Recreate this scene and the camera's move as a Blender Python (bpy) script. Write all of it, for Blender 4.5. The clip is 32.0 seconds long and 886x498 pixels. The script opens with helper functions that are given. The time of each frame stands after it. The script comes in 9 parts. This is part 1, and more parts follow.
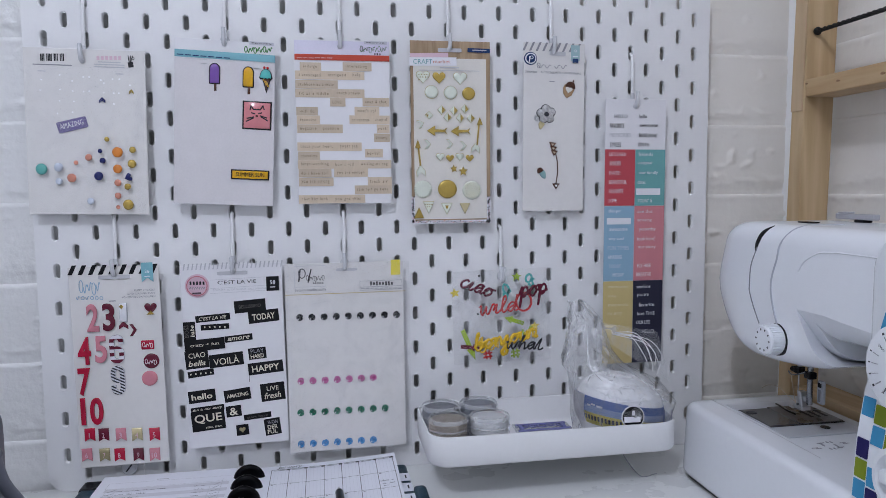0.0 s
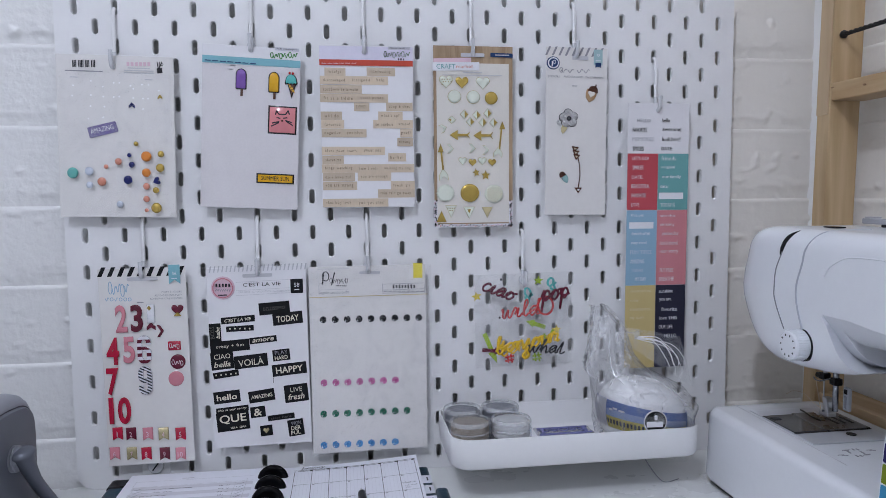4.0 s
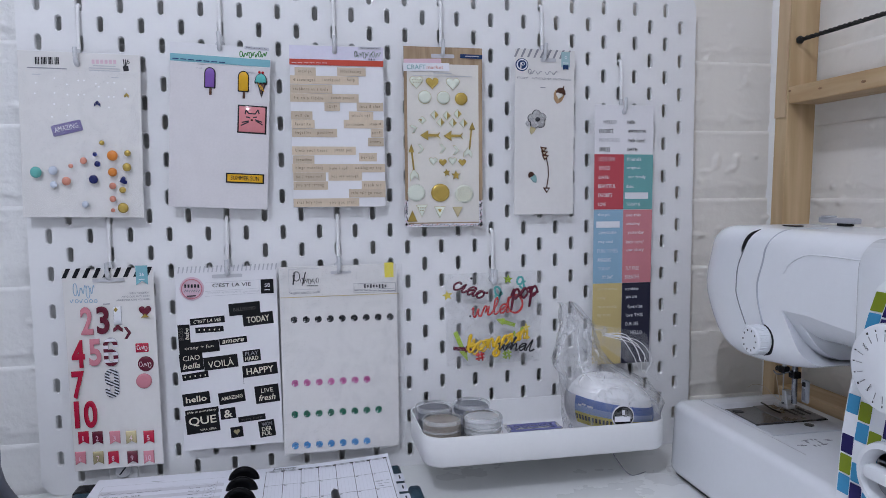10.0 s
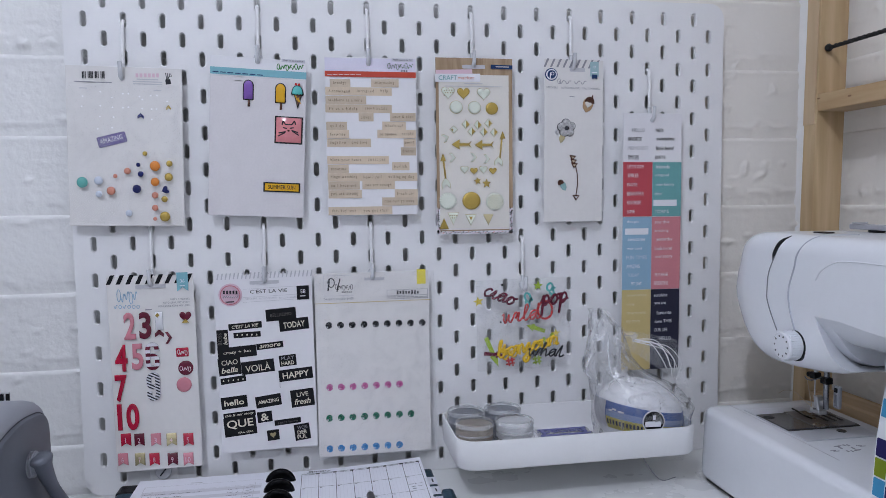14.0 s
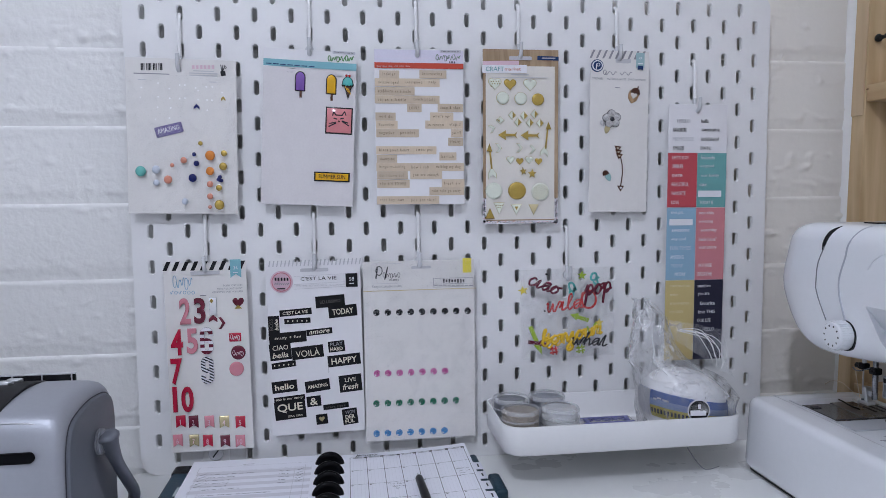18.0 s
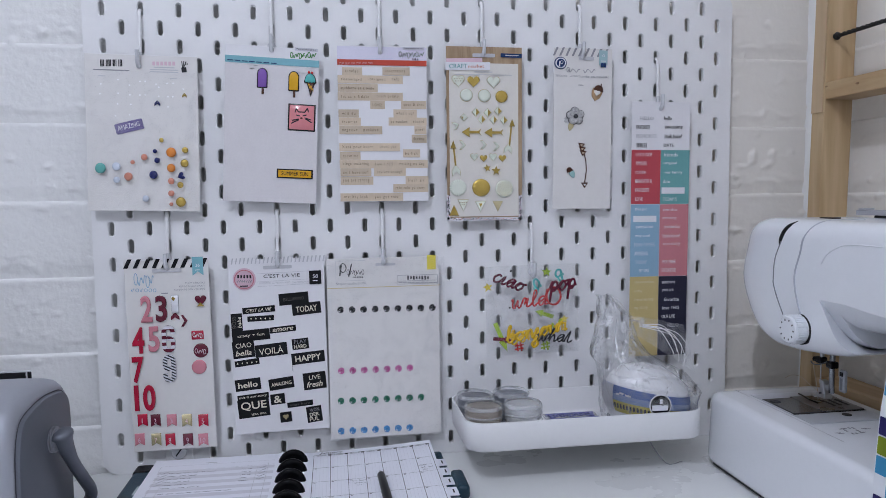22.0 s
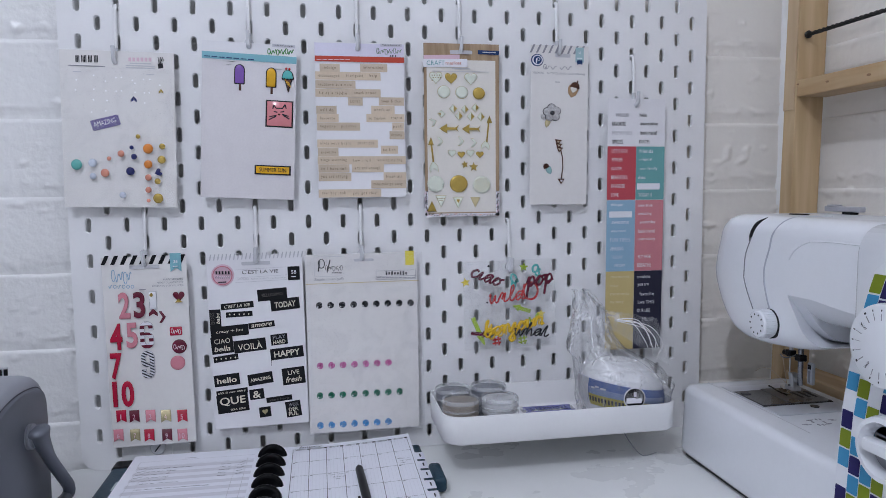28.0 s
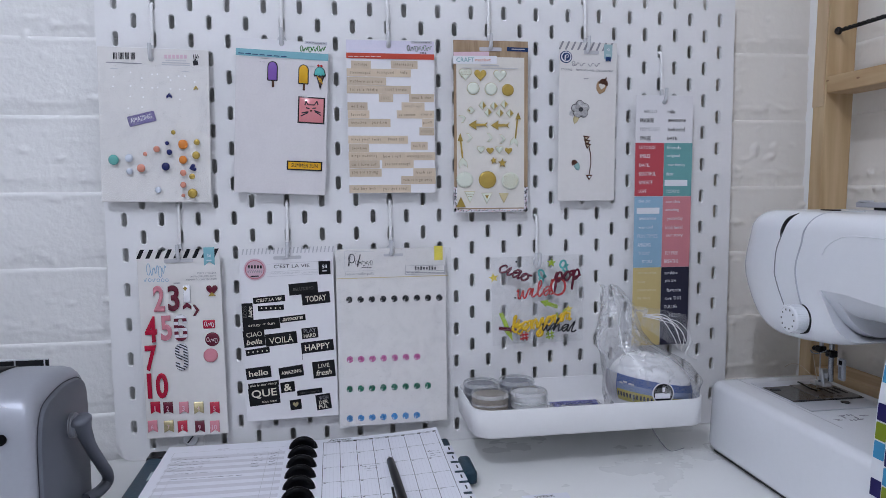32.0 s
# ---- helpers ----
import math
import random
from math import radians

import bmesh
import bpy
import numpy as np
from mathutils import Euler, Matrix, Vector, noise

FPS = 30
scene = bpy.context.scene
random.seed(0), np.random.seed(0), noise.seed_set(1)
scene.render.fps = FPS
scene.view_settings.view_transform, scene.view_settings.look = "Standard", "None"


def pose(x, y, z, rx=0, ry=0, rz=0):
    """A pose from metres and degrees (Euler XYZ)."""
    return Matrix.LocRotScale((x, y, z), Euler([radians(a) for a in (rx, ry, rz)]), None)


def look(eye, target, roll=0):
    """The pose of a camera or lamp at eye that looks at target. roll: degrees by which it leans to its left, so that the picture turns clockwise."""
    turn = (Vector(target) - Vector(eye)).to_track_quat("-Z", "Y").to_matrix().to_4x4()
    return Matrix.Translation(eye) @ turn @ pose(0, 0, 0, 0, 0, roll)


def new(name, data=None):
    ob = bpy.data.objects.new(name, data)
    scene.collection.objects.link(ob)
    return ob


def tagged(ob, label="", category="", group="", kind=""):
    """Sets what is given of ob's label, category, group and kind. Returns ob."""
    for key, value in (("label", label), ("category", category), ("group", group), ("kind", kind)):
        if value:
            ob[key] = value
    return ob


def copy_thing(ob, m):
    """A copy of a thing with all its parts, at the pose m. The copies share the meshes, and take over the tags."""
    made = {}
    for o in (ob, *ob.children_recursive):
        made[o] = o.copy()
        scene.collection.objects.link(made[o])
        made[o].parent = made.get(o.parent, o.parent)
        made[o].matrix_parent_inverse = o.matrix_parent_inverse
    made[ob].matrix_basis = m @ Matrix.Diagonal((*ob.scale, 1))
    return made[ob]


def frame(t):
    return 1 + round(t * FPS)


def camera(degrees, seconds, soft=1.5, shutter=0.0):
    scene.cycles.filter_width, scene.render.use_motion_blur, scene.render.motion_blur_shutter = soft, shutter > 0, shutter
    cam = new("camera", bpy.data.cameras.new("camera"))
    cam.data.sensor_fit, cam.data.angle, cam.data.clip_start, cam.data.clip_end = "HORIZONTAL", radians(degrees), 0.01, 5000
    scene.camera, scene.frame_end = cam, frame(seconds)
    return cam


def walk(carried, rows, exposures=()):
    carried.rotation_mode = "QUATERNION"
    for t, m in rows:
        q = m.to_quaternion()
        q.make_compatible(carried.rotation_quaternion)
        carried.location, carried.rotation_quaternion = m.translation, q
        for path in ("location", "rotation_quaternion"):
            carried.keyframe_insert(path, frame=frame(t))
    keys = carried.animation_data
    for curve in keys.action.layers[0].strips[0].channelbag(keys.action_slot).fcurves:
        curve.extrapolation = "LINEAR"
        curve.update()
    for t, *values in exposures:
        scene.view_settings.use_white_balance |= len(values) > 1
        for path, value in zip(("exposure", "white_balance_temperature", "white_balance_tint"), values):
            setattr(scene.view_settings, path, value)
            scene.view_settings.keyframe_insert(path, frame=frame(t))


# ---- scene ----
cam = camera(65.1, 32.0, soft=0.7)
PATH = [
    (0, (0.299, -0.785, 1.072), (0.634, 1.18, 0.902), -0.6),
    (0.5, (0.298, -0.786, 1.075), (0.632, 1.178, 0.898), -0.6),
    (1, (0.295, -0.788, 1.074), (0.617, 1.178, 0.902), -0.7),
    (1.5, (0.295, -0.788, 1.074), (0.597, 1.182, 0.906), -0.6),
    (2, (0.295, -0.789, 1.076), (0.59, 1.182, 0.911), -0.7),
    (2.5, (0.297, -0.79, 1.078), (0.58, 1.183, 0.917), -0.6),
    (4.5, (0.292, -0.787, 1.071), (0.574, 1.186, 0.91), -0.5),
    (5, (0.29, -0.78, 1.07), (0.572, 1.192, 0.891), -0.6),
    (5.5, (0.292, -0.776, 1.07), (0.571, 1.196, 0.882), -0.6),
    (6, (0.292, -0.78, 1.071), (0.572, 1.19, 0.872), -0.5),
    (6.5, (0.291, -0.781, 1.072), (0.574, 1.188, 0.87), -0.5),
    (7, (0.29, -0.782, 1.072), (0.58, 1.187, 0.867), -0.5),
    (7.5, (0.29, -0.784, 1.072), (0.584, 1.185, 0.875), -0.5),
    (8, (0.291, -0.787, 1.075), (0.59, 1.181, 0.884), -0.6),
    (8.5, (0.289, -0.786, 1.073), (0.593, 1.182, 0.886), -0.5),
    (9, (0.29, -0.787, 1.073), (0.63, 1.176, 0.895), -0.4),
    (9.5, (0.288, -0.791, 1.074), (0.657, 1.167, 0.909), -0.5),
    (10, (0.285, -0.793, 1.073), (0.671, 1.163, 0.911), -0.5),
    (10.5, (0.28, -0.797, 1.073), (0.671, 1.157, 0.906), -0.6),
    (11, (0.274, -0.802, 1.072), (0.658, 1.154, 0.905), -0.6),
    (11.5, (0.268, -0.806, 1.074), (0.624, 1.154, 0.905), -0.6),
    (12, (0.268, -0.807, 1.074), (0.623, 1.155, 0.908), -0.6),
    (12.5, (0.265, -0.804, 1.074), (0.612, 1.159, 0.91), -0.7),
    (13, (0.265, -0.804, 1.075), (0.595, 1.162, 0.912), -0.6),
    (13.5, (0.268, -0.804, 1.075), (0.601, 1.162, 0.922), -0.7),
    (15.5, (0.256, -0.806, 1.072), (0.595, 1.161, 0.943), -0.6),
    (16, (0.248, -0.806, 1.073), (0.581, 1.161, 0.927), -0.6),
    (16.5, (0.243, -0.808, 1.074), (0.542, 1.163, 0.923), -0.6),
    (17, (0.234, -0.81, 1.072), (0.523, 1.163, 0.918), -0.5),
    (17.5, (0.235, -0.809, 1.07), (0.51, 1.165, 0.912), -0.6),
    (18, (0.238, -0.812, 1.069), (0.51, 1.163, 0.913), -0.5),
    (18.5, (0.24, -0.815, 1.069), (0.525, 1.16, 0.933), -0.5),
    (19, (0.249, -0.816, 1.071), (0.55, 1.157, 0.942), -0.6),
    (19.5, (0.253, -0.816, 1.065), (0.559, 1.156, 0.941), -0.5),
    (20, (0.253, -0.817, 1.067), (0.562, 1.154, 0.934), -0.5),
    (20.5, (0.258, -0.819, 1.066), (0.569, 1.152, 0.934), -0.5),
    (21, (0.262, -0.817, 1.063), (0.576, 1.153, 0.921), -0.5),
    (21.5, (0.261, -0.817, 1.064), (0.571, 1.153, 0.914), -0.5),
    (22, (0.265, -0.817, 1.063), (0.572, 1.154, 0.912), -0.6),
    (22.5, (0.266, -0.816, 1.06), (0.575, 1.155, 0.908), -0.5),
    (23, (0.269, -0.816, 1.061), (0.584, 1.152, 0.895), -0.6),
    (23.5, (0.265, -0.818, 1.062), (0.588, 1.148, 0.887), -0.5),
    (24, (0.267, -0.819, 1.064), (0.593, 1.146, 0.884), -0.5),
    (24.5, (0.271, -0.823, 1.067), (0.605, 1.141, 0.889), -0.5),
    (25, (0.274, -0.823, 1.068), (0.631, 1.138, 0.901), -0.6),
    (25.5, (0.27, -0.825, 1.07), (0.638, 1.134, 0.906), -0.5),
    (27.5, (0.271, -0.824, 1.067), (0.621, 1.138, 0.899), -0.7),
    (28, (0.273, -0.825, 1.068), (0.62, 1.137, 0.893), -0.6),
    (28.5, (0.273, -0.825, 1.068), (0.618, 1.136, 0.889), -0.6),
    (29, (0.273, -0.825, 1.066), (0.619, 1.137, 0.888), -0.6),
    (29.5, (0.272, -0.824, 1.066), (0.616, 1.137, 0.883), -0.5),
    (30, (0.267, -0.825, 1.065), (0.613, 1.137, 0.883), -0.6),
    (30.5, (0.266, -0.826, 1.071), (0.604, 1.136, 0.881), -0.6),
    (31, (0.261, -0.829, 1.07), (0.589, 1.137, 0.903), -0.5),
    (31.5, (0.257, -0.83, 1.068), (0.586, 1.135, 0.899), -0.5),
    (32, (0.252, -0.829, 1.063), (0.565, 1.139, 0.889), -0.5),
]
EXPOSURE = 0.0
walk(cam, [(t, look(eye, target, roll)) for t, eye, target, roll in PATH], [(0.0, EXPOSURE), (32.0, EXPOSURE)])

# ---- light: one pendant bulb behind and above the camera, in a room closed by unseen white walls ----
world = bpy.data.worlds.new("world")
scene.world = world
world.use_nodes = True
world.node_tree.nodes["Background"].inputs[0].default_value = (0.75, 0.85, 1.0, 1)
world.node_tree.nodes["Background"].inputs[1].default_value = 0.05
bulb = new("ceiling_bulb_light", bpy.data.lights.new("ceiling_bulb_light", "POINT"))
bulb.location = (-0.27, -1.43, 2.33)
bulb.data.energy, bulb.data.shadow_soft_size, bulb.data.color = 33.0, 0.034, (0.79, 0.845, 1.0)

# ---- helpers ----
DESK = 0.75
WALL_Y = 0.020
WALL_X = 0.888


def mat(name, color, rough=0.5, metal=0.0, vary=0.06, scale=40.0, bump=0.0, bump_scale=200.0, coat=0.0, spec=0.5, stretch=(1, 1, 1), island=False, sheen=0.0):
    """A painted, printed or plain surface: two scales of colour noise, roughness noise and fine relief."""
    m = bpy.data.materials.new(name)
    m.use_nodes = True
    nt = m.node_tree
    b = nt.nodes["Principled BSDF"]
    b.inputs["Metallic"].default_value = metal
    b.inputs["Coat Weight"].default_value = coat
    b.inputs["Coat Roughness"].default_value = 0.12
    b.inputs["Specular IOR Level"].default_value = spec
    b.inputs["Sheen Weight"].default_value = sheen
    tc = nt.nodes.new("ShaderNodeTexCoord")
    mp = nt.nodes.new("ShaderNodeMapping")
    mp.inputs["Scale"].default_value = stretch
    nt.links.new(tc.outputs["Object"], mp.inputs[0])
    n1, n2 = nt.nodes.new("ShaderNodeTexNoise"), nt.nodes.new("ShaderNodeTexNoise")
    for n, s, d in ((n1, scale, 4), (n2, scale * 7, 3)):
        n.inputs["Scale"].default_value, n.inputs["Detail"].default_value = s, d
        nt.links.new(mp.outputs[0], n.inputs["Vector"])
    add = nt.nodes.new("ShaderNodeMath")
    add.operation = "ADD"
    nt.links.new(n1.outputs[0], add.inputs[0])
    nt.links.new(n2.outputs[0], add.inputs[1])
    last = add.outputs[0]
    if island:
        info = nt.nodes.new("ShaderNodeObjectInfo")
        plus = nt.nodes.new("ShaderNodeMath")
        plus.operation = "ADD"
        nt.links.new(last, plus.inputs[0])
        nt.links.new(info.outputs["Random"], plus.inputs[1])
        last = plus.outputs[0]
    rng = nt.nodes.new("ShaderNodeMapRange")
    rng.inputs["From Min"].default_value, rng.inputs["From Max"].default_value = 0.6, 2.2 if island else 1.4
    nt.links.new(last, rng.inputs[0])
    ramp = nt.nodes.new("ShaderNodeMix")
    ramp.data_type = "RGBA"
    ramp.inputs[6].default_value = (*[max(0.0, c * (1 - vary)) for c in color], 1)
    ramp.inputs[7].default_value = (*[min(1.0, c * (1 + vary)) for c in color], 1)
    nt.links.new(rng.outputs[0], ramp.inputs[0])
    nt.links.new(ramp.outputs[2], b.inputs["Base Color"])
    rr = nt.nodes.new("ShaderNodeMapRange")
    rr.inputs["To Min"].default_value, rr.inputs["To Max"].default_value = max(0.02, rough * 0.85), min(1.0, rough * 1.15)
    nt.links.new(n1.outputs[0], rr.inputs[0])
    nt.links.new(rr.outputs[0], b.inputs["Roughness"])
    if bump:
        n3 = nt.nodes.new("ShaderNodeTexNoise")
        n3.inputs["Scale"].default_value, n3.inputs["Detail"].default_value = bump_scale, 5
        nt.links.new(mp.outputs[0], n3.inputs["Vector"])
        bp = nt.nodes.new("ShaderNodeBump")
        bp.inputs["Strength"].default_value, bp.inputs["Distance"].default_value = bump, 0.002
        nt.links.new(n3.outputs[0], bp.inputs["Height"])
        nt.links.new(bp.outputs[0], b.inputs["Normal"])
    return m


def wood_mat(name, light, dark, along="z", rings=28.0):
    """Pine: long growth bands with fine grain along one axis."""
    m = mat(name, light, 0.5)
    nt = m.node_tree
    b = nt.nodes["Principled BSDF"]
    tc = nt.nodes.new("ShaderNodeTexCoord")
    mp = nt.nodes.new("ShaderNodeMapping")
    mp.inputs["Scale"].default_value = {"z": (1, 1, 0.09), "y": (1, 0.09, 1), "x": (0.09, 1, 1)}[along]
    nt.links.new(tc.outputs["Object"], mp.inputs[0])
    wob = nt.nodes.new("ShaderNodeTexNoise")
    wob.inputs["Scale"].default_value, wob.inputs["Detail"].default_value, wob.inputs["Distortion"].default_value = rings, 2, 1.2
    fine = nt.nodes.new("ShaderNodeTexNoise")
    fine.inputs["Scale"].default_value, fine.inputs["Detail"].default_value = rings * 22, 4
    for n in (wob, fine):
        nt.links.new(mp.outputs[0], n.inputs["Vector"])
    mul = nt.nodes.new("ShaderNodeMath")
    mul.operation, mul.inputs[1].default_value = "MULTIPLY", 9.0
    nt.links.new(wob.outputs[0], mul.inputs[0])
    fr = nt.nodes.new("ShaderNodeMath")
    fr.operation, fr.inputs[1].default_value = "PINGPONG", 1.0
    nt.links.new(mul.outputs[0], fr.inputs[0])
    mix2 = nt.nodes.new("ShaderNodeMath")
    mix2.operation, mix2.inputs[1].default_value = "MULTIPLY_ADD", 0.6
    nt.links.new(fr.outputs[0], mix2.inputs[0])
    half = nt.nodes.new("ShaderNodeMath")
    half.operation, half.inputs[1].default_value = "MULTIPLY", 0.5
    nt.links.new(fine.outputs[0], half.inputs[0])
    nt.links.new(half.outputs[0], mix2.inputs[2])
    col = nt.nodes.new("ShaderNodeMix")
    col.data_type = "RGBA"
    col.inputs[6].default_value, col.inputs[7].default_value = (*light, 1), (*dark, 1)
    nt.links.new(mix2.outputs[0], col.inputs[0])
    nt.links.new(col.outputs[2], b.inputs["Base Color"])
    bp = nt.nodes.new("ShaderNodeBump")
    bp.inputs["Strength"].default_value, bp.inputs["Distance"].default_value = 0.25, 0.001
    nt.links.new(fine.outputs[0], bp.inputs["Height"])
    nt.links.new(bp.outputs[0], b.inputs["Normal"])
    return m


def film_mat(name, share=0.15, crease=0.35, rough=0.12, tint=(0.95, 0.96, 1.0), scale=60.0, edge=(0.45, 0.75), relief=0.6, stretch=(1, 1, 1)):
    """Thin clear plastic: mostly see-through, with a milky gloss that is stronger in its creases."""
    m = bpy.data.materials.new(name)
    m.use_nodes = True
    nt = m.node_tree
    out, b = nt.nodes["Material Output"], nt.nodes["Principled BSDF"]
    b.inputs["Base Color"].default_value, b.inputs["Roughness"].default_value = (*tint, 1), rough
    clear = nt.nodes.new("ShaderNodeBsdfTransparent")
    tc, n = nt.nodes.new("ShaderNodeTexCoord"), nt.nodes.new("ShaderNodeTexNoise")
    n.inputs["Scale"].default_value, n.inputs["Detail"].default_value, n.inputs["Distortion"].default_value = scale, 4, 1.5
    mp = nt.nodes.new("ShaderNodeMapping")
    mp.inputs["Scale"].default_value = stretch
    nt.links.new(tc.outputs["Object"], mp.inputs[0])
    nt.links.new(mp.outputs[0], n.inputs["Vector"])
    r = nt.nodes.new("ShaderNodeMapRange")
    r.inputs["From Min"].default_value, r.inputs["From Max"].default_value = edge
    r.inputs["To Min"].default_value, r.inputs["To Max"].default_value = share, share + crease
    nt.links.new(n.outputs[0], r.inputs[0])
    bp = nt.nodes.new("ShaderNodeBump")
    bp.inputs["Strength"].default_value, bp.inputs["Distance"].default_value = relief, 0.004
    nt.links.new(n.outputs[0], bp.inputs["Height"])
    nt.links.new(bp.outputs[0], b.inputs["Normal"])
    mix = nt.nodes.new("ShaderNodeMixShader")
    nt.links.new(r.outputs[0], mix.inputs[0])
    nt.links.new(clear.outputs[0], mix.inputs[1])
    nt.links.new(b.outputs[0], mix.inputs[2])
    nt.links.new(mix.outputs[0], out.inputs["Surface"])
    return m


def clear_mat(name, haze, tint=(0.95, 0.96, 0.98), rough=0.05, gain=(0.05, 0.5), scale=60.0, crease=0.0, edge=(0.5, 0.72), relief=0.0, stretch=(1, 1, 1)):
    """Hard or thin clear plastic: see-through, a little milky, with a mirror gloss that grows at its edges."""
    m = bpy.data.materials.new(name)
    m.use_nodes = True
    nt = m.node_tree
    out, b = nt.nodes["Material Output"], nt.nodes["Principled BSDF"]
    b.inputs["Base Color"].default_value, b.inputs["Roughness"].default_value = (0.9, 0.91, 0.94, 1), 0.3
    clear, gloss, fr = nt.nodes.new("ShaderNodeBsdfTransparent"), nt.nodes.new("ShaderNodeBsdfGlossy"), nt.nodes.new("ShaderNodeLayerWeight")
    clear.inputs[0].default_value, gloss.inputs["Roughness"].default_value, fr.inputs["Blend"].default_value = (*tint, 1), rough, 0.5
    power, amount = nt.nodes.new("ShaderNodeMath"), nt.nodes.new("ShaderNodeMapRange")
    power.operation, power.inputs[1].default_value = "POWER", 4.0
    amount.inputs["To Min"].default_value, amount.inputs["To Max"].default_value = gain
    tc, mp, n = nt.nodes.new("ShaderNodeTexCoord"), nt.nodes.new("ShaderNodeMapping"), nt.nodes.new("ShaderNodeTexNoise")
    mp.inputs["Scale"].default_value = stretch
    n.inputs["Scale"].default_value, n.inputs["Detail"].default_value, n.inputs["Distortion"].default_value = scale, 3, 1.2
    r, bp = nt.nodes.new("ShaderNodeMapRange"), nt.nodes.new("ShaderNodeBump")
    r.inputs["From Min"].default_value, r.inputs["From Max"].default_value = edge
    r.inputs["To Min"].default_value, r.inputs["To Max"].default_value = haze, haze + crease
    bp.inputs["Strength"].default_value, bp.inputs["Distance"].default_value = relief, 0.004
    milky, skin = nt.nodes.new("ShaderNodeMixShader"), nt.nodes.new("ShaderNodeMixShader")
    for a, c in ((tc.outputs["Object"], mp.inputs[0]), (mp.outputs[0], n.inputs["Vector"]), (n.outputs[0], r.inputs[0]), (n.outputs[0], bp.inputs["Height"]),
                 (bp.outputs[0], gloss.inputs["Normal"]), (bp.outputs[0], fr.inputs["Normal"]), (bp.outputs[0], b.inputs["Normal"]),
                 (r.outputs[0], milky.inputs[0]), (clear.outputs[0], milky.inputs[1]), (b.outputs[0], milky.inputs[2]),
                 (fr.outputs["Facing"], power.inputs[0]), (power.outputs[0], amount.inputs[0]), (amount.outputs[0], skin.inputs[0]), (milky.outputs[0], skin.inputs[1]), (gloss.outputs[0], skin.inputs[2]), (skin.outputs[0], out.inputs["Surface"])):
        nt.links.new(a, c)
    return m


def thing(name, loc, label, category, group="", kind="", turn=(0, 0, 0)):
    ob = new(name)
    ob.empty_display_size = 0.02
    ob.location = loc
    ob.rotation_euler = [radians(a) for a in turn]
    return tagged(ob, label, category, group, kind)


def root_of(ob):
    while ob.parent:
        ob = ob.parent
    return ob


def mesh_of(name, bm, m, smooth=False):
    me = bpy.data.meshes.new(name)
    bmesh.ops.recalc_face_normals(bm, faces=bm.faces)
    bm.to_mesh(me)
    bm.free()
    me.materials.append(m)
    if smooth:
        for p in me.polygons:
            p.use_smooth = True
        me.set_sharp_from_angle(angle=radians(smooth if smooth > 1 else 40))
    return me


def part(name, bm, m, parent, label="", smooth=False):
    """A bmesh in world coordinates becomes one mesh under a thing (or a part of it) that is not turned."""
    bmesh.ops.translate(bm, verts=bm.verts, vec=-root_of(parent).location)
    ob = new(name, mesh_of(name, bm, m, smooth))
    ob.parent = parent
    return tagged(ob, label)


def local(name, me, parent, x=0.0, y=0.0, z=0.0, turn=0.0, label=""):
    """A mesh laid flat on a turned thing: x to the right, z up, y away from the viewer, turn anticlockwise in degrees."""
    ob = new(name, me)
    ob.parent = parent
    ob.location, ob.rotation_euler = (x, y, z), (0, -radians(turn), 0)
    return tagged(ob, label)


def box(bm, x0, x1, y0, y1, z0, z1, bevel=0.0, seg=2):
    v = bmesh.ops.create_cube(bm, size=1.0)["verts"]
    for p in v:
        p.co = Vector(((x0 + x1) / 2 + p.co.x * (x1 - x0), (y0 + y1) / 2 + p.co.y * (y1 - y0), (z0 + z1) / 2 + p.co.z * (z1 - z0)))
    if bevel:
        es = list({e for p in v for e in p.link_edges})
        bmesh.ops.bevel(bm, geom=es, offset=bevel, segments=seg, profile=0.5, affect="EDGES")
    return bm


def boxed(x0, x1, y0, y1, z0, z1, bevel=0.0, seg=2):
    return box(bmesh.new(), x0, x1, y0, y1, z0, z1, bevel, seg)


def loft(rings, cap=True, closed=True):
    """Skins a row of point rings of equal length."""
    bm = bmesh.new()
    vs = [[bm.verts.new(p) for p in r] for r in rings]
    n = len(rings[0])
    for a, b in zip(vs, vs[1:]):
        for i in range(n if closed else n - 1):
            bm.faces.new((a[i], a[(i + 1) % n], b[(i + 1) % n], b[i]))
    if cap:
        bm.faces.new(vs[0][::-1])
        bm.faces.new(vs[-1])
    return bm


def tube(points, radius, n=10, taper=None):
    """A round tube along points."""
    pts = [Vector(p) for p in points]
    rings = []
    for i, p in enumerate(pts):
        d = (pts[min(i + 1, len(pts) - 1)] - pts[max(i - 1, 0)]).normalized()
        side = d.cross(Vector((0.31, 0.87, 0.4))).normalized()
        up = side.cross(d)
        r = taper[i] if taper else radius
        rings.append([p + r * (math.cos(2 * math.pi * k / n) * side + math.sin(2 * math.pi * k / n) * up) for k in range(n)])
    return loft(rings)


def lathe(profile, centre, n=32, axis="z", cap=True):
    """A profile of (radius, height) turned round an upright axis (or one along x or y) through centre."""
    rings = []
    for r, h in profile:
        ring = []
        for k in range(n):
            a = 2 * math.pi * k / n
            u, v = r * math.cos(a), r * math.sin(a)
            p = {"z": (u, v, h), "x": (h, u, v), "y": (u, h, -v)}[axis]
            ring.append(Vector(centre) + Vector(p))
        rings.append(ring)
    return loft(rings, cap)


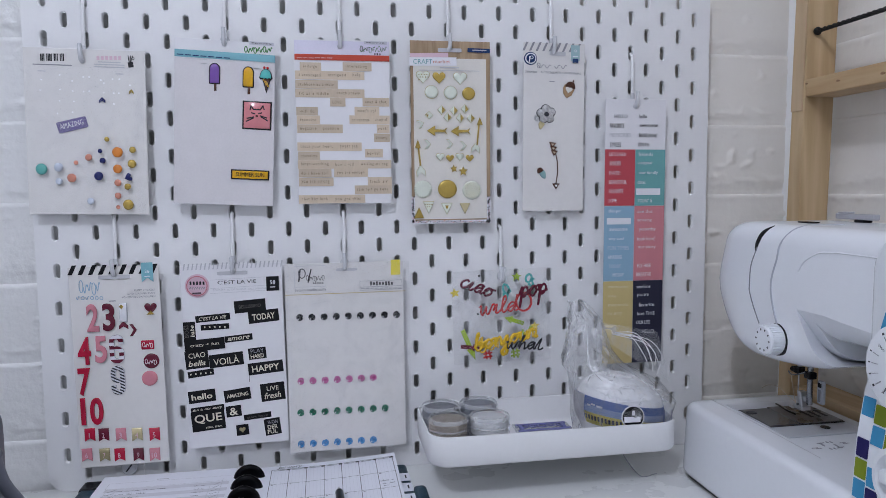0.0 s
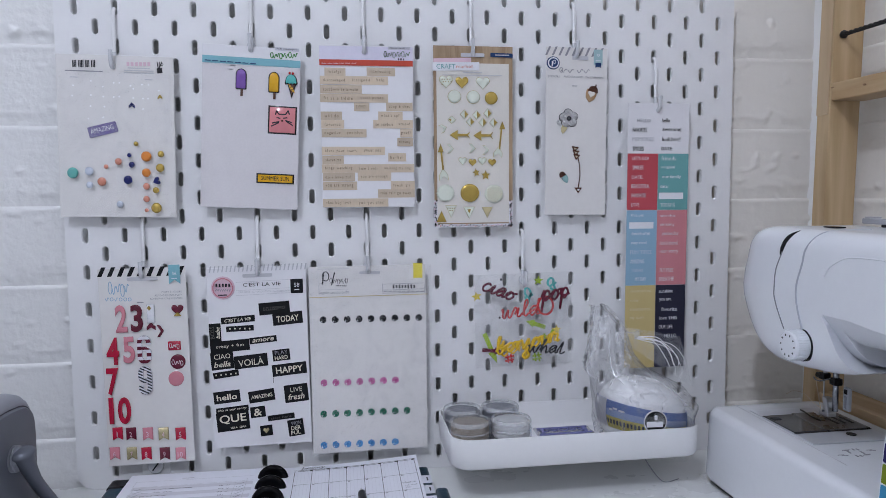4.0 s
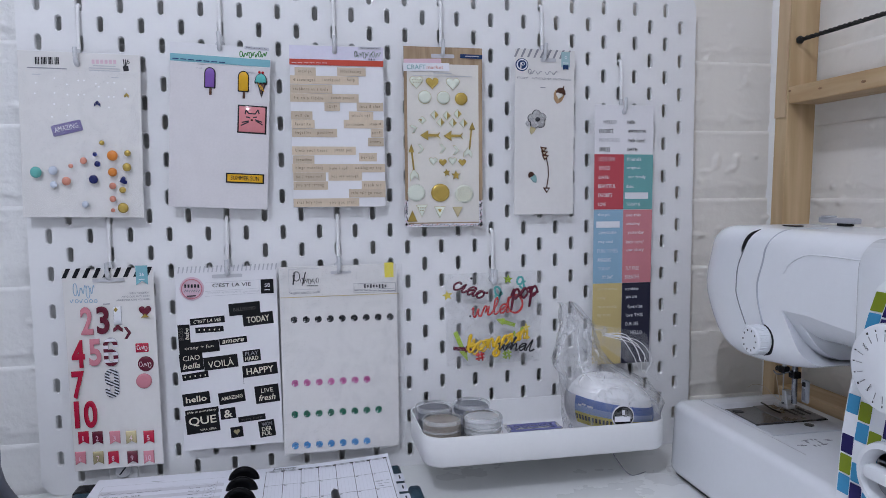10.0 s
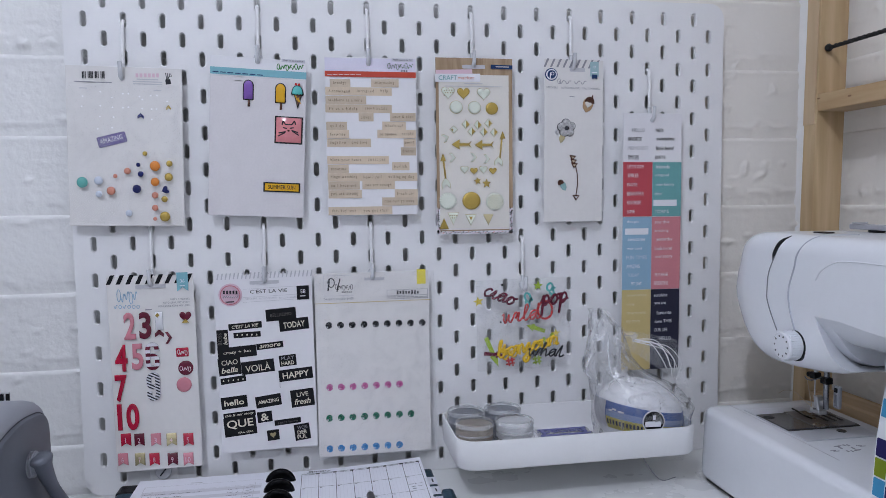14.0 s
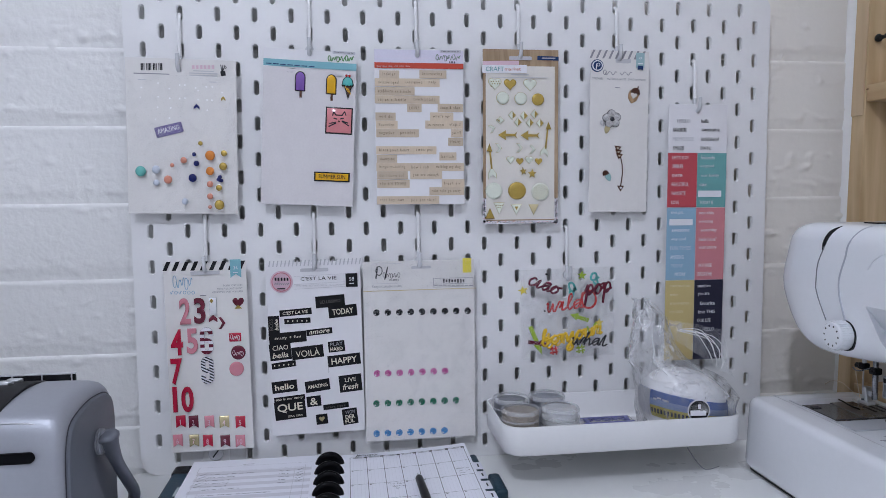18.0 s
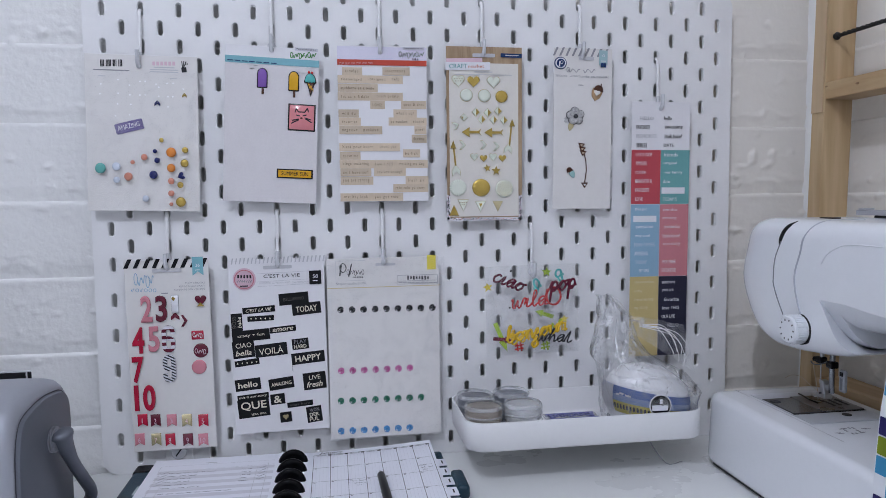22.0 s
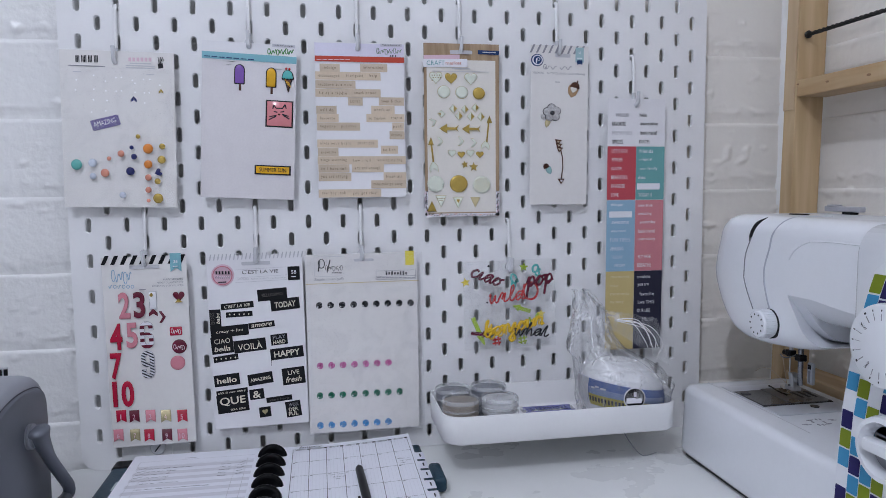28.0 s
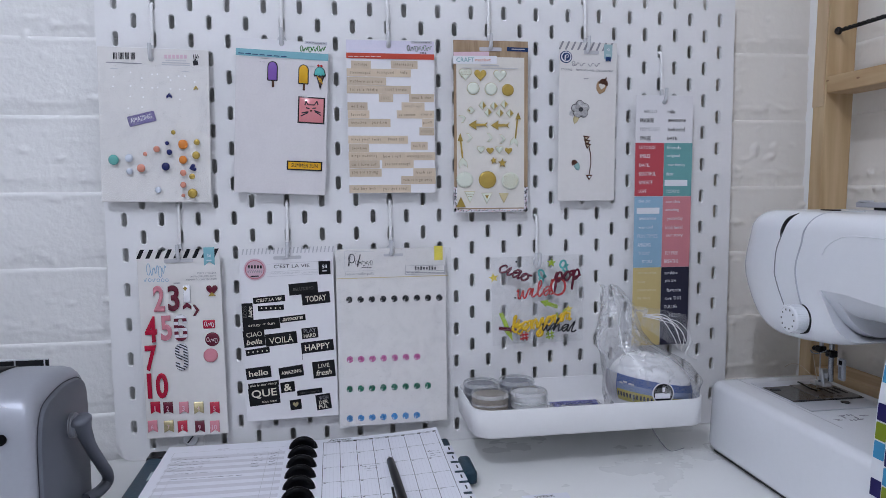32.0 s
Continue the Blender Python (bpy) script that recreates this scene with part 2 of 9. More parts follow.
def round_rect(w, h, r, n=5, cx=0.0, cy=0.0):
    """Points of a rounded rectangle, anticlockwise."""
    pts = []
    for sx, sy, a0 in ((1, -1, -90), (1, 1, 0), (-1, 1, 90), (-1, -1, 180)):
        for k in range(n + 1):
            a = radians(a0 + 90 * k / n)
            pts.append((cx + sx * (w / 2 - r) + r * math.cos(a), cy + sy * (h / 2 - r) + r * math.sin(a)))
    return pts


def smooth_path(keys, steps=6):
    """A curve through key points (Catmull-Rom)."""
    k = [Vector(p) for p in keys]
    k = [2 * k[0] - k[1], *k, 2 * k[-1] - k[-2]]
    out = []
    for a, b, c, d in zip(k, k[1:], k[2:], k[3:]):
        for i in range(steps):
            t = i / steps
            out.append(0.5 * (2 * b + (c - a) * t + (2 * a - 5 * b + 4 * c - d) * t * t + (3 * b - a - 3 * c + d) * t**3))
    return [*out, k[-2]]


# ---- materials ----
PAINT = mat("white_wall_paint", (0.80, 0.80, 0.795), 0.40, vary=0.015, scale=9, bump=0.6, bump_scale=130, island=True)
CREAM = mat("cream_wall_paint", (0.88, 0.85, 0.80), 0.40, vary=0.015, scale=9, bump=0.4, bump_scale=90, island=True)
CAULK = mat("white_filler", (0.90, 0.90, 0.89), 0.35, vary=0.02, scale=20, bump=0.2, bump_scale=90)
MORTAR = mat("painted_mortar", (0.78, 0.78, 0.78), 0.6, vary=0.05, scale=25, bump=0.9, bump_scale=110)
PLASTER = mat("bounce_wall_paint", (0.80, 0.80, 0.80), 0.7, vary=0.03, scale=4, bump=0.1)
CEIL = mat("bounce_ceiling_paint", (0.86, 0.86, 0.86), 0.8, vary=0.02, scale=3)
CONCRETE = mat("grey_floor", (0.46, 0.45, 0.44), 0.6, vary=0.15, scale=6, bump=0.2)
LAMINATE = mat("white_desk_laminate", (0.88, 0.89, 0.88), 0.28, vary=0.008, scale=18)
STEEL_WHITE = mat("white_powder_coat", (0.82, 0.82, 0.83), 0.42, vary=0.015, scale=30, bump=0.05, bump_scale=900)
HOOK_WHITE = mat("white_hook_plastic", (0.84, 0.84, 0.85), 0.3, vary=0.02, scale=80)
CLEAR_HOOK = mat("frosted_hook_plastic", (0.66, 0.67, 0.70), 0.22, vary=0.04, scale=80)
PLASTIC = mat("white_machine_plastic", (0.83, 0.85, 0.89), 0.24, vary=0.015, scale=25, bump=0.04, bump_scale=700, coat=0.15)
SEAM = mat("dark_seam", (0.22, 0.23, 0.26), 0.6)
BLACK = mat("black_plastic", (0.012, 0.012, 0.014), 0.25, vary=0.2, scale=60, spec=0.25)
RUBBER = mat("dark_rubber", (0.03, 0.03, 0.033), 0.7, vary=0.2, scale=60)
HOLE = mat("dark_opening", (0.004, 0.004, 0.005), 0.9, spec=0.1)
PAD = mat("black_pad", (0.012, 0.012, 0.014), 0.55, vary=0.2, scale=90, spec=0.25)
STEEL = mat("brushed_steel", (0.55, 0.56, 0.58), 0.3, 1.0, vary=0.08, scale=60, stretch=(1, 8, 1))
DARK_STEEL = mat("dark_polished_steel", (0.26, 0.27, 0.29), 0.22, 1.0, vary=0.15, scale=60)
PLATE = mat("grey_needle_plate", (0.60, 0.62, 0.67), 0.35, 0.25, vary=0.05, scale=70)
DARKPLATE = mat("smoked_bobbin_cover", (0.07, 0.07, 0.075), 0.15, vary=0.3, scale=60)
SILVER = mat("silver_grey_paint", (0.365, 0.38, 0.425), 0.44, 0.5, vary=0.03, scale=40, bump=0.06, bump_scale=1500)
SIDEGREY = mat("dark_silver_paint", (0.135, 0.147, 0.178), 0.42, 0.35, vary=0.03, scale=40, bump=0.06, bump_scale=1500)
PINE = wood_mat("pine", (0.66, 0.49, 0.29), (0.42, 0.28, 0.14), "z", 11)
PINE_LIGHT = wood_mat("pale_pine", (0.62, 0.47, 0.30), (0.50, 0.35, 0.20), "z", 12)
PINE_Y = wood_mat("pine_shelf", (0.64, 0.475, 0.285), (0.44, 0.285, 0.14), "y", 14)
ROPE = mat("black_cord", (0.006, 0.006, 0.006), 0.7, vary=0.4, scale=300, bump=0.6, bump_scale=900)
BROWN = mat("brown_card_box", (0.20, 0.13, 0.09), 0.7, vary=0.15, scale=60)
PAPER = mat("white_paper", (0.79, 0.785, 0.81), 0.5, vary=0.02, scale=30, bump=0.08, bump_scale=120)
PAPER_WARM = mat("warm_white_card", (0.745, 0.728, 0.712), 0.4, vary=0.03, scale=22, bump=0.12, bump_scale=60, coat=0.2)
PAGE = mat("planner_paper", (0.85, 0.86, 0.93), 0.6, vary=0.02, scale=25)
TEAL_COVER = mat("petrol_blue_cover", (0.008, 0.040, 0.068), 0.4, vary=0.15, scale=80, bump=0.2, bump_scale=500)
FILM = clear_mat("clear_bag_film", 0.07, (0.985, 0.987, 0.99), 0.10, (0.05, 0.30), scale=56, crease=0.34, edge=(0.50, 0.74), relief=0.6, stretch=(1.1, 1.1, 0.55))
CREASE = film_mat("bag_crease_film", 0.30, 0.45, 0.08, scale=60, relief=0.3)
SLEEVE = film_mat("clear_sleeve", 0.02, 0.06, 0.06, scale=30)
LID = clear_mat("clear_lid", 0.04, (0.975, 0.98, 0.985), 0.04, (0.05, 0.35))
DISC = mat("glossy_black_disc", (0.004, 0.004, 0.005), 0.08, vary=0.1, spec=0.13)
RIM = clear_mat("clear_rim", 0.28, (0.97, 0.975, 0.98), 0.06, (0.08, 0.40))
YARN = mat("white_cotton_yarn", (0.84, 0.84, 0.86), 0.9, vary=0.03, scale=120, bump=0.35, bump_scale=700, sheen=0.3)
COLOURS = {
    "white": (0.80, 0.80, 0.84), "black": (0.008, 0.008, 0.010), "ink": (0.03, 0.03, 0.035), "grey": (0.30, 0.30, 0.33), "pale_grey": (0.55, 0.55, 0.58),
    "navy": (0.012, 0.018, 0.12), "orange": (0.72, 0.24, 0.04), "coral": (0.66, 0.27, 0.19), "gold": (0.54, 0.38, 0.09), "teal": (0.13, 0.44, 0.40),
    "pale_blue": (0.58, 0.63, 0.72), "purple": (0.17, 0.14, 0.32), "violet": (0.23, 0.11, 0.43), "amber": (0.78, 0.43, 0.02), "aqua": (0.10, 0.48, 0.46),
    "pink": (0.70, 0.25, 0.27), "rose": (0.62, 0.23, 0.28), "maroon": (0.13, 0.012, 0.03), "red": (0.46, 0.012, 0.045), "banner_red": (0.55, 0.08, 0.05),
    "banner_teal": (0.22, 0.47, 0.54), "green": (0.05, 0.22, 0.05), "glint_white": (0.95, 0.95, 0.97), "tan": (0.60, 0.50, 0.385), "ivory": (0.72, 0.76, 0.66), "yellow": (0.78, 0.62, 0.08),
    "leaf": (0.35, 0.50, 0.04), "scarlet": (0.55, 0.03, 0.03), "strip_red": (0.51, 0.08, 0.10), "strip_teal": (0.16, 0.39, 0.39), "strip_blue": (0.28, 0.45, 0.59),
    "strip_pink": (0.60, 0.23, 0.26), "strip_yellow": (0.60, 0.48, 0.22), "strip_navy": (0.028, 0.028, 0.05), "lilac": (0.72, 0.70, 0.82), "umber": (0.20, 0.145, 0.10), "brown": (0.10, 0.04, 0.025),
    "deep_pink": (0.33, 0.04, 0.17), "deep_green": (0.008, 0.09, 0.05), "deep_blue": (0.03, 0.16, 0.40), "sun": (0.78, 0.50, 0.03), "lemon": (0.80, 0.68, 0.08), "magenta": (0.55, 0.14, 0.34), "emerald": (0.02, 0.17, 0.10), "blue": (0.06, 0.27, 0.58), "badge_pink": (0.72, 0.52, 0.60),
    "navy_blue": (0.02, 0.05, 0.15), "square_blue": (0.05, 0.28, 0.50), "square_green": (0.21, 0.27, 0.015), "square_navy": (0.016, 0.012, 0.10), "charcoal": (0.05, 0.05, 0.06),
    "cream_ink": (0.70, 0.66, 0.55), "label_blue": (0.10, 0.19, 0.52), "label_sky": (0.32, 0.42, 0.68), "label_yellow": (0.72, 0.62, 0.13), "violet_print": (0.17, 0.18, 0.40), "silver_glitter": (0.60, 0.59, 0.60), "acorn": (0.42, 0.27, 0.15), "planner_band": (0.70, 0.70, 0.76),
}
_made = {}


def ink(colour, finish="print"):
    """Matt print, or the glossy skin of a raised sticker."""
    key = colour, finish
    if key not in _made:
        c = COLOURS[colour]
        if finish == "print":
            _made[key] = mat(f"{colour}_print", c, 0.5, vary=0.04, scale=60, spec=0.22)
        elif finish == "gloss":
            _made[key] = mat(f"{colour}_enamel", c, 0.17, vary=0.04, scale=60, coat=0.15, spec=0.4)
        elif finish == "foil":
            _made[key] = mat(f"{colour}_foil", c, 0.22, 0.55, vary=0.1, scale=120)
        else:
            _made[key] = mat(f"{colour}_glitter", c, 0.35, 0.5, vary=0.5, scale=700, bump=0.8, bump_scale=1500)
    return _made[key]


# ---- setting ----
def brick_mesh(w, h, u0, zc, m, axis="y", fine=True):
    """A painted brick on its bed of mortar: the top arris proud and clean, the foot ragged, the mortar sloping in below it."""
    nx, nz, d = max(4, round(w / (0.003 if fine else 0.012))), 34 if fine else 12, 0.03
    far = 0.0 if axis == "y" else 37.0
    bm = bmesh.new()
    rows = []
    for j in range(nz + 1):
        row = []
        for i in range(nx + 1):
            u, v = w * (i / nx - 0.5), -h / 2 - JOINT + (h + JOINT) * j / nz
            U, V = u + u0 + far, v + zc
            rag = noise.noise((U * 40, zc * 90, 1.0)) + 0.7 * noise.noise((U * 130, zc * 90, 6.0))
            top = max(0.0, 1 - (h / 2 - v) / 0.003)
            above = h / 2 + v - 0.002 * rag
            bed = min(1.0, max(0.0, -above / JOINT))
            step = 1 / (1 + math.exp(min(40.0, max(-40.0, above / 0.0011))))
            crumb = math.exp(-((above - 0.004) / 0.008) ** 2) if above > -0.003 else 0.0
            sink = 0.0012 * top * top - 0.0006 * math.exp(-((h / 2 - v - 0.004) / 0.003) ** 2) + (0.0006 + 0.0004 * rag) * step + 0.0016 * bed
            lump = 0.0006 * noise.noise((U * 20, V * 26, far)) + 0.008 * max(0, noise.noise((U * 75, V * 95, 2.7)) - 0.43)
            lump += crumb * 0.0036 * max(0, noise.noise((U * 60, V * 170, 8.1)) - 0.08)
            lump += 0.0022 * max(0, noise.noise((U * 25, V * 140, 5.3)) - 0.36)
            pit = 0.0045 * max(0, noise.noise((U * 60, V * 80, 9.7)) - 0.56)
            out = sink - lump + pit
            row.append(bm.verts.new((u, out, v) if axis == "y" else (out, -u, v)))
        rows.append(row)
    for j in range(nz):
        for i in range(nx):
            bm.faces.new((rows[j][i], rows[j][i + 1], rows[j + 1][i + 1], rows[j + 1][i]))
    rim = [*rows[0], *[r[-1] for r in rows[1:]], *rows[-1][-2::-1], *[r[0] for r in rows[-2:0:-1]]]
    back = [bm.verts.new(v.co + (Vector((0, d, 0)) if axis == "y" else Vector((d, 0, 0)))) for v in rim]
    for i in range(len(rim)):
        k = (i + 1) % len(rim)
        bm.faces.new((rim[k], rim[i], back[i], back[k]))
    return mesh_of("brick", bm, m, 60)


COURSE, FIRST_JOINT, BRICK, JOINT = 0.0865, 0.803, 0.240, 0.0125


def brick_wall(wall, axis, lo, hi, z0, z1, phase):
    """Lays bricks over a stretch of a wall, as its parts."""
    k0, k1 = math.floor((z0 - FIRST_JOINT) / COURSE), math.ceil((z1 - FIRST_JOINT) / COURSE)
    for k in range(k0, k1):
        z = FIRST_JOINT + COURSE * (k + 0.5) + JOINT / 2
        u = phase + (k % 2) * BRICK / 2
        u -= BRICK * math.floor((u - lo) / BRICK)
        while u < hi - 0.03:
            w = min(BRICK + 0.0006, hi - u - 0.001)
            mid = u + w / 2
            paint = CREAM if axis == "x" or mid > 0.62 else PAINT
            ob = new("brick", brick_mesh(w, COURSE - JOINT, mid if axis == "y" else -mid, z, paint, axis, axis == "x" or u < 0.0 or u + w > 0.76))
            ob.parent = wall
            ob.location = (mid, WALL_Y, z) if axis == "y" else (WALL_X, mid, z)
            u += BRICK


def plain(name, x0, x1, y0, y1, z0, z1, m, label):
    ob = new(name, mesh_of(name, boxed(x0, x1, y0, y1, z0, z1), m))
    return tagged(ob, label, name.split("_")[0], kind="structure")


ROOM_L, ROOM_R, ROOM_F, ROOM_H = -2.0, WALL_X, -2.6, 2.54
plain("floor", ROOM_L - 0.1, ROOM_R + 0.15, ROOM_F - 0.1, 0.15, -0.05, 0.0, CONCRETE, "plain grey concrete floor under the desk")
# Ceiling, west and south wall are unseen, added white to fill shadows by bounce.
plain("ceiling", ROOM_L - 0.1, ROOM_R + 0.15, ROOM_F - 0.1, 0.15, ROOM_H, ROOM_H + 0.05, CEIL, "unseen flat white ceiling added to bounce light")
plain("wall_west", ROOM_L - 0.1, ROOM_L, ROOM_F, WALL_Y + 0.1, 0.0, ROOM_H, PLASTER, "unseen white side wall added to bounce light")
plain("wall_south", ROOM_L - 0.1, ROOM_R + 0.15, ROOM_F - 0.1, ROOM_F, 0.0, ROOM_H, PLASTER, "unseen white wall behind the viewer, added to bounce light")
wall_n = plain("wall_north", ROOM_L - 0.1, ROOM_R + 0.1, WALL_Y + 0.0050, WALL_Y + 0.12, 0.0, ROOM_H, MORTAR, "white painted brick wall behind the pegboard")
wall_e = plain("wall_east", WALL_X + 0.0050, WALL_X + 0.12, ROOM_F, WALL_Y + 0.0045, 0.0, ROOM_H, MORTAR, "white painted brick side wall behind the pine shelf")
# A strip of filler painted into the corner between the two brick walls.
bead = loft([[(WALL_X - 0.0095 + 0.0008 * noise.noise((0, 3, z * 40)), WALL_Y + 0.003, z), (WALL_X - 0.0085 + 0.0008 * noise.noise((0, 0, z * 30)), WALL_Y - 0.0012, z), (WALL_X - 0.0012, WALL_Y - 0.0085 + 0.0008 * noise.noise((2, 0, z * 30)), z), (WALL_X + 0.003, WALL_Y - 0.0095, z)] for z in np.linspace(0.7, 2.4, 80)], closed=False, cap=False)
tagged(new("trim", mesh_of("trim", bead, CAULK, 60)), "white filler strip painted into the wall corner", "trim", kind="structure")

# ---- desk ----
desk = thing("desk", (0.0, -0.3, 0.0), "white laminate desk against the brick wall", "desk")
part("tabletop", boxed(-0.75, WALL_X - 0.003, -0.68, 0.012, DESK - 0.03, DESK, 0.0015), LAMINATE, desk)
for lx in (-0.7, 0.8):
    for ly in (-0.64, -0.04):
        part("leg", lathe([(0.02, 0.0), (0.02, DESK - 0.03)], (lx, ly, 0.0), 16), STEEL_WHITE, desk, smooth=True)


# ---- pegboard, 76 by 56 cm, with staggered upright slots ----
BW, BH, BT = 0.76, 0.56, 0.005


def pegboard_mesh():
    verts, faces = [], []

    def slot_ring(cx, cz, hw, hh, y, n=6):
        ids = []
        for s, a0 in ((-1, 180), (1, 0)):
            for k in range(n + 1):
                a = radians(a0 + 180 * k / n)
                ids.append(len(verts))
                verts.append((cx + hw * math.cos(a), y, cz + s * (hh - hw) + hw * math.sin(a)))
        return ids

    def cell(cx, cz):
        """One slot in its tile of 20 by 40 mm: flat face, soft lip, bore and back face."""
        def rim(y):
            ids = []
            for dx, dz in ((-10, 0), (-10, -20), (-5, -20), (0, -20), (5, -20), (10, -20), (10, 0), (10, 0), (10, 20), (5, 20), (0, 20), (-5, 20), (-10, 20), (-10, 0)):
                ids.append(len(verts))
                verts.append((cx + dx / 1000, y, cz + dz / 1000))
            return ids

        rings = [rim(0.0), slot_ring(cx, cz, 0.0038, 0.0088, 0.0), slot_ring(cx, cz, 0.0031, 0.0081, 0.0005), slot_ring(cx, cz, 0.0027, 0.0077, 0.0012), slot_ring(cx, cz, 0.0027, 0.0077, BT), rim(BT)]
        for a, b in zip(rings, rings[1:]):
            n = len(a)
            for i in range(n):
                k = (i + 1) % n
                if verts[a[i]] == verts[a[k]]:
                    faces.append((a[i], b[k], b[i]))
                elif verts[b[i]] == verts[b[k]]:
                    faces.append((a[i], a[k], b[i]))
                else:
                    faces.append((a[i], a[k], b[k], b[i]))

    for j in range(37):
        cx = 0.02 + 0.02 * j
        for k in range(13 if j % 2 == 0 else 14):
            cell(cx, (0.04 if j % 2 == 0 else 0.02) + 0.04 * k)

    def slab(points):
        n = len(points)
        for y in (0.0, BT):
            base = len(verts)
            verts.extend((x, y, z) for x, z in points)
            faces.append(tuple(range(base, base + n)) if y == 0.0 else tuple(range(base + n - 1, base - 1, -1)))

    r = 0.018
    arc = lambda cx, cz, a0: [(cx + r * math.cos(radians(a0 + 15 * k)), cz + r * math.sin(radians(a0 + 15 * k))) for k in range(7)]  # noqa: E731
    slab([(0, 0.02), (0.01, 0.02), (0.01, 0.54), (0, 0.54)])
    slab([(BW - 0.01, 0.02), (BW, 0.02), (BW, 0.54), (BW - 0.01, 0.54)])
    slab([*arc(r, r, 180), (0.03, 0), (0.03, 0.02), (0, 0.02)])
    slab([(0.03 + 0.7, 0), *arc(BW - r, r, 270), (BW, 0.02), (0.03 + 0.7, 0.02)])
    slab([(0.03 + 0.7, 0.54), (BW, 0.54), *arc(BW - r, BH - r, 0), (0.73, BH)])
    slab([(0, 0.54), (0.03, 0.54), (0.03, BH), *arc(r, BH - r, 90)])
    for j in range(2, 35, 2):
        x = 0.02 + 0.02 * j
        for z in (0.0, 0.54):
            slab([(x - 0.01, z), (x + 0.01, z), (x + 0.01, z + 0.02), (x - 0.01, z + 0.02)])
    edge = [*arc(r, r, 180), *arc(BW - r, r, 270), *arc(BW - r, BH - r, 0), *arc(r, BH - r, 90)]
    base, n = len(verts), len(edge)
    for y in (0.0, BT):
        verts.extend((x, y, z) for x, z in edge)
    for i in range(n):
        k = (i + 1) % n
        faces.append((base + i, base + n + i, base + n + k, base + k))
    me = bpy.data.meshes.new("board")
    me.from_pydata(verts, [], faces)
    bm = bmesh.new()
    bm.from_mesh(me)
    bmesh.ops.remove_doubles(bm, verts=bm.verts, dist=0.00002)
    bmesh.ops.recalc_face_normals(bm, faces=bm.faces)
    bm.to_mesh(me)
    bm.free()
    me.materials.append(STEEL_WHITE)
    for p in me.polygons:
        p.use_smooth = True
    me.set_sharp_from_angle(angle=radians(30))
    return me


pegboard = thing("pegboard", (0, 0, DESK + 0.0005), "white steel pegboard with staggered upright slots standing on the desk", "pegboard")
board = new("board", pegboard_mesh())
board.parent = pegboard
for sx, sz in ((0.083, 0.024),):
    part("spacer", boxed(sx - 0.016, sx + 0.016, BT, WALL_Y - 0.001, DESK + sz - 0.016, DESK + sz + 0.016, 0.002), HOOK_WHITE, pegboard, "white plastic wall spacer")
    clip = part("clip_plate", boxed(sx - 0.015, sx + 0.015, -0.0018, -0.0002, DESK + sz - 0.018, DESK + sz + 0.018, 0.0007), HOOK_WHITE, pegboard, "white plastic mounting clip")
    part("screw", lathe([(0.0085, -0.0016), (0.0085, -0.0040), (0.0075, -0.0050), (0.0001, -0.0052)], (sx, 0, DESK + sz), 24, "y"), CLEAR_HOOK, clip, "grey plastic screw head", smooth=True)
    slotb = boxed(-0.005, 0.005, -0.0057, -0.0051, -0.0008, 0.0008)
    bmesh.ops.rotate(slotb, verts=slotb.verts, cent=(0, 0, 0), matrix=Matrix.Rotation(radians(-52), 3, "Y"))
    bmesh.ops.translate(slotb, verts=slotb.verts, vec=(sx, 0, DESK + sz))
    part("screw_slot", slotb, ink("charcoal"), clip)

# ---- pendant bulb holder ----
lamp = thing("pendant_lamp", (-0.27, -1.43, ROOM_H), "bare pendant bulb holder on a white cord", "lamp")
part("ceiling_rose", lathe([(0.045, -0.001), (0.045, -0.012), (0.02, -0.025), (0.0001, -0.026)], (-0.27, -1.43, ROOM_H), 32), HOOK_WHITE, lamp, smooth=True)
part("cord", lathe([(0.003, 2.435), (0.003, ROOM_H - 0.025)], (-0.27, -1.43, 0), 10), HOOK_WHITE, lamp, smooth=True)
part("bulb_holder", lathe([(0.0001, 2.44), (0.012, 2.438), (0.019, 2.425), (0.020, 2.385), (0.0001, 2.384)], (-0.27, -1.43, 0), 28), HOOK_WHITE, lamp, smooth=True)
# ---- pine shelf along the side wall ----
SX0, SX1, SY = 0.8345, 0.8715, -0.073
shelf = thing("pine_shelf", (0.86, -0.06, DESK), "pine wall shelf with a black cord rail beside the machine", "shelf")


def leaning(bm):
    """The upright is a little out of plumb."""
    for v in bm.verts:
        v.co.x += 0.02 * (v.co.z - 1.17)
    return bm


part("upright", leaning(boxed(SX0, SX1, SY, SY + 0.021, DESK, 1.9, 0.001)), PINE, shelf, "knotty pine upright")
part("edge_strip", leaning(boxed(SX0 - 0.0015, SX0 - 0.0002, SY + 0.0015, SY + 0.0205, 1.157, 1.9, 0.0004)), PINE_LIGHT, shelf, "paler pine strip on the upright")
part("upright", boxed(SX0, SX1, -0.98, -0.959, DESK, 1.9, 0.001), PINE, shelf)
part("shelf_board", boxed(SX0 + 0.0005, SX1 + 0.003, -0.958, SY - 0.0005, 1.1715, 1.191, 0.0012), PINE_Y, shelf, "pine shelf board")
part("lower_board", boxed(0.833, SX1 + 0.003, -0.958, SY - 0.0005, 0.822, 0.841, 0.0012), PINE_Y, shelf, "pine bottom board")
part("lower_rail", boxed(0.833, 0.851, -0.958, SY - 0.0005, DESK, 0.8215, 0.0012), PINE_Y, shelf, "pine rail on the desk")
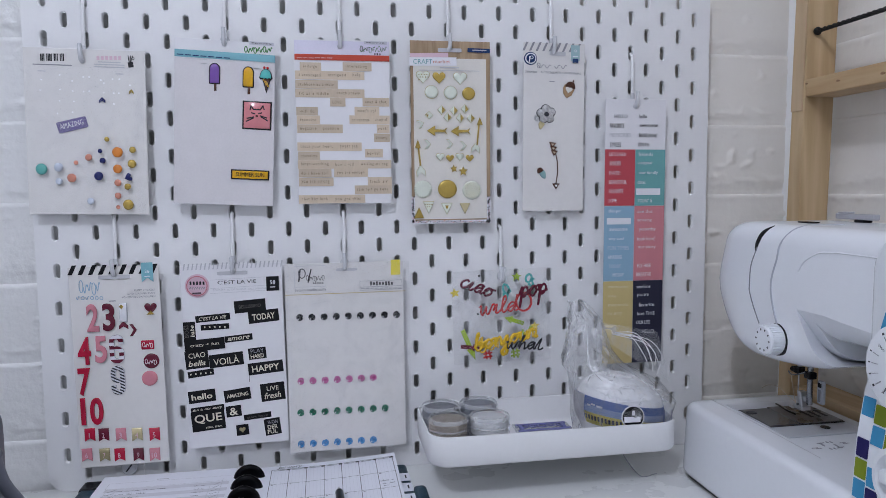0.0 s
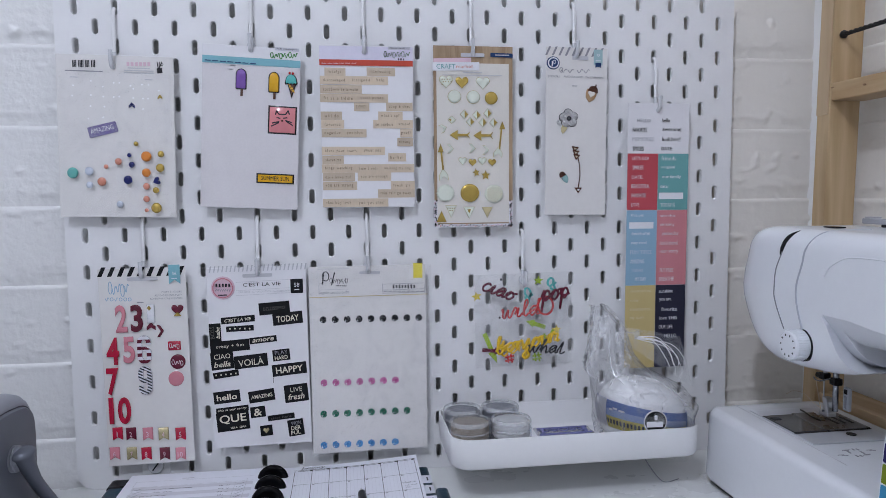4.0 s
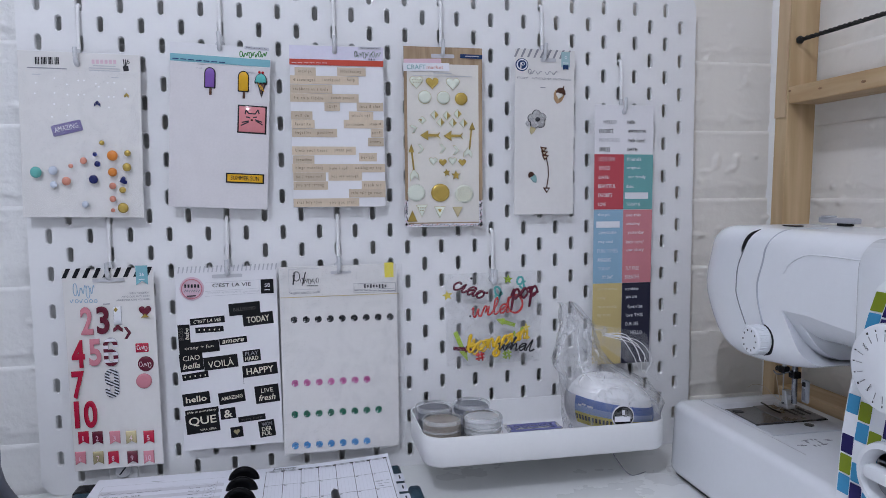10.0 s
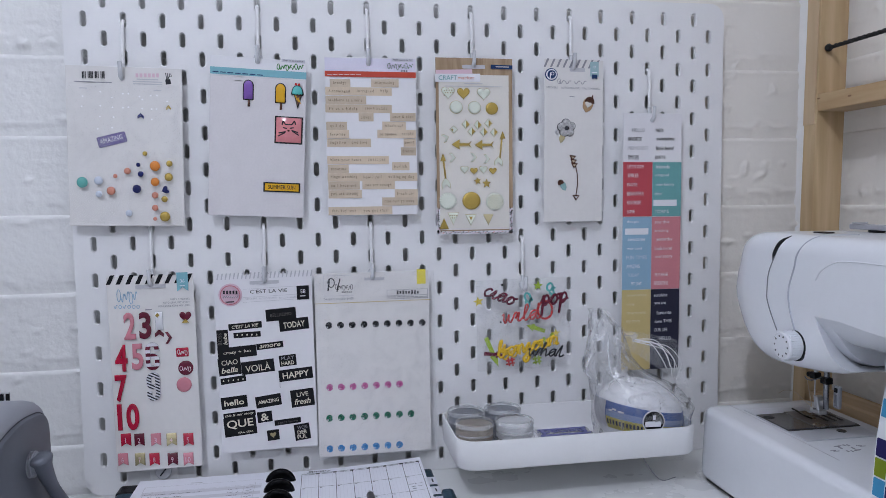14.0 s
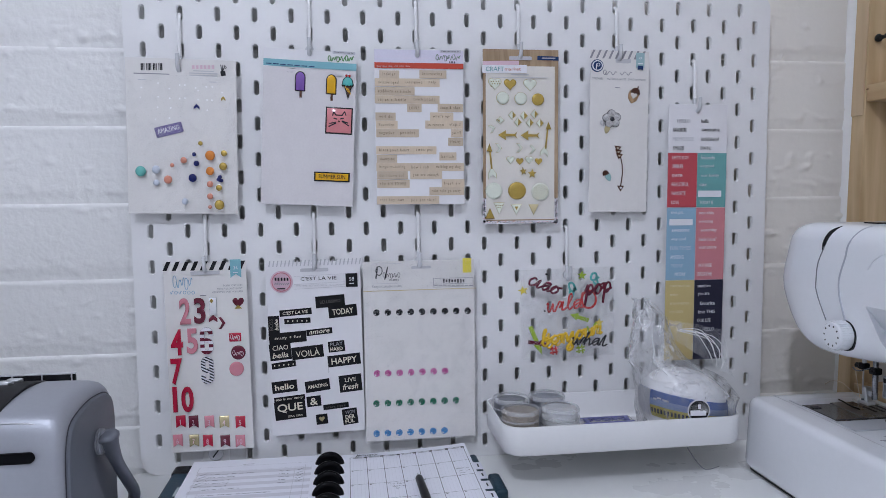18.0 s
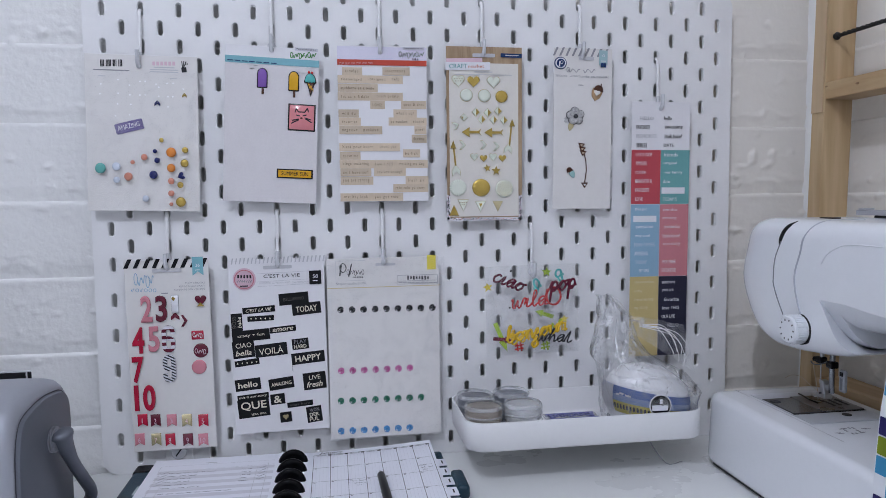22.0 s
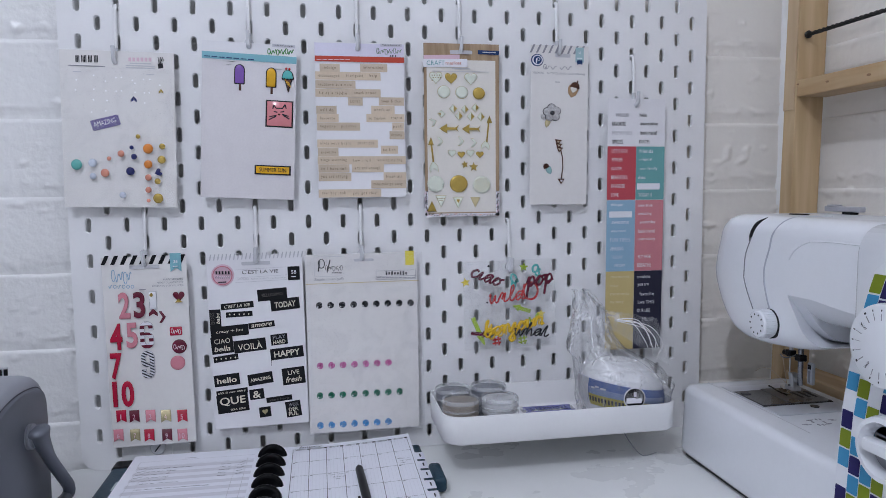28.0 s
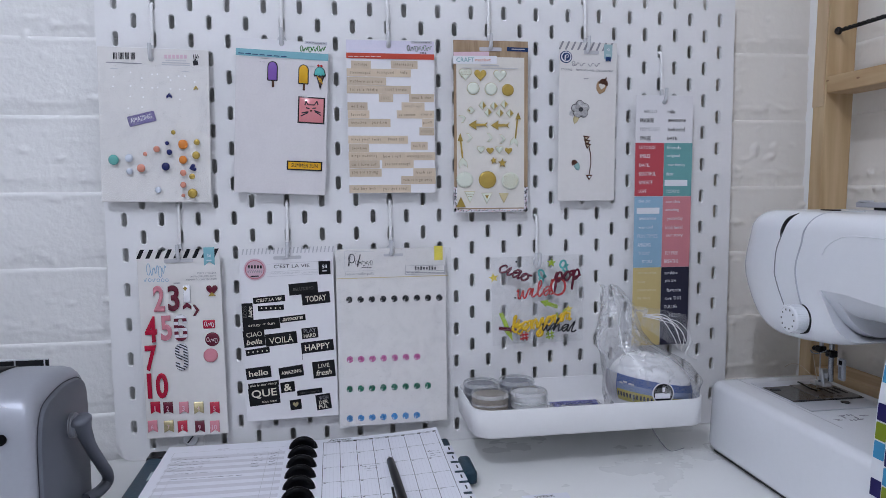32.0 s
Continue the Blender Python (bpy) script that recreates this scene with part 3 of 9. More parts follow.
for ky, kz, kr in ((-0.124, 1.1820, 0.0016), (-0.0755, 1.1860, 0.0013), (-0.184, 1.1800, 0.0019)):
    eye = lathe([(0.0001, -0.0003), (kr, -0.0002), (kr, 0.0004), (0.0001, 0.0004)], (0, 0, 0), 14, "x")
    bmesh.ops.scale(eye, verts=eye.verts, vec=(1.0, 1.5, 0.7))
    bmesh.ops.translate(eye, verts=eye.verts, vec=(SX0, ky, kz))
    part("knot", eye, mat("dark_knot", (0.27, 0.155, 0.075), 0.55, vary=0.3, scale=300), shelf, "dark knot in the board")
strands = []
for s in range(3):
    strands.append([(0.846 + 0.0012 * math.cos(a + 2.094 * s), SY - 0.001 - 0.0014 * i, 1.244 + 0.0012 * math.sin(a + 2.094 * s)) for i in range(330) for a in (i * 0.42,)])
for pts in strands:
    part("cord_strand", tube(pts, 0.0014, 6), ROPE, shelf, "twisted black cord", smooth=True)
part("cord_knot", lathe([(0.0001, 0.0), (0.004, -0.001), (0.0046, -0.0035), (0.003, -0.006), (0.0001, -0.0065)], (0.846, SY - 0.0002, 1.244), 16, "y"), ROPE, shelf, smooth=True)
carton = thing("brown_box", (0.865, -0.27, 1.192), "narrow brown cardboard box standing on the pine shelf", "box")
part("carton", boxed(0.853, 0.882, -0.31, -0.201, 1.1915, 1.42, 0.001), BROWN, carton)
part("fibre_tuft", lathe([(0.0001, 0.008), (0.005, 0.004), (0.006, -0.002), (0.0035, -0.008), (0.0001, -0.01)], (0.857, -0.196, 1.236), 9), ROPE, carton, "black fibre tuft")

# ---- hooks ----
def make_hook(kind):
    """A white wire clip that drops from a slot and turns up into a small tongue."""
    root = thing("pegboard_hook", (0, 0, 0), "white plastic hook hanging in a pegboard slot", "hook", "hooks on the pegboard")
    stem = smooth_path([(0, 0.007, -0.0025), (0, 0.002, -0.001), (0, -0.002, -0.0022), (0, -0.0042, -0.008), (0, -0.0055, -0.028), (0, -0.006, -0.0505)], 4)
    ob = new("stem", mesh_of("stem", tube(stem, 0.0020, 10), HOOK_WHITE, 60))
    ob.parent = root
    low = smooth_path([(0, -0.006, -0.0470), (0, -0.0065, -0.0565), (0, -0.0095, -0.0625), (0, -0.0145, -0.0628), (0, -0.0185, -0.0580), (0, -0.0195, -0.0470)], 5)
    n = len(low)
    bend = tube(low, 0.003, 10, [0.0020 + 0.0007 * math.sin(math.pi * min(1, i / n * 1.2)) for i in range(n)])
    ob = new("bend", mesh_of("bend", bend, CLEAR_HOOK if kind else HOOK_WHITE, 60))
    ob.parent = root
    pad = loft([[(x * 0.006, y, -0.0585 + z * 0.006) for x, z in round_rect(1.6, 1.6, 0.7, 4)] for y in (-0.0075, -0.0045)])
    ob = new("pad", mesh_of("pad", pad, CLEAR_HOOK, 40))
    ob.parent = root
    return root


SLOTS = ((0.06, 1.27), (0.20, 1.29), (0.32, 1.29), (0.44, 1.29), (0.56, 1.29), (0.66, 1.23), (0.08, 1.05), (0.20, 1.05), (0.32, 1.05), (0.50, 1.03))
hook = make_hook(1)
hook.location = (SLOTS[0][0], 0, SLOTS[0][1])
for hx, hz in SLOTS[1:]:
    copy_thing(hook, pose(hx, 0, hz))

# ---- tray on the pegboard and what lies in it ----
TX0, TX1, TY0, TZ0, TZ1 = 0.3975, 0.668, -0.120, 0.791, 0.8245
tray = thing("pegboard_tray", (0.53, -0.06, TZ0), "white metal tray with rounded corners hung on the pegboard", "tray")


def tray_ring(inset, z, r):
    w, d = TX1 - TX0 - 2 * inset, -TY0 - 0.002 - 2 * inset
    return [(x, y, z) for x, y in round_rect(w, d, r, 8, (TX0 + TX1) / 2, (TY0 - 0.002) / 2)]


rings = [tray_ring(0.0065, TZ0 + 0.0012, 0.018), tray_ring(0.0022, TZ0 + 0.0020, 0.0205), tray_ring(0.0005, TZ0 + 0.0042, 0.0215), tray_ring(0.0, TZ1 - 0.0008, 0.022), tray_ring(0.0004, TZ1, 0.022), tray_ring(0.0018, TZ1, 0.021), tray_ring(0.0022, TZ1 - 0.0008, 0.021), tray_ring(0.0035, TZ0 + 0.007, 0.020), tray_ring(0.007, TZ0 + 0.003, 0.018), tray_ring(0.014, TZ0 + 0.002, 0.016)]
part("tray_body", loft(rings), STEEL_WHITE, tray, smooth=50)
for cx in (0.46, 0.62):
    part("hanger", boxed(cx - 0.004, cx + 0.004, -0.004, 0.006, TZ1 - 0.012, TZ1 - 0.002, 0.001), STEEL_WHITE, tray)

GLITTER = mat("taupe_glitter", (0.40, 0.34, 0.28), 0.4, 0.3, vary=0.5, scale=900, bump=0.9, bump_scale=2000)
POWDER = mat("white_glitter", (0.88, 0.88, 0.90), 0.5, 0.0, vary=0.12, scale=900, bump=0.9, bump_scale=2000)
SLATE = mat("slate_glitter", (0.30, 0.32, 0.37), 0.4, 0.3, vary=0.5, scale=900, bump=0.9, bump_scale=2000)
DUST = mat("dark_glitter", (0.17, 0.18, 0.21), 0.4, 0.4, vary=0.6, scale=900)


def jar(x, y, fill, height, label):
    z = TZ0 + 0.0032
    root = thing("glitter_jar", (x, y, z), label, "jar", "jars in the tray")
    part("body", lathe([(0.0175, 0.0), (0.0188, 0.002), (0.0188, 0.0243)], (x, y, z), 40, cap=False), LID, root, "clear plastic jar", smooth=True)
    part("filling", lathe([(0.001, 0.002), (0.0176, 0.002), (0.0178, 0.0250), (0.0198, 0.0268), (0.0198, height - 0.001), (0.0188, height), (0.012, height + 0.0006), (0.001, height + 0.0003)], (x, y, z), 40), fill, root, "glitter filling", smooth=True)
    lid = part("lid", lathe([(0.0206, 0.0245), (0.0212, 0.0255), (0.0212, 0.0320), (0.0206, 0.0330), (0.0212, 0.0340), (0.0212, 0.0405), (0.0205, 0.0428), (0.0188, 0.0440), (0.0176, 0.0434), (0.0001, 0.0434)], (x, y, z), 48, cap=False), LID, root, "clear screw lid", smooth=50)
    part("lid_rim", lathe([(0.0178, 0.0437), (0.0188, 0.0444), (0.0200, 0.0440), (0.0210, 0.0422), (0.0213, 0.0405)], (x, y, z), 48, cap=False), RIM, lid, "glossy lid edge", smooth=True)
    for h in (0.0255, 0.0330):
        part("lid_groove", lathe([(0.0210, h - 0.0012), (0.0216, h), (0.0210, h + 0.0012)], (x, y, z), 48, cap=False), RIM, lid, smooth=True)
    return root


jar(0.4195, -0.0520, DUST, 0.0405, "clear screw-top jar of dark glitter in the white tray")
jar(0.4625, -0.0490, SLATE, 0.0405, "clear screw-top jar of grey glitter in the white tray")
jar(0.4200, -0.0950, GLITTER, 0.0412, "clear screw-top jar of taupe glitter in the white tray")
jar(0.4640, -0.0950, POWDER, 0.0412, "clear screw-top jar of white glitter in the white tray")

sweet = thing("thread_pack", (0.540, -0.032, TZ0 + 0.003), "flat clear packet of blue print on a white card", "packet")
part("card", boxed(0.500, 0.582, -0.056, -0.012, TZ0 + 0.0028, TZ0 + 0.0042, 0.0004), PAPER, sweet, "white card")
wrap = boxed(0.508, 0.574, -0.045, -0.021, TZ0 + 0.0045, TZ0 + 0.0075, 0.0014, 2)
bmesh.ops.subdivide_edges(wrap, edges=wrap.edges, cuts=3, use_grid_fill=True)
for v in wrap.verts:
    v.co.z += 0.002 * noise.noise(v.co * 110)
packet = part("packet", wrap, RIM, sweet, "clear crinkled packet", smooth=True)
violet = ink("violet_print", "gloss")
for k, y0 in enumerate((-0.0440, -0.0262)):
    part("blue_print", boxed(0.5105 + 0.001 * k, 0.5725 - 0.001 * k, y0, y0 + 0.0024, TZ0 + 0.0050, TZ0 + 0.0084 + 0.0003 * k, 0.0005), violet, packet)
for k, (px, r) in enumerate(((0.519, 0.0050), (0.530, 0.0038), (0.541, 0.0052), (0.552, 0.0036), (0.563, 0.0050))):
    loop = [(px + r * math.cos(a), -0.0335 + 0.9 * r * math.sin(a), TZ0 + 0.0088) for a in np.linspace(0, 2 * math.pi, 18)]
    part("blue_print", tube(loop, 0.0008, 5), violet, packet, smooth=True)
for px in (0.516, 0.566):
    part("blue_print", boxed(px - 0.0022, px + 0.0022, -0.0402, -0.0262, TZ0 + 0.0052, TZ0 + 0.0092, 0.0008), violet, packet)
part("under_clip", boxed(0.632, 0.660, -0.101, -0.080, 0.779, TZ0 + 0.0005, 0.0028, 3), SLEEVE, tray, "clear plastic clip under the tray", smooth=True)

# ---- cotton ball in a tied clear bag ----
BX, BY, BZ = 0.6195, -0.068, 0.826
ball = thing("cotton_ball", (BX, BY, BZ - 0.04), "ball of white cotton with a blue and yellow paper band", "yarn")


def ball_point(a, h, r=0.0485, k=0.0):
    """A flattened ball, leaning a little."""
    rr = r * max(0.0, 1 - abs(h) ** 2.3) ** 0.5 + k
    return Vector((BX + rr * math.cos(a), BY + rr * 0.92 * math.sin(a), BZ + 0.0015 + 0.039 * h - 0.13 * rr * math.cos(a) * (0.55 + 0.45 * h)))


part("core", loft([[ball_point(2 * math.pi * i / 40, h) for i in range(40)] for h in np.linspace(-0.985, 0.985, 22)]), YARN, ball, smooth=True)
for s in range(4):
    turns = []
    for i in range(90):
        a = i * 0.21 + s * 0.9
        h = 0.62 + 0.33 * math.sin(i * 0.07 + s * 1.3)
        turns.append(ball_point(a, min(0.97, h), 0.0484))
    part("yarn_winding", tube(turns, 0.0005, 5), YARN, ball, smooth=True)
for s in range(2):
    c = Vector((BX - 0.02 + 0.013 * s, BY - 0.034, BZ + 0.027 + 0.002 * (s % 2)))
    part("yarn_loop", tube([c + Vector((0.007 * math.cos(a) * (1 + 0.2 * s), -0.002 * math.cos(a), 0.006 * math.sin(a))) for a in np.linspace(0, 5.4, 20)], 0.0007, 5), YARN, ball, smooth=True)


def band(h0, h1, a0, a1, m, name, label, k=0.0012):
    n = 30
    rings = [[ball_point(a0 + (a1 - a0) * i / n, h, 0.0490, k) + Vector((0, 0, -0.0055 * math.sin(a0 + (a1 - a0) * i / n + 1.2))) for i in range(n + 1)] for h in np.linspace(h0, h1, 5)]
    bm = loft(rings, cap=False, closed=False)
    bmesh.ops.solidify(bm, geom=bm.faces, thickness=0.0003)
    return part(name, bm, m, ball, label, smooth=True)


band(-0.42, 0.30, math.radians(160), math.radians(368), ink("label_blue"), "paper_band", "blue paper band")
band(-0.42, 0.30, math.radians(158), math.radians(200), ink("white"), "band_panel", "white printed panel", 0.0017)
band(-0.10, 0.08, math.radians(201), math.radians(318), ink("label_sky"), "band_fade", "paler blue edge of the band", 0.0015)
band(-0.42, -0.10, math.radians(201), math.radians(318), ink("label_yellow"), "band_stripe", "yellow patterned stripe", 0.0017)
for i in range(13):
    a = math.radians(203 + 4.6 * i)
    band(-0.30, -0.17, a, a + 0.045, ink("charcoal"), "band_mark", "", 0.0022)
for a, w, h in ((215, 3, 0.10), (209, 2.6, 0.06), (224, 4, 0.08)):
    band(h, h + 0.05, math.radians(a - w), math.radians(a + w), ink("white"), "band_mark", "", 0.0022)
for rr, mname, k in ((0.0125, "white", 0.0030), (0.0112, "black", 0.0036)):
    a, h = math.radians(264), 0.03
    c = ball_point(a, h, 0.0490, k) + Vector((0, 0, -0.0055 * math.sin(a + 1.2)))
    bm = lathe([(0.0001, -0.0004), (rr, -0.0003), (rr, 0.0003), (0.0001, 0.0003)], (0, 0, 0), 28, "y")
    bmesh.ops.rotate(bm, verts=bm.verts, cent=(0, 0, 0), matrix=Matrix.Rotation(radians(-4), 3, "Z"))
    bmesh.ops.translate(bm, verts=bm.verts, vec=c)
    part("band_badge", bm, ink(mname), ball, "round black badge with white marks", smooth=True)
for dx, dz, w, k in ((-0.0012, -0.0022, 0.0088, 0.0030), (0.0, 0.0048, 0.0016, 0.0026), (0.0, -0.0085, 0.0050, 0.0006)):
    bm = boxed(dx - w, dx + w, -0.0003, 0.0003, dz - k, dz + k, 0.0002, 1)
    bmesh.ops.rotate(bm, verts=bm.verts, cent=(0, 0, 0), matrix=Matrix.Rotation(radians(-4), 3, "Z"))
    bmesh.ops.translate(bm, verts=bm.verts, vec=c + Vector((0, -0.0012, 0)))
    part("badge_mark", bm, ink("white"), ball)

bag = thing("clear_bag", (BX, BY, TZ0 + 0.003), "clear crinkled plastic bag tied round the cotton ball", "bag")


def bag_ring(h, r, cx, cy, crinkle, seed):
    pts = []
    for i in range(84):
        a = 2 * math.pi * i / 84
        k = 1 + crinkle * noise.noise((math.cos(a) * 2.6, math.sin(a) * 2.6, seed * 0.7)) + crinkle * 0.7 * noise.noise((math.cos(a) * 6.5, math.sin(a) * 6.5, seed * 1.1))
        low = h < TZ1 + 0.004
        pts.append((min(cx + r * k * math.cos(a), 0.662 if low else 1.0), max(min(-0.006 if low else -0.003, cy + 0.9 * r * k * math.sin(a)), -0.1135 if low else -1.0), h + 0.003 * noise.noise((a, seed, 4.0))))
    return pts


BAG = ((0.7945, 0.046, 0.004, 0, 0.05), (0.800, 0.0560, 0.006, 0, 0.05), (0.820, 0.0605, 0.0075, 0, 0.05), (0.836, 0.0575, 0.0045, 0, 0.07), (0.854, 0.0510, -0.0045, 0.003, 0.10), (0.866, 0.0420, -0.0165, 0.008, 0.14), (0.878, 0.0320, -0.0285, 0.012, 0.18), (0.896, 0.0240, -0.0330, 0.014, 0.22), (0.912, 0.0195, -0.0325, 0.015, 0.26), (0.922, 0.0175, -0.0325, 0.016, 0.30))
bag_pts = [bag_ring(h, r, BX + dx, BY + dy, cr, i) for i, (h, r, dx, dy, cr) in enumerate(BAG)]
part("bag_skin", loft(bag_pts, cap=False), FILM, bag, smooth=80)
for col, start, end in ((46, 4, 9), (58, 5, 10), (73, 3, 7)):
    ridge = smooth_path([Vector(bag_pts[i][(col + (i - 5) // 2) % 84]) for i in range(start, end)], 5)
    part("bag_crease", tube(ridge, 0.0, 5, [0.0002 + 0.0004 * math.sin(math.pi * i / len(ridge)) for i in range(len(ridge))]), CREASE, bag, smooth=True)
frill = [bag_ring(0.9225 + 0.008 * i, 0.0175 - 0.003 * i, BX - 0.0325 - 0.004 * i, BY + 0.017, 0.5, 20 + i) for i in range(4)]
part("bag_frill", loft(frill, cap=False), FILM, bag, "gathered neck of the bag", smooth=80)
flap = [[(0.596 + 0.0112 * j + 0.003 * i * (j / 5), BY - 0.010 + 0.004 * noise.noise((i * 0.8, j * 1.1, 7)) - 0.003 * j, 0.9255 - 0.0018 * j - 0.0075 * i * (0.5 + j / 5) + 0.003 * noise.noise((i * 0.5, j * 0.9, 3))) for i in range(6)] for j in range(6)]
part("bag_flap", loft(flap, cap=False, closed=False), FILM, bag, "loose corner of the bag", smooth=80)
for s in range(6):
    end = Vector((0.636 + 0.0050 * s, -0.092 + 0.001 * s, 0.893 - 0.003 * s + 0.009 * (s % 2)))
    mid = Vector((0.622 + 0.004 * s, -0.09, 0.912 - 0.002 * s + 0.003 * (s % 3)))
    part("tie_string", tube(smooth_path([(0.606, -0.078, 0.915 - 0.002 * (s % 2)), mid, end, end + Vector((0.006 - 0.002 * s, -0.001, -0.014))], 5), 0.00045, 5), HOOK_WHITE, bag, "white tie string", smooth=True)
stray = thing("loose_thread", (0.62, -0.05, DESK + 0.001), "loose dark thread hanging under the tray", "thread")
part("thread", tube(smooth_path([(0.612, -0.085, TZ0 - 0.0005), (0.622, -0.085, 0.772), (0.640, -0.083, 0.7515), (0.660, -0.08, 0.752)], 6), 0.0005, 5), ink("grey"), stray)

# ---- sewing machine, standing along the side wall with its front to the left ----
MX, MY = 0.684, -0.077
machine = thing("sewing_machine", (0.76, -0.3, DESK), "white sewing machine with a tile-pattern front panel on the desk", "sewing machine")


def y_section(y, x0, x1, z0, z1, r, lean=0.0):
    """A rounded section across the machine at one place along it."""
    return [(x - lean * (0.5 - (z - z0) / (z1 - z0)), y, z) for x, z in round_rect(x1 - x0, z1 - z0, r, 6, (x0 + x1) / 2, (z0 + z1) / 2)]


bed = []
for th in (0, 12, 25, 40, 55, 70, 90):
    a = radians(th)
    k = 0.022 * (1 - math.sin(a))
    bed.append(y_section(MY - 0.022 * (1 - math.cos(a)), MX + 0.002 + k, 0.826 - k, DESK + 0.0045 + k * 0.2, 0.836 - k * 0.35, 0.009, 0.004))
bed += [y_section(y, MX + 0.002, 0.826, DESK + 0.0045, 0.836, 0.009, 0.004) for y in (-0.2, -0.35, -0.53)]
part("bed", loft(bed), PLASTIC, machine, smooth=50)
# Dark strip put in for the shadow gap between bed and desk.
part("shadow_gap_strip", boxed(MX + 0.008, 0.826, -0.52, MY - 0.012, DESK, DESK + 0.0065, 0.002), RUBBER, machine, "dark strip that paints the shadow gap under the bed")
part("plate_surround", boxed(0.7225, 0.8060, -0.2155, -0.113, 0.8362, 0.8374, 0.0006), PLATE, machine, "grey metal bed plate")
part("bobbin_cover", boxed(0.7235, 0.7565, -0.1860, -0.1365, 0.8375, 0.8385, 0.0004), DARKPLATE, machine, "smoked bobbin cover")
part("needle_plate", boxed(0.7572, 0.8050, -0.186, -0.133, 0.8375, 0.8387, 0.0004), mat("dark_needle_plate", (0.20, 0.20, 0.21), 0.28, 0.8, vary=0.25, scale=80), machine, "dark steel needle plate")
for i in range(3):
    part("feed_slot", boxed(0.780 + 0.008 * i, 0.783 + 0.008 * i, -0.172, -0.152, 0.8388, 0.8391), RUBBER, machine)
part("cover_latch", boxed(0.726, 0.735, -0.150, -0.143, 0.8386, 0.8392, 0.0002), RUBBER, machine)
part("plate_gap", boxed(0.7232, 0.8050, -0.1366, -0.1345, 0.8375, 0.8380), BLACK, machine)
part("plate_gap", boxed(0.7232, 0.8050, -0.1882, -0.1862, 0.8375, 0.8380), BLACK, machine)
part("plate_screw", lathe([(0.0001, 0.0), (0.0045, 0.0), (0.0045, 0.0006), (0.0001, 0.0006)], (0.775, -0.198, 0.8375), 20), BLACK, machine)
part("bed_groove", boxed(0.7190, 0.7196, -0.263, -0.090, 0.8356, 0.8363), ink("pale_grey"), machine)
for i in range(16):
    a = i * 0.82
    cx, cy = 0.748 + 0.019 * math.cos(a) * (0.3 + 0.7 * (i % 4) / 3), -0.238 - 0.0075 * math.sin(a)
    part("printed_mark", boxed(cx - 0.0008 - 0.0022 * (i % 2), cx + 0.0008 + 0.0022 * (i % 2), cy - 0.0018 + 0.0014 * (i % 2), cy + 0.0018 - 0.0014 * (i % 2), 0.8361, 0.8364), ink("grey"), machine)
HX0, HX1 = 0.706, 0.822


def arm_section(y, x0, x1, z0, z1, fold=0.964):
    """A section of the arm whose two sides have points on the fold line, five below it and eight above."""
    ring = y_section(y, x0, x1, z0, z1, 0.018)

    def side_of(a, b):
        a, b = Vector(a), Vector(b)
        mid = (fold - a.z) / (b.z - a.z)
        low, high = (5, 8) if a.z < b.z else (8, 5)
        cuts = [mid * (k + 1) / (low + 1) for k in range(low)] + [mid] + [mid + (1 - mid) * (k + 1) / (high + 1) for k in range(high)]
        return [tuple(a.lerp(b, k)) for k in cuts]

    return [*ring[:7], *side_of(ring[6], ring[7]), *ring[7:21], *side_of(ring[20], ring[21]), *ring[21:]]


def chevron_end(p):
    """The free end of the arm bows out at mid height."""
    x, y, z = p
    zs = (0.898, 0.909, 0.927, 0.940, 0.952, 0.964, 0.976, 0.990, 1.005, 1.020, 1.031, 1.037)
    back = (0.056, 0.043, 0.025, 0.0145, 0.0075, 0.002, 0.0, 0.0025, 0.0075, 0.012, 0.016, 0.021)
    return x, y - float(np.interp(z, zs, back)) * min(1.0, max(0.0, (y + 0.25) / 0.13)), z


arm = []
for th in (0, 12, 24, 38, 54, 72, 90):
    a = radians(th)
    k = 0.036 * (1 - math.sin(a))
    arm.append([chevron_end(p) for p in arm_section(-0.0935 - 0.040 * (1 - math.cos(a)), HX0 + k, HX1 - k * 0.5, 0.9065 + k * 0.5, 1.037 - k * 0.35)])
# each row: place along the arm, its underside, how far the part below the fold is set back, and how far it leans towards the pillar
for y, zb, back, shear in ((-0.15, 0.9065, 0, 0), (-0.18, 0.9072, 0, 0), (-0.20, 0.9090, 0, 0.10), (-0.215, 0.9110, 0, 0.30), (-0.228, 0.9140, 0, 0.50), (-0.236, 0.9165, 0, 0.60), (-0.242, 0.9190, 0, 0.66), (-0.2428, 0.9190, 1, 0.20), (-0.250, 0.9200, 1, 0.25), (-0.2565, 0.9215, 1, 0.25), (-0.2575, 0.9380, 1, 0.25), (-0.275, 0.9390, 1, 0.20), (-0.300, 0.9395, 1, 0), (-0.36, 0.9395, 1, 0), (-0.53, 0.9395, 1, 0)):
    fold = max(zb + 0.0185, float(np.interp(-y, (0.235, 0.289, 0.319, 0.36), (0.9640, 0.9645, 0.9575, 0.956))))
    ring = []
    for x, yy, z in (chevron_end(p) for p in arm_section(y, HX0, HX1, zb, 1.037, fold)):
        low = max(0.0, fold - z)
        ring.append((x + 0.65 * low * back * (1 if x < 0.74 else 0.35), yy - shear * low, z))
    arm.append(ring)
part("arm", loft(arm), PLASTIC, machine, smooth=32)


def front_curve(ys, zs, x=HX0 - 0.0002):
    return smooth_path([(x, y, z) for y, z in zip(ys, zs)], 6)


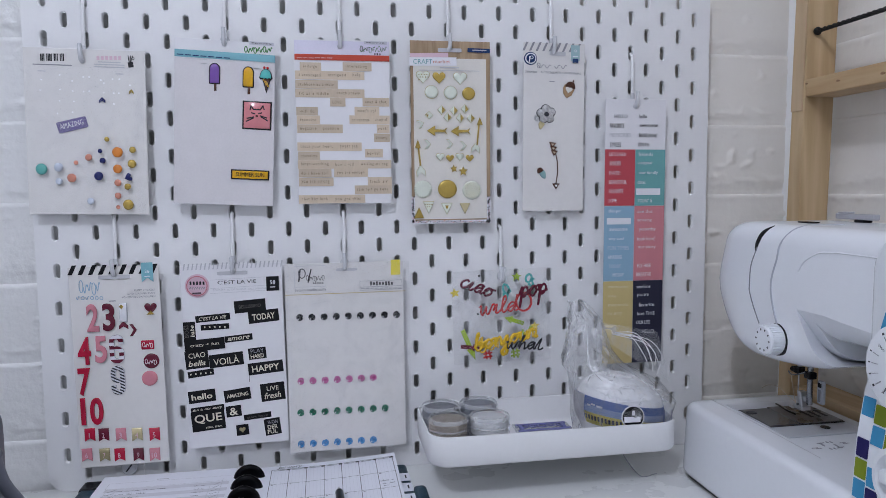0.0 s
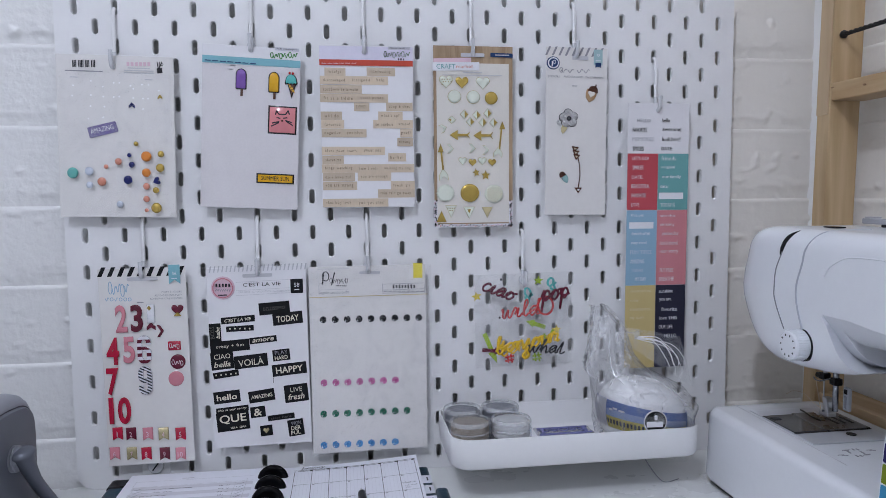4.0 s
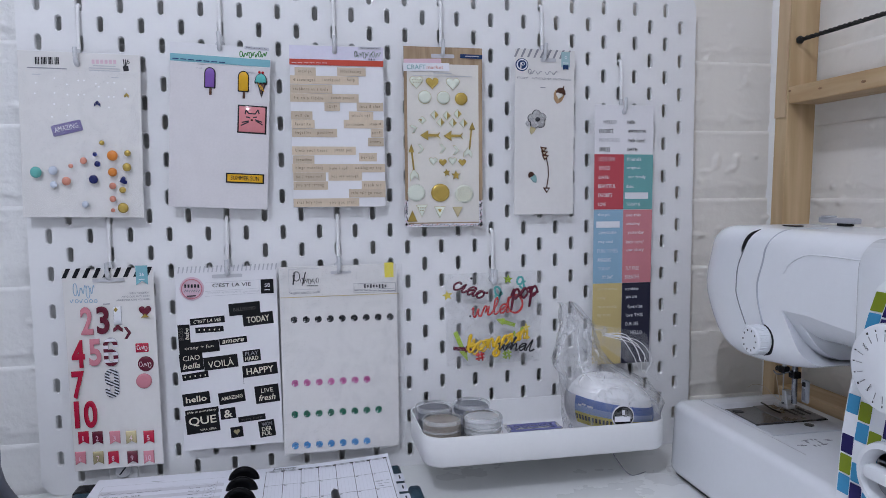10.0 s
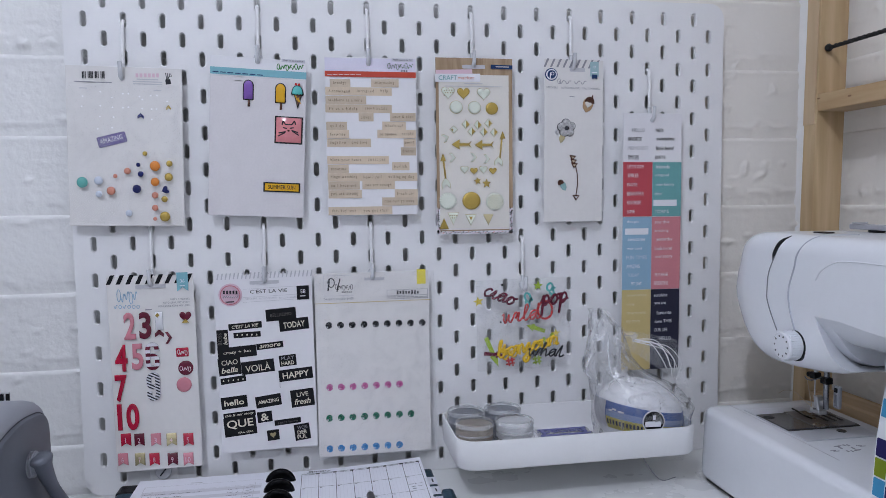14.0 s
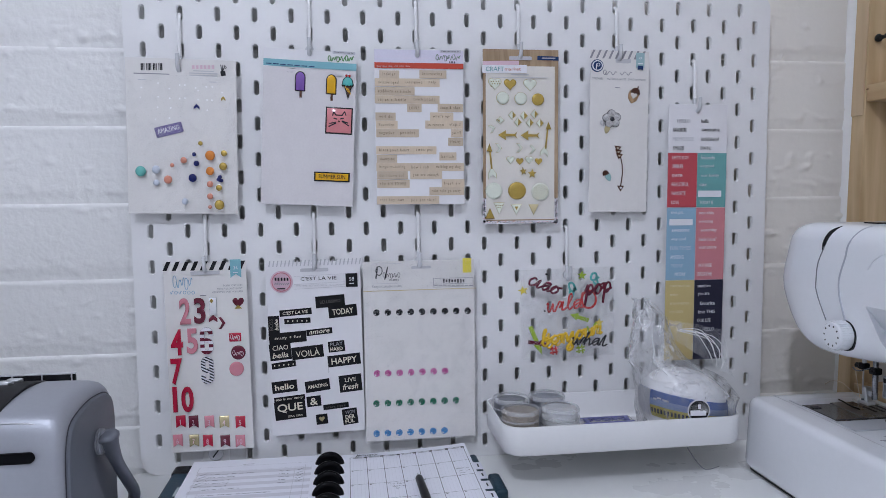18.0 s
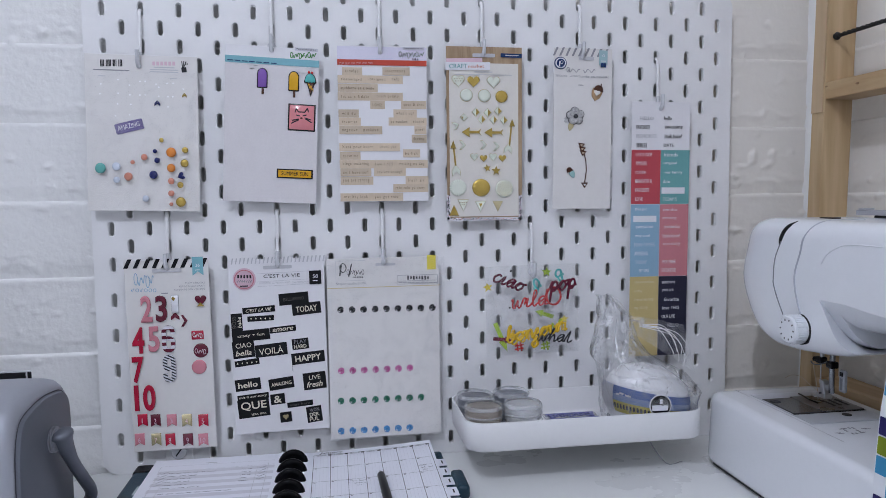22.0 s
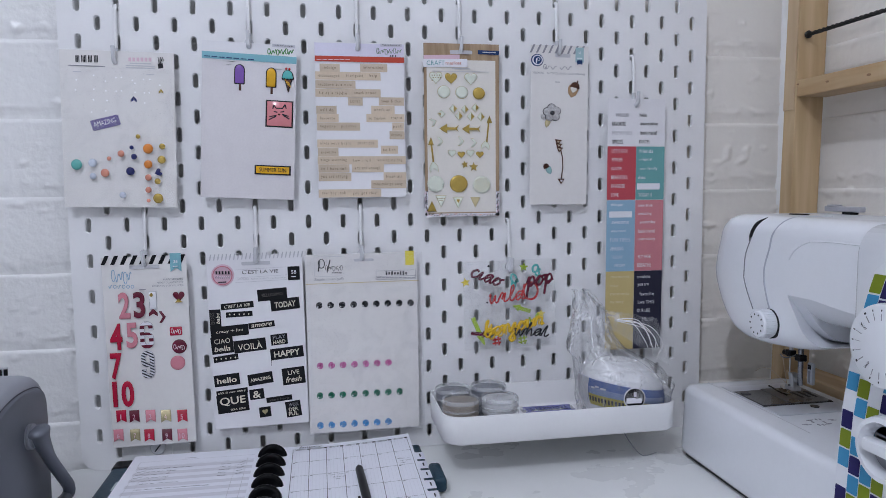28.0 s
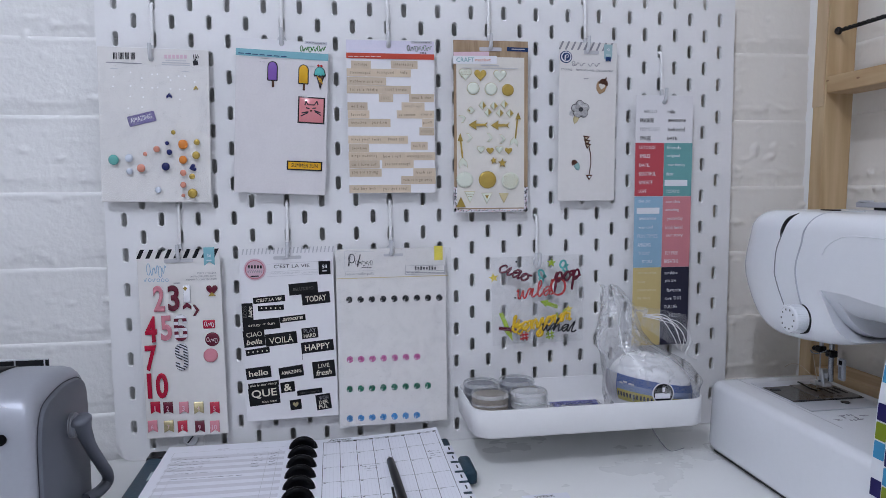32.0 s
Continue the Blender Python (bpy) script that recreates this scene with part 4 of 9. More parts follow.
SEAM_PALE = mat("pale_blue_seam", (0.46, 0.48, 0.54), 0.5)
part("seam", tube(front_curve((-0.185, -0.1758, -0.1738, -0.1745, -0.1805, -0.1908), (1.0150, 0.9967, 0.977, 0.970, 0.9578, 0.9418)), 0.0006, 6), SEAM, machine, "dark seam line", smooth=True)
part("seam", tube(smooth_path([(HX0 + 0.050, -0.236, 1.0371), (HX0 + 0.018, -0.232, 1.0368), (HX0 + 0.006, -0.226, 1.0322), (HX0 - 0.0002, -0.2185, 1.0200), (HX0 - 0.0002, -0.214, 1.0057), (HX0 - 0.0002, -0.2072, 0.9866), (HX0 - 0.0002, -0.2075, 0.9714), (HX0 - 0.0002, -0.2129, 0.9552), (HX0 - 0.0002, -0.2197, 0.9412)], 6), 0.0009, 6), SEAM_PALE, machine, smooth=True)
part("thread_slot", tube(smooth_path([(HX0 + 0.0004, -0.1815, 1.010), (HX0 + 0.0006, -0.1845, 1.018), (HX0 + 0.003, -0.190, 1.0285), (HX0 + 0.010, -0.196, 1.0350)], 5), 0.0020, 8, [0.0006 + 0.0021 * math.sin(math.pi * i / 15) for i in range(16)]), BLACK, machine, "black thread slot", smooth=True)
part("arm_recess", tube(front_curve((-0.2433, -0.2507, -0.2655, -0.2799, -0.3156, -0.45), (0.9975, 1.007, 1.0148, 1.0174, 1.0180, 1.016)), 0.0006, 8), PLASTIC, machine, "moulded line on the arm", smooth=True)
TD = (HX0, -0.2165, 0.932)
dial = part("tension_dial", lathe([(0.0001, -0.0140), (0.0120, -0.0140), (0.0131, -0.0131), (0.0136, -0.0105), (0.0138, 0.002), (0.0001, 0.002)], TD, 36, "x"), PLASTIC, machine, "white tension dial", smooth=35)
for i in range(36):
    a = 2 * math.pi * i / 36
    bm = boxed(-0.0118, -0.001, -0.0004, 0.0004, 0.0134, 0.0144)
    bmesh.ops.rotate(bm, verts=bm.verts, cent=(0, 0, 0), matrix=Matrix.Rotation(a, 3, "X"))
    bmesh.ops.translate(bm, verts=bm.verts, vec=TD)
    part("grip_rib", bm, PLASTIC, dial)
for i in range(10):
    a = radians(-125 + 36 * i)
    bm = boxed(-0.0142, -0.01402, -0.0007, 0.0007, 0.0086, 0.0104)
    bmesh.ops.rotate(bm, verts=bm.verts, cent=(0, 0, 0), matrix=Matrix.Rotation(a, 3, "X"))
    bmesh.ops.translate(bm, verts=bm.verts, vec=TD)
    part("dial_mark", bm, ink("charcoal"), dial)
part("dial_socket", lathe([(0.0001, -0.0004), (0.0148, -0.0004), (0.0148, 0.002), (0.0001, 0.002)], (HX0, -0.2178, 0.932), 36, "x"), BLACK, machine, "black dial socket")
NX = 0.764
bar = part("presser_bar", lathe([(0.0026, 0.858), (0.0028, 0.8585), (0.0028, 0.920)], (NX, -0.1888, 0), 14), DARK_STEEL, machine, "steel presser bar", smooth=True)
part("bar_collar", boxed(NX - 0.0045, NX + 0.004, -0.1935, -0.1845, 0.884, 0.891, 0.0012), BLACK, bar, "dark screw collar")
part("needle_bar", lathe([(0.0022, 0.886), (0.0022, 0.920)], (NX, -0.1735, 0), 12), STEEL, machine, smooth=True)
clamp = part("needle_clamp", boxed(NX - 0.0045, NX + 0.0035, -0.1775, -0.1690, 0.8855, 0.8925, 0.0012), BLACK, machine, "dark needle clamp")
part("clamp_screw", lathe([(0.0001, 0.0), (0.0026, 0.0), (0.0028, 0.0052), (0.0001, 0.0056)], (NX - 0.001, -0.1690, 0.8880), 14, "y"), BLACK, clamp, smooth=True)
part("thread_guide", tube(smooth_path([(NX - 0.004, -0.1620, 0.8850), (NX - 0.006, -0.168, 0.8838), (NX - 0.006, -0.176, 0.8850), (NX - 0.004, -0.187, 0.8905)], 5), 0.0007, 6), DARK_STEEL, machine, "bent wire thread guide", smooth=True)
part("needle", lathe([(0.0003, 0.850), (0.0006, 0.860), (0.0008, 0.886)], (NX - 0.001, -0.1735, 0), 8), STEEL, machine)
part("thread", tube(smooth_path([(NX - 0.005, -0.1665, 0.8850), (NX - 0.0045, -0.1695, 0.872), (NX - 0.003, -0.1730, 0.8535)], 5), 0.00045, 5), ink("tan"), machine, "tan sewing thread")
part("foot_holder", loft([[(x, y + s, z) for x, y in round_rect(0.0075, 0.0060, 0.0012, 3, NX - 0.001, -0.1805)] for z, s in ((0.8555, -0.001), (0.8600, 0.0), (0.8660, 0.0015), (0.8690, 0.0018))]), STEEL, machine, "steel foot holder", smooth=50)
part("holder_arm", boxed(NX - 0.0025, NX + 0.0025, -0.1875, -0.1815, 0.8600, 0.8655, 0.001), STEEL, machine)
foot = part("presser_foot", boxed(NX - 0.0050, NX + 0.0050, -0.1850, -0.1715, 0.8505, 0.8555, 0.0012), STEEL, machine, "steel presser foot")
for dx in (-0.0058, 0.0028):
    toe = boxed(dx, dx + 0.0032, -0.1725, -0.1645, 0.8492, 0.8512, 0.0006)
    for v in toe.verts:
        v.co.x += NX
        v.co.z += 0.16 * max(0.0, v.co.y + 0.1690)
    part("toe", toe, STEEL, foot)
part("foot_pin", lathe([(0.0010, -0.0065), (0.0010, 0.0065)], (NX, -0.1795, 0.8560), 10, "x"), DARK_STEEL, foot, smooth=True)
part("thread_cutter", tube(smooth_path([(0.7700, -0.1300, 0.8405), (0.7680, -0.1400, 0.8412), (0.7660, -0.1530, 0.8408), (0.7680, -0.1640, 0.8402)], 5), 0.0009, 6), BLACK, machine, "dark wire on the needle plate", smooth=True)
lever = part("lever", boxed(NX + 0.002, NX + 0.006, -0.2040, -0.1955, 0.8615, 0.8845, 0.0016), mat("grey_lever", (0.40, 0.42, 0.46), 0.3), machine, "grey plastic presser lever", smooth=True)
part("lever_slot", boxed(NX + 0.0014, NX + 0.0022, -0.2020, -0.1975, 0.8780, 0.8825, 0.0003), BLACK, lever)
part("lever_slot", boxed(NX + 0.0014, NX + 0.0022, -0.2012, -0.1983, 0.8640, 0.8760, 0.0003), mat("lever_groove", (0.20, 0.21, 0.24), 0.4), lever)
part("needle_thread", tube(smooth_path([(NX - 0.003, -0.1725, 0.8560), (NX - 0.005, -0.163, 0.8600), (NX - 0.008, -0.152, 0.8660), (NX - 0.012, -0.142, 0.8655), (NX - 0.014, -0.134, 0.8600)], 6), 0.0003, 5), ink("tan"), machine, "loose tan thread")
part("hand_wheel_cap", boxed(0.745, 0.755, -0.206, -0.188, 1.0372, 1.0385, 0.0005), BLACK, machine, "black thread guide")
part("spool_pin", boxed(0.795, 0.803, -0.224, -0.176, 1.0396, 1.0450, 0.001), mat("grey_spool_pin", (0.42, 0.42, 0.45), 0.35), machine, "grey spool pin")
part("spool_foot", boxed(0.794, 0.804, -0.214, -0.202, 1.0370, 1.0398, 0.0008), BLACK, machine)
part("spool_cap", lathe([(0.0001, 0), (0.007, 0), (0.007, 0.0015), (0.0001, 0.0015)], (0.799, -0.186, 1.0451), 20), mat("grey_spool_cap", (0.42, 0.42, 0.45), 0.35), machine, smooth=True)
pillar = [y_section(y, 0.677 + k, 0.830 - k, DESK + 0.007, 1.037 - k, 0.02) for y, k in ((-0.352, 0.012), (-0.356, 0.004), (-0.362, 0.0), (-0.53, 0.0))]
part("pillar", loft(pillar), PLASTIC, machine, smooth=50)
PANEL_X = 0.6765
edge_l = [(-0.345, 0.770), (-0.349, 0.8403), (-0.3525, 0.8894), (-0.3576, 0.9227), (-0.3676, 0.9676), (-0.373, 0.9858), (-0.3795, 1.0040), (-0.3882, 1.0110)]
panel_loop = [*edge_l, (-0.53, 1.013), (-0.53, 0.758)]
panel = part("front_panel", loft([[(x, y, z) for y, z in panel_loop] for x in (PANEL_X + 0.002, PANEL_X - 0.001)]), PLASTIC, machine, "white panel with coloured tile print")
TILES = ("gnbw", "bnwg", "wgbn", "nbgw", "wwnb", "bgwn", "wbgb", "nwbg", "gbnw", "bnbg", "wbgn", "ngwb")
for row, kinds in enumerate(TILES):
    for col, kind in enumerate(kinds):
        if kind == "w":
            continue
        z = 0.9945 - 0.0157 * row - 0.003 * col
        lay = lambda v: float(np.interp(z + v, [p[1] for p in edge_l], [p[0] for p in edge_l])) - 0.0066 - 0.0116 * col  # noqa: E731, B023
        colour = {"b": "square_blue", "g": "square_green", "n": "square_navy"}[kind]
        tile = loft([[(x, lay(v) + u, z + v) for u, v in round_rect(0.0105, 0.0142, 0.0006, 2)] for x in (PANEL_X - 0.0016, PANEL_X - 0.0011)])
        part("printed_tile", tile, ink(colour), panel)
SD = (PANEL_X, -0.4055, 0.9535)
stitch = part("stitch_dial", lathe([(0.0001, -0.0175), (0.0280, -0.0175), (0.0298, -0.0165), (0.0306, -0.013), (0.0306, -0.001), (0.0001, -0.001)], SD, 64, "x"), PLASTIC, machine, "large white stitch dial", smooth=35)
for i in range(20):
    a = 2 * math.pi * i / 20
    for r0, r1, w in ((0.0185, 0.0235, 0.00018), (0.0250, 0.0264, 0.00038)):
        if i % 5 == 2 and w < 0.0004:
            zig = [(SD[0] - 0.0176, SD[1] - math.sin(a) * q + 0.0008 * k * math.cos(a), SD[2] + math.cos(a) * q + 0.0008 * k * math.sin(a)) for q, k in zip(np.linspace(0.0165, 0.0225, 9), (-1, 1) * 5)]
            part("stitch_mark", tube(zig, 0.00022, 4), ink("charcoal"), stitch)
            continue
        bm = boxed(-0.0178, -0.01745, -w * (3 if i % 5 == 3 and w < 0.0004 else 1), w, r0, r1)
        bmesh.ops.rotate(bm, verts=bm.verts, cent=(0, 0, 0), matrix=Matrix.Rotation(a, 3, "X"))
        bmesh.ops.translate(bm, verts=bm.verts, vec=SD)
        part("stitch_mark", bm, ink("grey" if w < 0.0003 else "charcoal"), stitch)
LD = (PANEL_X, -0.4015, 0.876)
part("lever_ring", lathe([(0.0165, -0.001), (0.0238, -0.001), (0.0248, -0.006), (0.0238, -0.010), (0.0200, -0.011), (0.0165, -0.004), (0.0165, -0.001)], LD, 48, "x", False), PLASTIC, machine, "white ring round the reverse lever", smooth=50)
part("lever_well", lathe([(0.0001, -0.0016), (0.0168, -0.0016), (0.0168, 0.0002), (0.0001, 0.0002)], LD, 40, "x"), mat("grey_well", (0.30, 0.31, 0.34), 0.4), machine)
part("reverse_lever", boxed(PANEL_X - 0.015, PANEL_X - 0.003, -0.424, -0.387, 0.8725, 0.8825, 0.003), PLASTIC, machine, "white reverse lever", smooth=True)

# ---- silver crank machine ----
CX = 0.016
crank = thing("crank_machine", (-0.15, -0.19, DESK), "silver-grey craft machine with a crank handle on the desk", "craft machine")


def side(k, x, up=0.0):
    """The side outline: upright front, rounded shoulder, flat crown and upright back."""
    keys = [(-0.249, 0.836), (-0.2475, 0.866), (-0.240, 0.8885), (-0.224, 0.8965), (-0.19, 0.9000), (-0.16, 0.8985), (-0.142, 0.895), (-0.131, 0.886), (-0.128, 0.868), (-0.129, 0.82)]
    prof = [Vector((-0.249, DESK + 0.002, 0)), *smooth_path([(y, z, 0) for y, z in keys], 4), Vector((-0.131, DESK + 0.002, 0))]
    mid = Vector((-0.188, 0.82, 0))
    out = []
    for p in prof:
        d = (mid - p).normalized()
        out.append((x, p.x + k * (1 if p.x < -0.19 else -1) * min(1, abs(p.x + 0.19) / 0.03), p.y + (up - k) * min(1.0, max(0.0, (p.y - 0.835) / 0.05))))
    return out


body = [side(0.0, -0.36, 0.006), side(0.0, -0.05, 0.006), side(0.0, -0.02, 0.006), side(0.0, 0.0, 0.0052), side(0.0, 0.0065, 0.0035), side(0.0008, 0.0105, 0.001), side(0.0028, 0.0130), side(0.0048, 0.0138)]
part("housing", loft(body), SILVER, crank, "silver-grey housing", smooth=35)
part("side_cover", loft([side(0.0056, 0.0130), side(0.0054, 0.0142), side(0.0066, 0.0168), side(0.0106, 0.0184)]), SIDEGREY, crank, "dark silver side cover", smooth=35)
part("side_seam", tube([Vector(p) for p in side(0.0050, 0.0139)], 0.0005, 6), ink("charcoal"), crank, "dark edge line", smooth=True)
part("front_seam", tube(smooth_path([(-0.36, -0.2410, 0.8945), (-0.12, -0.2410, 0.8945), (-0.05, -0.2410, 0.8945), (-0.02, -0.2410, 0.8935), (0.0, -0.2400, 0.8908), (0.0055, -0.2385, 0.8895)], 6), 0.0006, 6), ink("pale_grey"), crank, smooth=True)
part("feed_slot", loft([[(x, y, z) for x, z in round_rect(0.36, 0.0085, 0.0042, 6, -0.186, 0.868)] for y in (-0.2498, -0.2460)]), HOLE, crank, "black feed slot")
part("printed_name", boxed(-0.038, -0.019, -0.2430, -0.2405, 0.8835, 0.8845), ink("grey"), crank)
crown = lambda y: 0.9065 - 3.6 * (y + 0.187) ** 2  # noqa: E731
pad_ys = [-0.231 + 0.0107 * i for i in range(9)]
pad_rings = [[*[(x, y, crown(y) + 0.0028 - lip) for y in pad_ys], *[(x, y, crown(y) - 0.003) for y in pad_ys[::-1]]] for x, lip in ((-0.36, 0.0), (-0.038, 0.0), (-0.0365, 0.001))]
part("top_pad", loft(pad_rings), PAD, crank, "black top pad", smooth=40)
for by in (-0.158, -0.176, -0.205):
    part("top_button", loft([[(x, y, crown(by) + z) for x, y in round_rect(0.013 - k, 0.008 - k, 0.003, 5, -0.058, by)] for z, k in ((0.0022, 0.0), (0.0046, 0.0), (0.0052, 0.001))]), STEEL, crank, "silver button", smooth=40)
rack = part("rear_rack", boxed(-0.36, -0.018, -0.129, -0.126, 0.880, 0.9040, 0.0008), BLACK, crank, "black ribbed rear rack")
part("rack_edge", boxed(-0.36, -0.018, -0.1296, -0.1256, 0.9041, 0.9050), ink("pale_grey"), crank, "white rack edge")
for i in range(12):
    part("rack_rib", boxed(-0.0214 - 0.026 * i, -0.0206 - 0.026 * i, -0.1308, -0.1292, 0.893, 0.9045), ink("pale_grey"), rack)
part("pivot", lathe([(0.0001, 0.0), (0.0112, 0.0), (0.0112, 0.0013), (0.0100, 0.0016), (0.0100, 0.0019), (0.0112, 0.0022), (0.0112, 0.0034), (0.0098, 0.0038), (0.0098, 0.006), (0.0001, 0.006)], (CX + 0.0022, -0.1815, 0.8555), 28, "x"), SILVER, crank, "silver pivot rings", smooth=35)
arm_path = smooth_path([(0.0262, -0.1850, 0.8650), (0.0266, -0.1840, 0.8610), (0.0272, -0.1800, 0.8510), (0.0288, -0.1660, 0.8280), (0.0306, -0.1480, 0.8060), (0.0316, -0.1350, 0.7900), (0.0300, -0.1340, 0.7810), (0.0270, -0.1490, 0.7790), (0.0210, -0.1660, 0.7800)], 5)
n = len(arm_path)
part("crank_handle", tube(arm_path, 0.008, 14, [0.0100 * math.sin(min(1, (i + 0.6) / 6) * math.pi / 2) - 0.0046 * min(1, max(0, i - 5) / 9) for i in range(n)]), SIDEGREY, crank, "grey crank handle", smooth=60)

# ---- sticker cards ----
COLOURS.update(tag_grey=(0.60, 0.60, 0.66), dim_ink=(0.10, 0.095, 0.09), lolly_card=(0.70, 0.675, 0.69), ivory_card=(0.74, 0.71, 0.66), brass_pale=(0.55, 0.47, 0.27), strip_teal_pale=(0.36, 0.52, 0.55), aqua_pale=(0.28, 0.46, 0.46), lemon_pale=(0.72, 0.64, 0.40))
KRAFT = wood_mat("kraft_wood_print", (0.48, 0.35, 0.22), (0.29, 0.19, 0.11), "z", 40)
_made["tan", "wood"] = mat("wood_print", (0.60, 0.495, 0.375), 0.55, vary=0.20, scale=26, stretch=(3.0, 1, 0.45), island=True)
STEP = 0.00042
THICK = {"print": 0.0001, "gloss": 0.0008, "foil": 0.0009, "glitter": 0.0007, "wood": 0.00015}
PART_NAMES = {"dome": "gem", "puff": "puffy_dot", "rect": "printed_bar", "pill": "label_sticker", "ring": "ring", "vee": "chevron", "lolly": "lolly", "tri": "triangle", "cloud": "scoop", "slant": "stripe", "slot": "hang_slot", "ess": "script_stroke", "half": "facet", "nut": "acorn", "scallop": "scalloped_dot", "leaf": "leaf", "broad_arrow": "arrow"}


def outline(shape):
    """The outline of a flat sticker in a unit square round its middle."""
    if shape in ("dome", "puff"):
        return [(0.5 * math.cos(a), 0.5 * math.sin(a)) for a in np.linspace(0, 2 * math.pi, 25)[:-1]]
    if shape == "scallop":
        return [((0.47 + 0.03 * math.cos(a * 20)) * math.cos(a), (0.47 + 0.03 * math.cos(a * 20)) * math.sin(a)) for a in np.linspace(0, 2 * math.pi, 121)[:-1]]
    if shape == "pill":
        return round_rect(1, 1, 0.08, 3)
    if shape == "slot":
        return round_rect(1, 1, 0.12, 4)
    if shape == "heart":
        pts = [(16 * math.sin(a) ** 3, 13 * math.cos(a) - 5 * math.cos(2 * a) - 2 * math.cos(3 * a) - math.cos(4 * a)) for a in np.linspace(0, 2 * math.pi, 29)[:-1]]
        return [(x / 32, (y + 2.5) / 29) for x, y in pts][::-1]
    if shape == "star":
        return [((0.5 if i % 2 == 0 else 0.22) * math.cos(math.pi / 2 + i * math.pi / 5), (0.5 if i % 2 == 0 else 0.22) * math.sin(math.pi / 2 + i * math.pi / 5)) for i in range(10)]
    if shape == "tri":
        return [(-0.5, -0.5), (0.5, -0.5), (0, 0.5)]
    if shape == "diamond":
        return [(0, -0.5), (0.5, 0), (0, 0.5), (-0.5, 0)]
    if shape == "half":
        return [(-0.5, -0.5), (0.5, 0), (-0.5, 0.5)]
    if shape == "chevron":
        return [(-0.5, -0.5), (-0.1, -0.5), (0.5, 0), (-0.1, 0.5), (-0.5, 0.5), (0.05, 0)]
    if shape == "vee":
        return [(-0.5, -0.5), (0, -0.15), (0.5, -0.5), (0.5, -0.05), (0, 0.5), (-0.5, -0.05)]
    if shape == "arrow":
        return [(-0.5, -0.35), (-0.36, -0.12), (0.12, -0.14), (0.1, -0.5), (0.5, 0), (0.1, 0.5), (0.12, 0.14), (-0.36, 0.12), (-0.5, 0.35), (-0.4, 0)]
    if shape == "broad_arrow":
        return [(-0.5, -0.26), (0.1, -0.26), (0.1, -0.5), (0.5, 0), (0.1, 0.5), (0.1, 0.26), (-0.5, 0.26)]
    if shape == "flag":
        return [(-0.5, -0.5), (0, -0.28), (0.5, -0.5), (0.5, 0.5), (-0.5, 0.5)]
    if shape == "thin_slant":
        return [(-0.5, -0.5), (-0.14, -0.5), (0.5, 0.5), (0.14, 0.5)]
    if shape == "slant":
        return [(-0.5, -0.5), (-0.02, -0.5), (0.5, 0.5), (0.02, 0.5)]
    if shape == "lolly":
        return [(-0.5, -0.46), (-0.44, -0.5), (0.44, -0.5), (0.5, -0.46), *[(0.5 * math.cos(a), 0.22 + 0.28 * math.sin(a)) for a in np.linspace(0, math.pi, 11)]]
    if shape == "cloud":
        return [(-0.5, -0.28), (-0.42, -0.44), (-0.28, -0.36), (-0.15, -0.5), (0, -0.38), (0.16, -0.5), (0.28, -0.36), (0.42, -0.44), (0.5, -0.28), *[(0.44 * math.cos(a), -0.05 + 0.55 * math.sin(a)) for a in np.linspace(0.1, math.pi - 0.1, 11)]]
    if shape == "nut":
        return [(0, -0.5), (0.12, -0.42), (0.38, -0.2), (0.48, 0.2), (0.4, 0.5), (-0.4, 0.5), (-0.48, 0.2), (-0.38, -0.2), (-0.12, -0.42)]
    if shape == "leaf":
        return [(0, -0.5), (0.3, -0.25), (0.5, 0.1), (0.25, 0.42), (0, 0.5), (-0.3, 0.3), (-0.42, 0), (-0.25, -0.3)]
    if shape == "sequin":
        return [(0.5 * math.cos(a), 0.5 * math.sin(a)) for a in np.linspace(0.3, 2 * math.pi - 0.3, 22)] + [(0.36, 0)]
    return [(-0.5, -0.5), (0.5, -0.5), (0.5, 0.5), (-0.5, 0.5)]


def ribbon(pts, w):
    """A flat stroke of width w along points: its left side out, its right side back."""
    left, right = [], []
    for i, (x, y) in enumerate(pts):
        ax, ay = pts[max(i - 1, 0)]
        bx, by = pts[min(i + 1, len(pts) - 1)]
        d = math.hypot(bx - ax, by - ay) or 1
        nx, ny = -(by - ay) / d * w / 2, (bx - ax) / d * w / 2
        left.append((x + nx, y + ny))
        right.append((x - nx, y - ny))
    return left, right


_stickers = {}


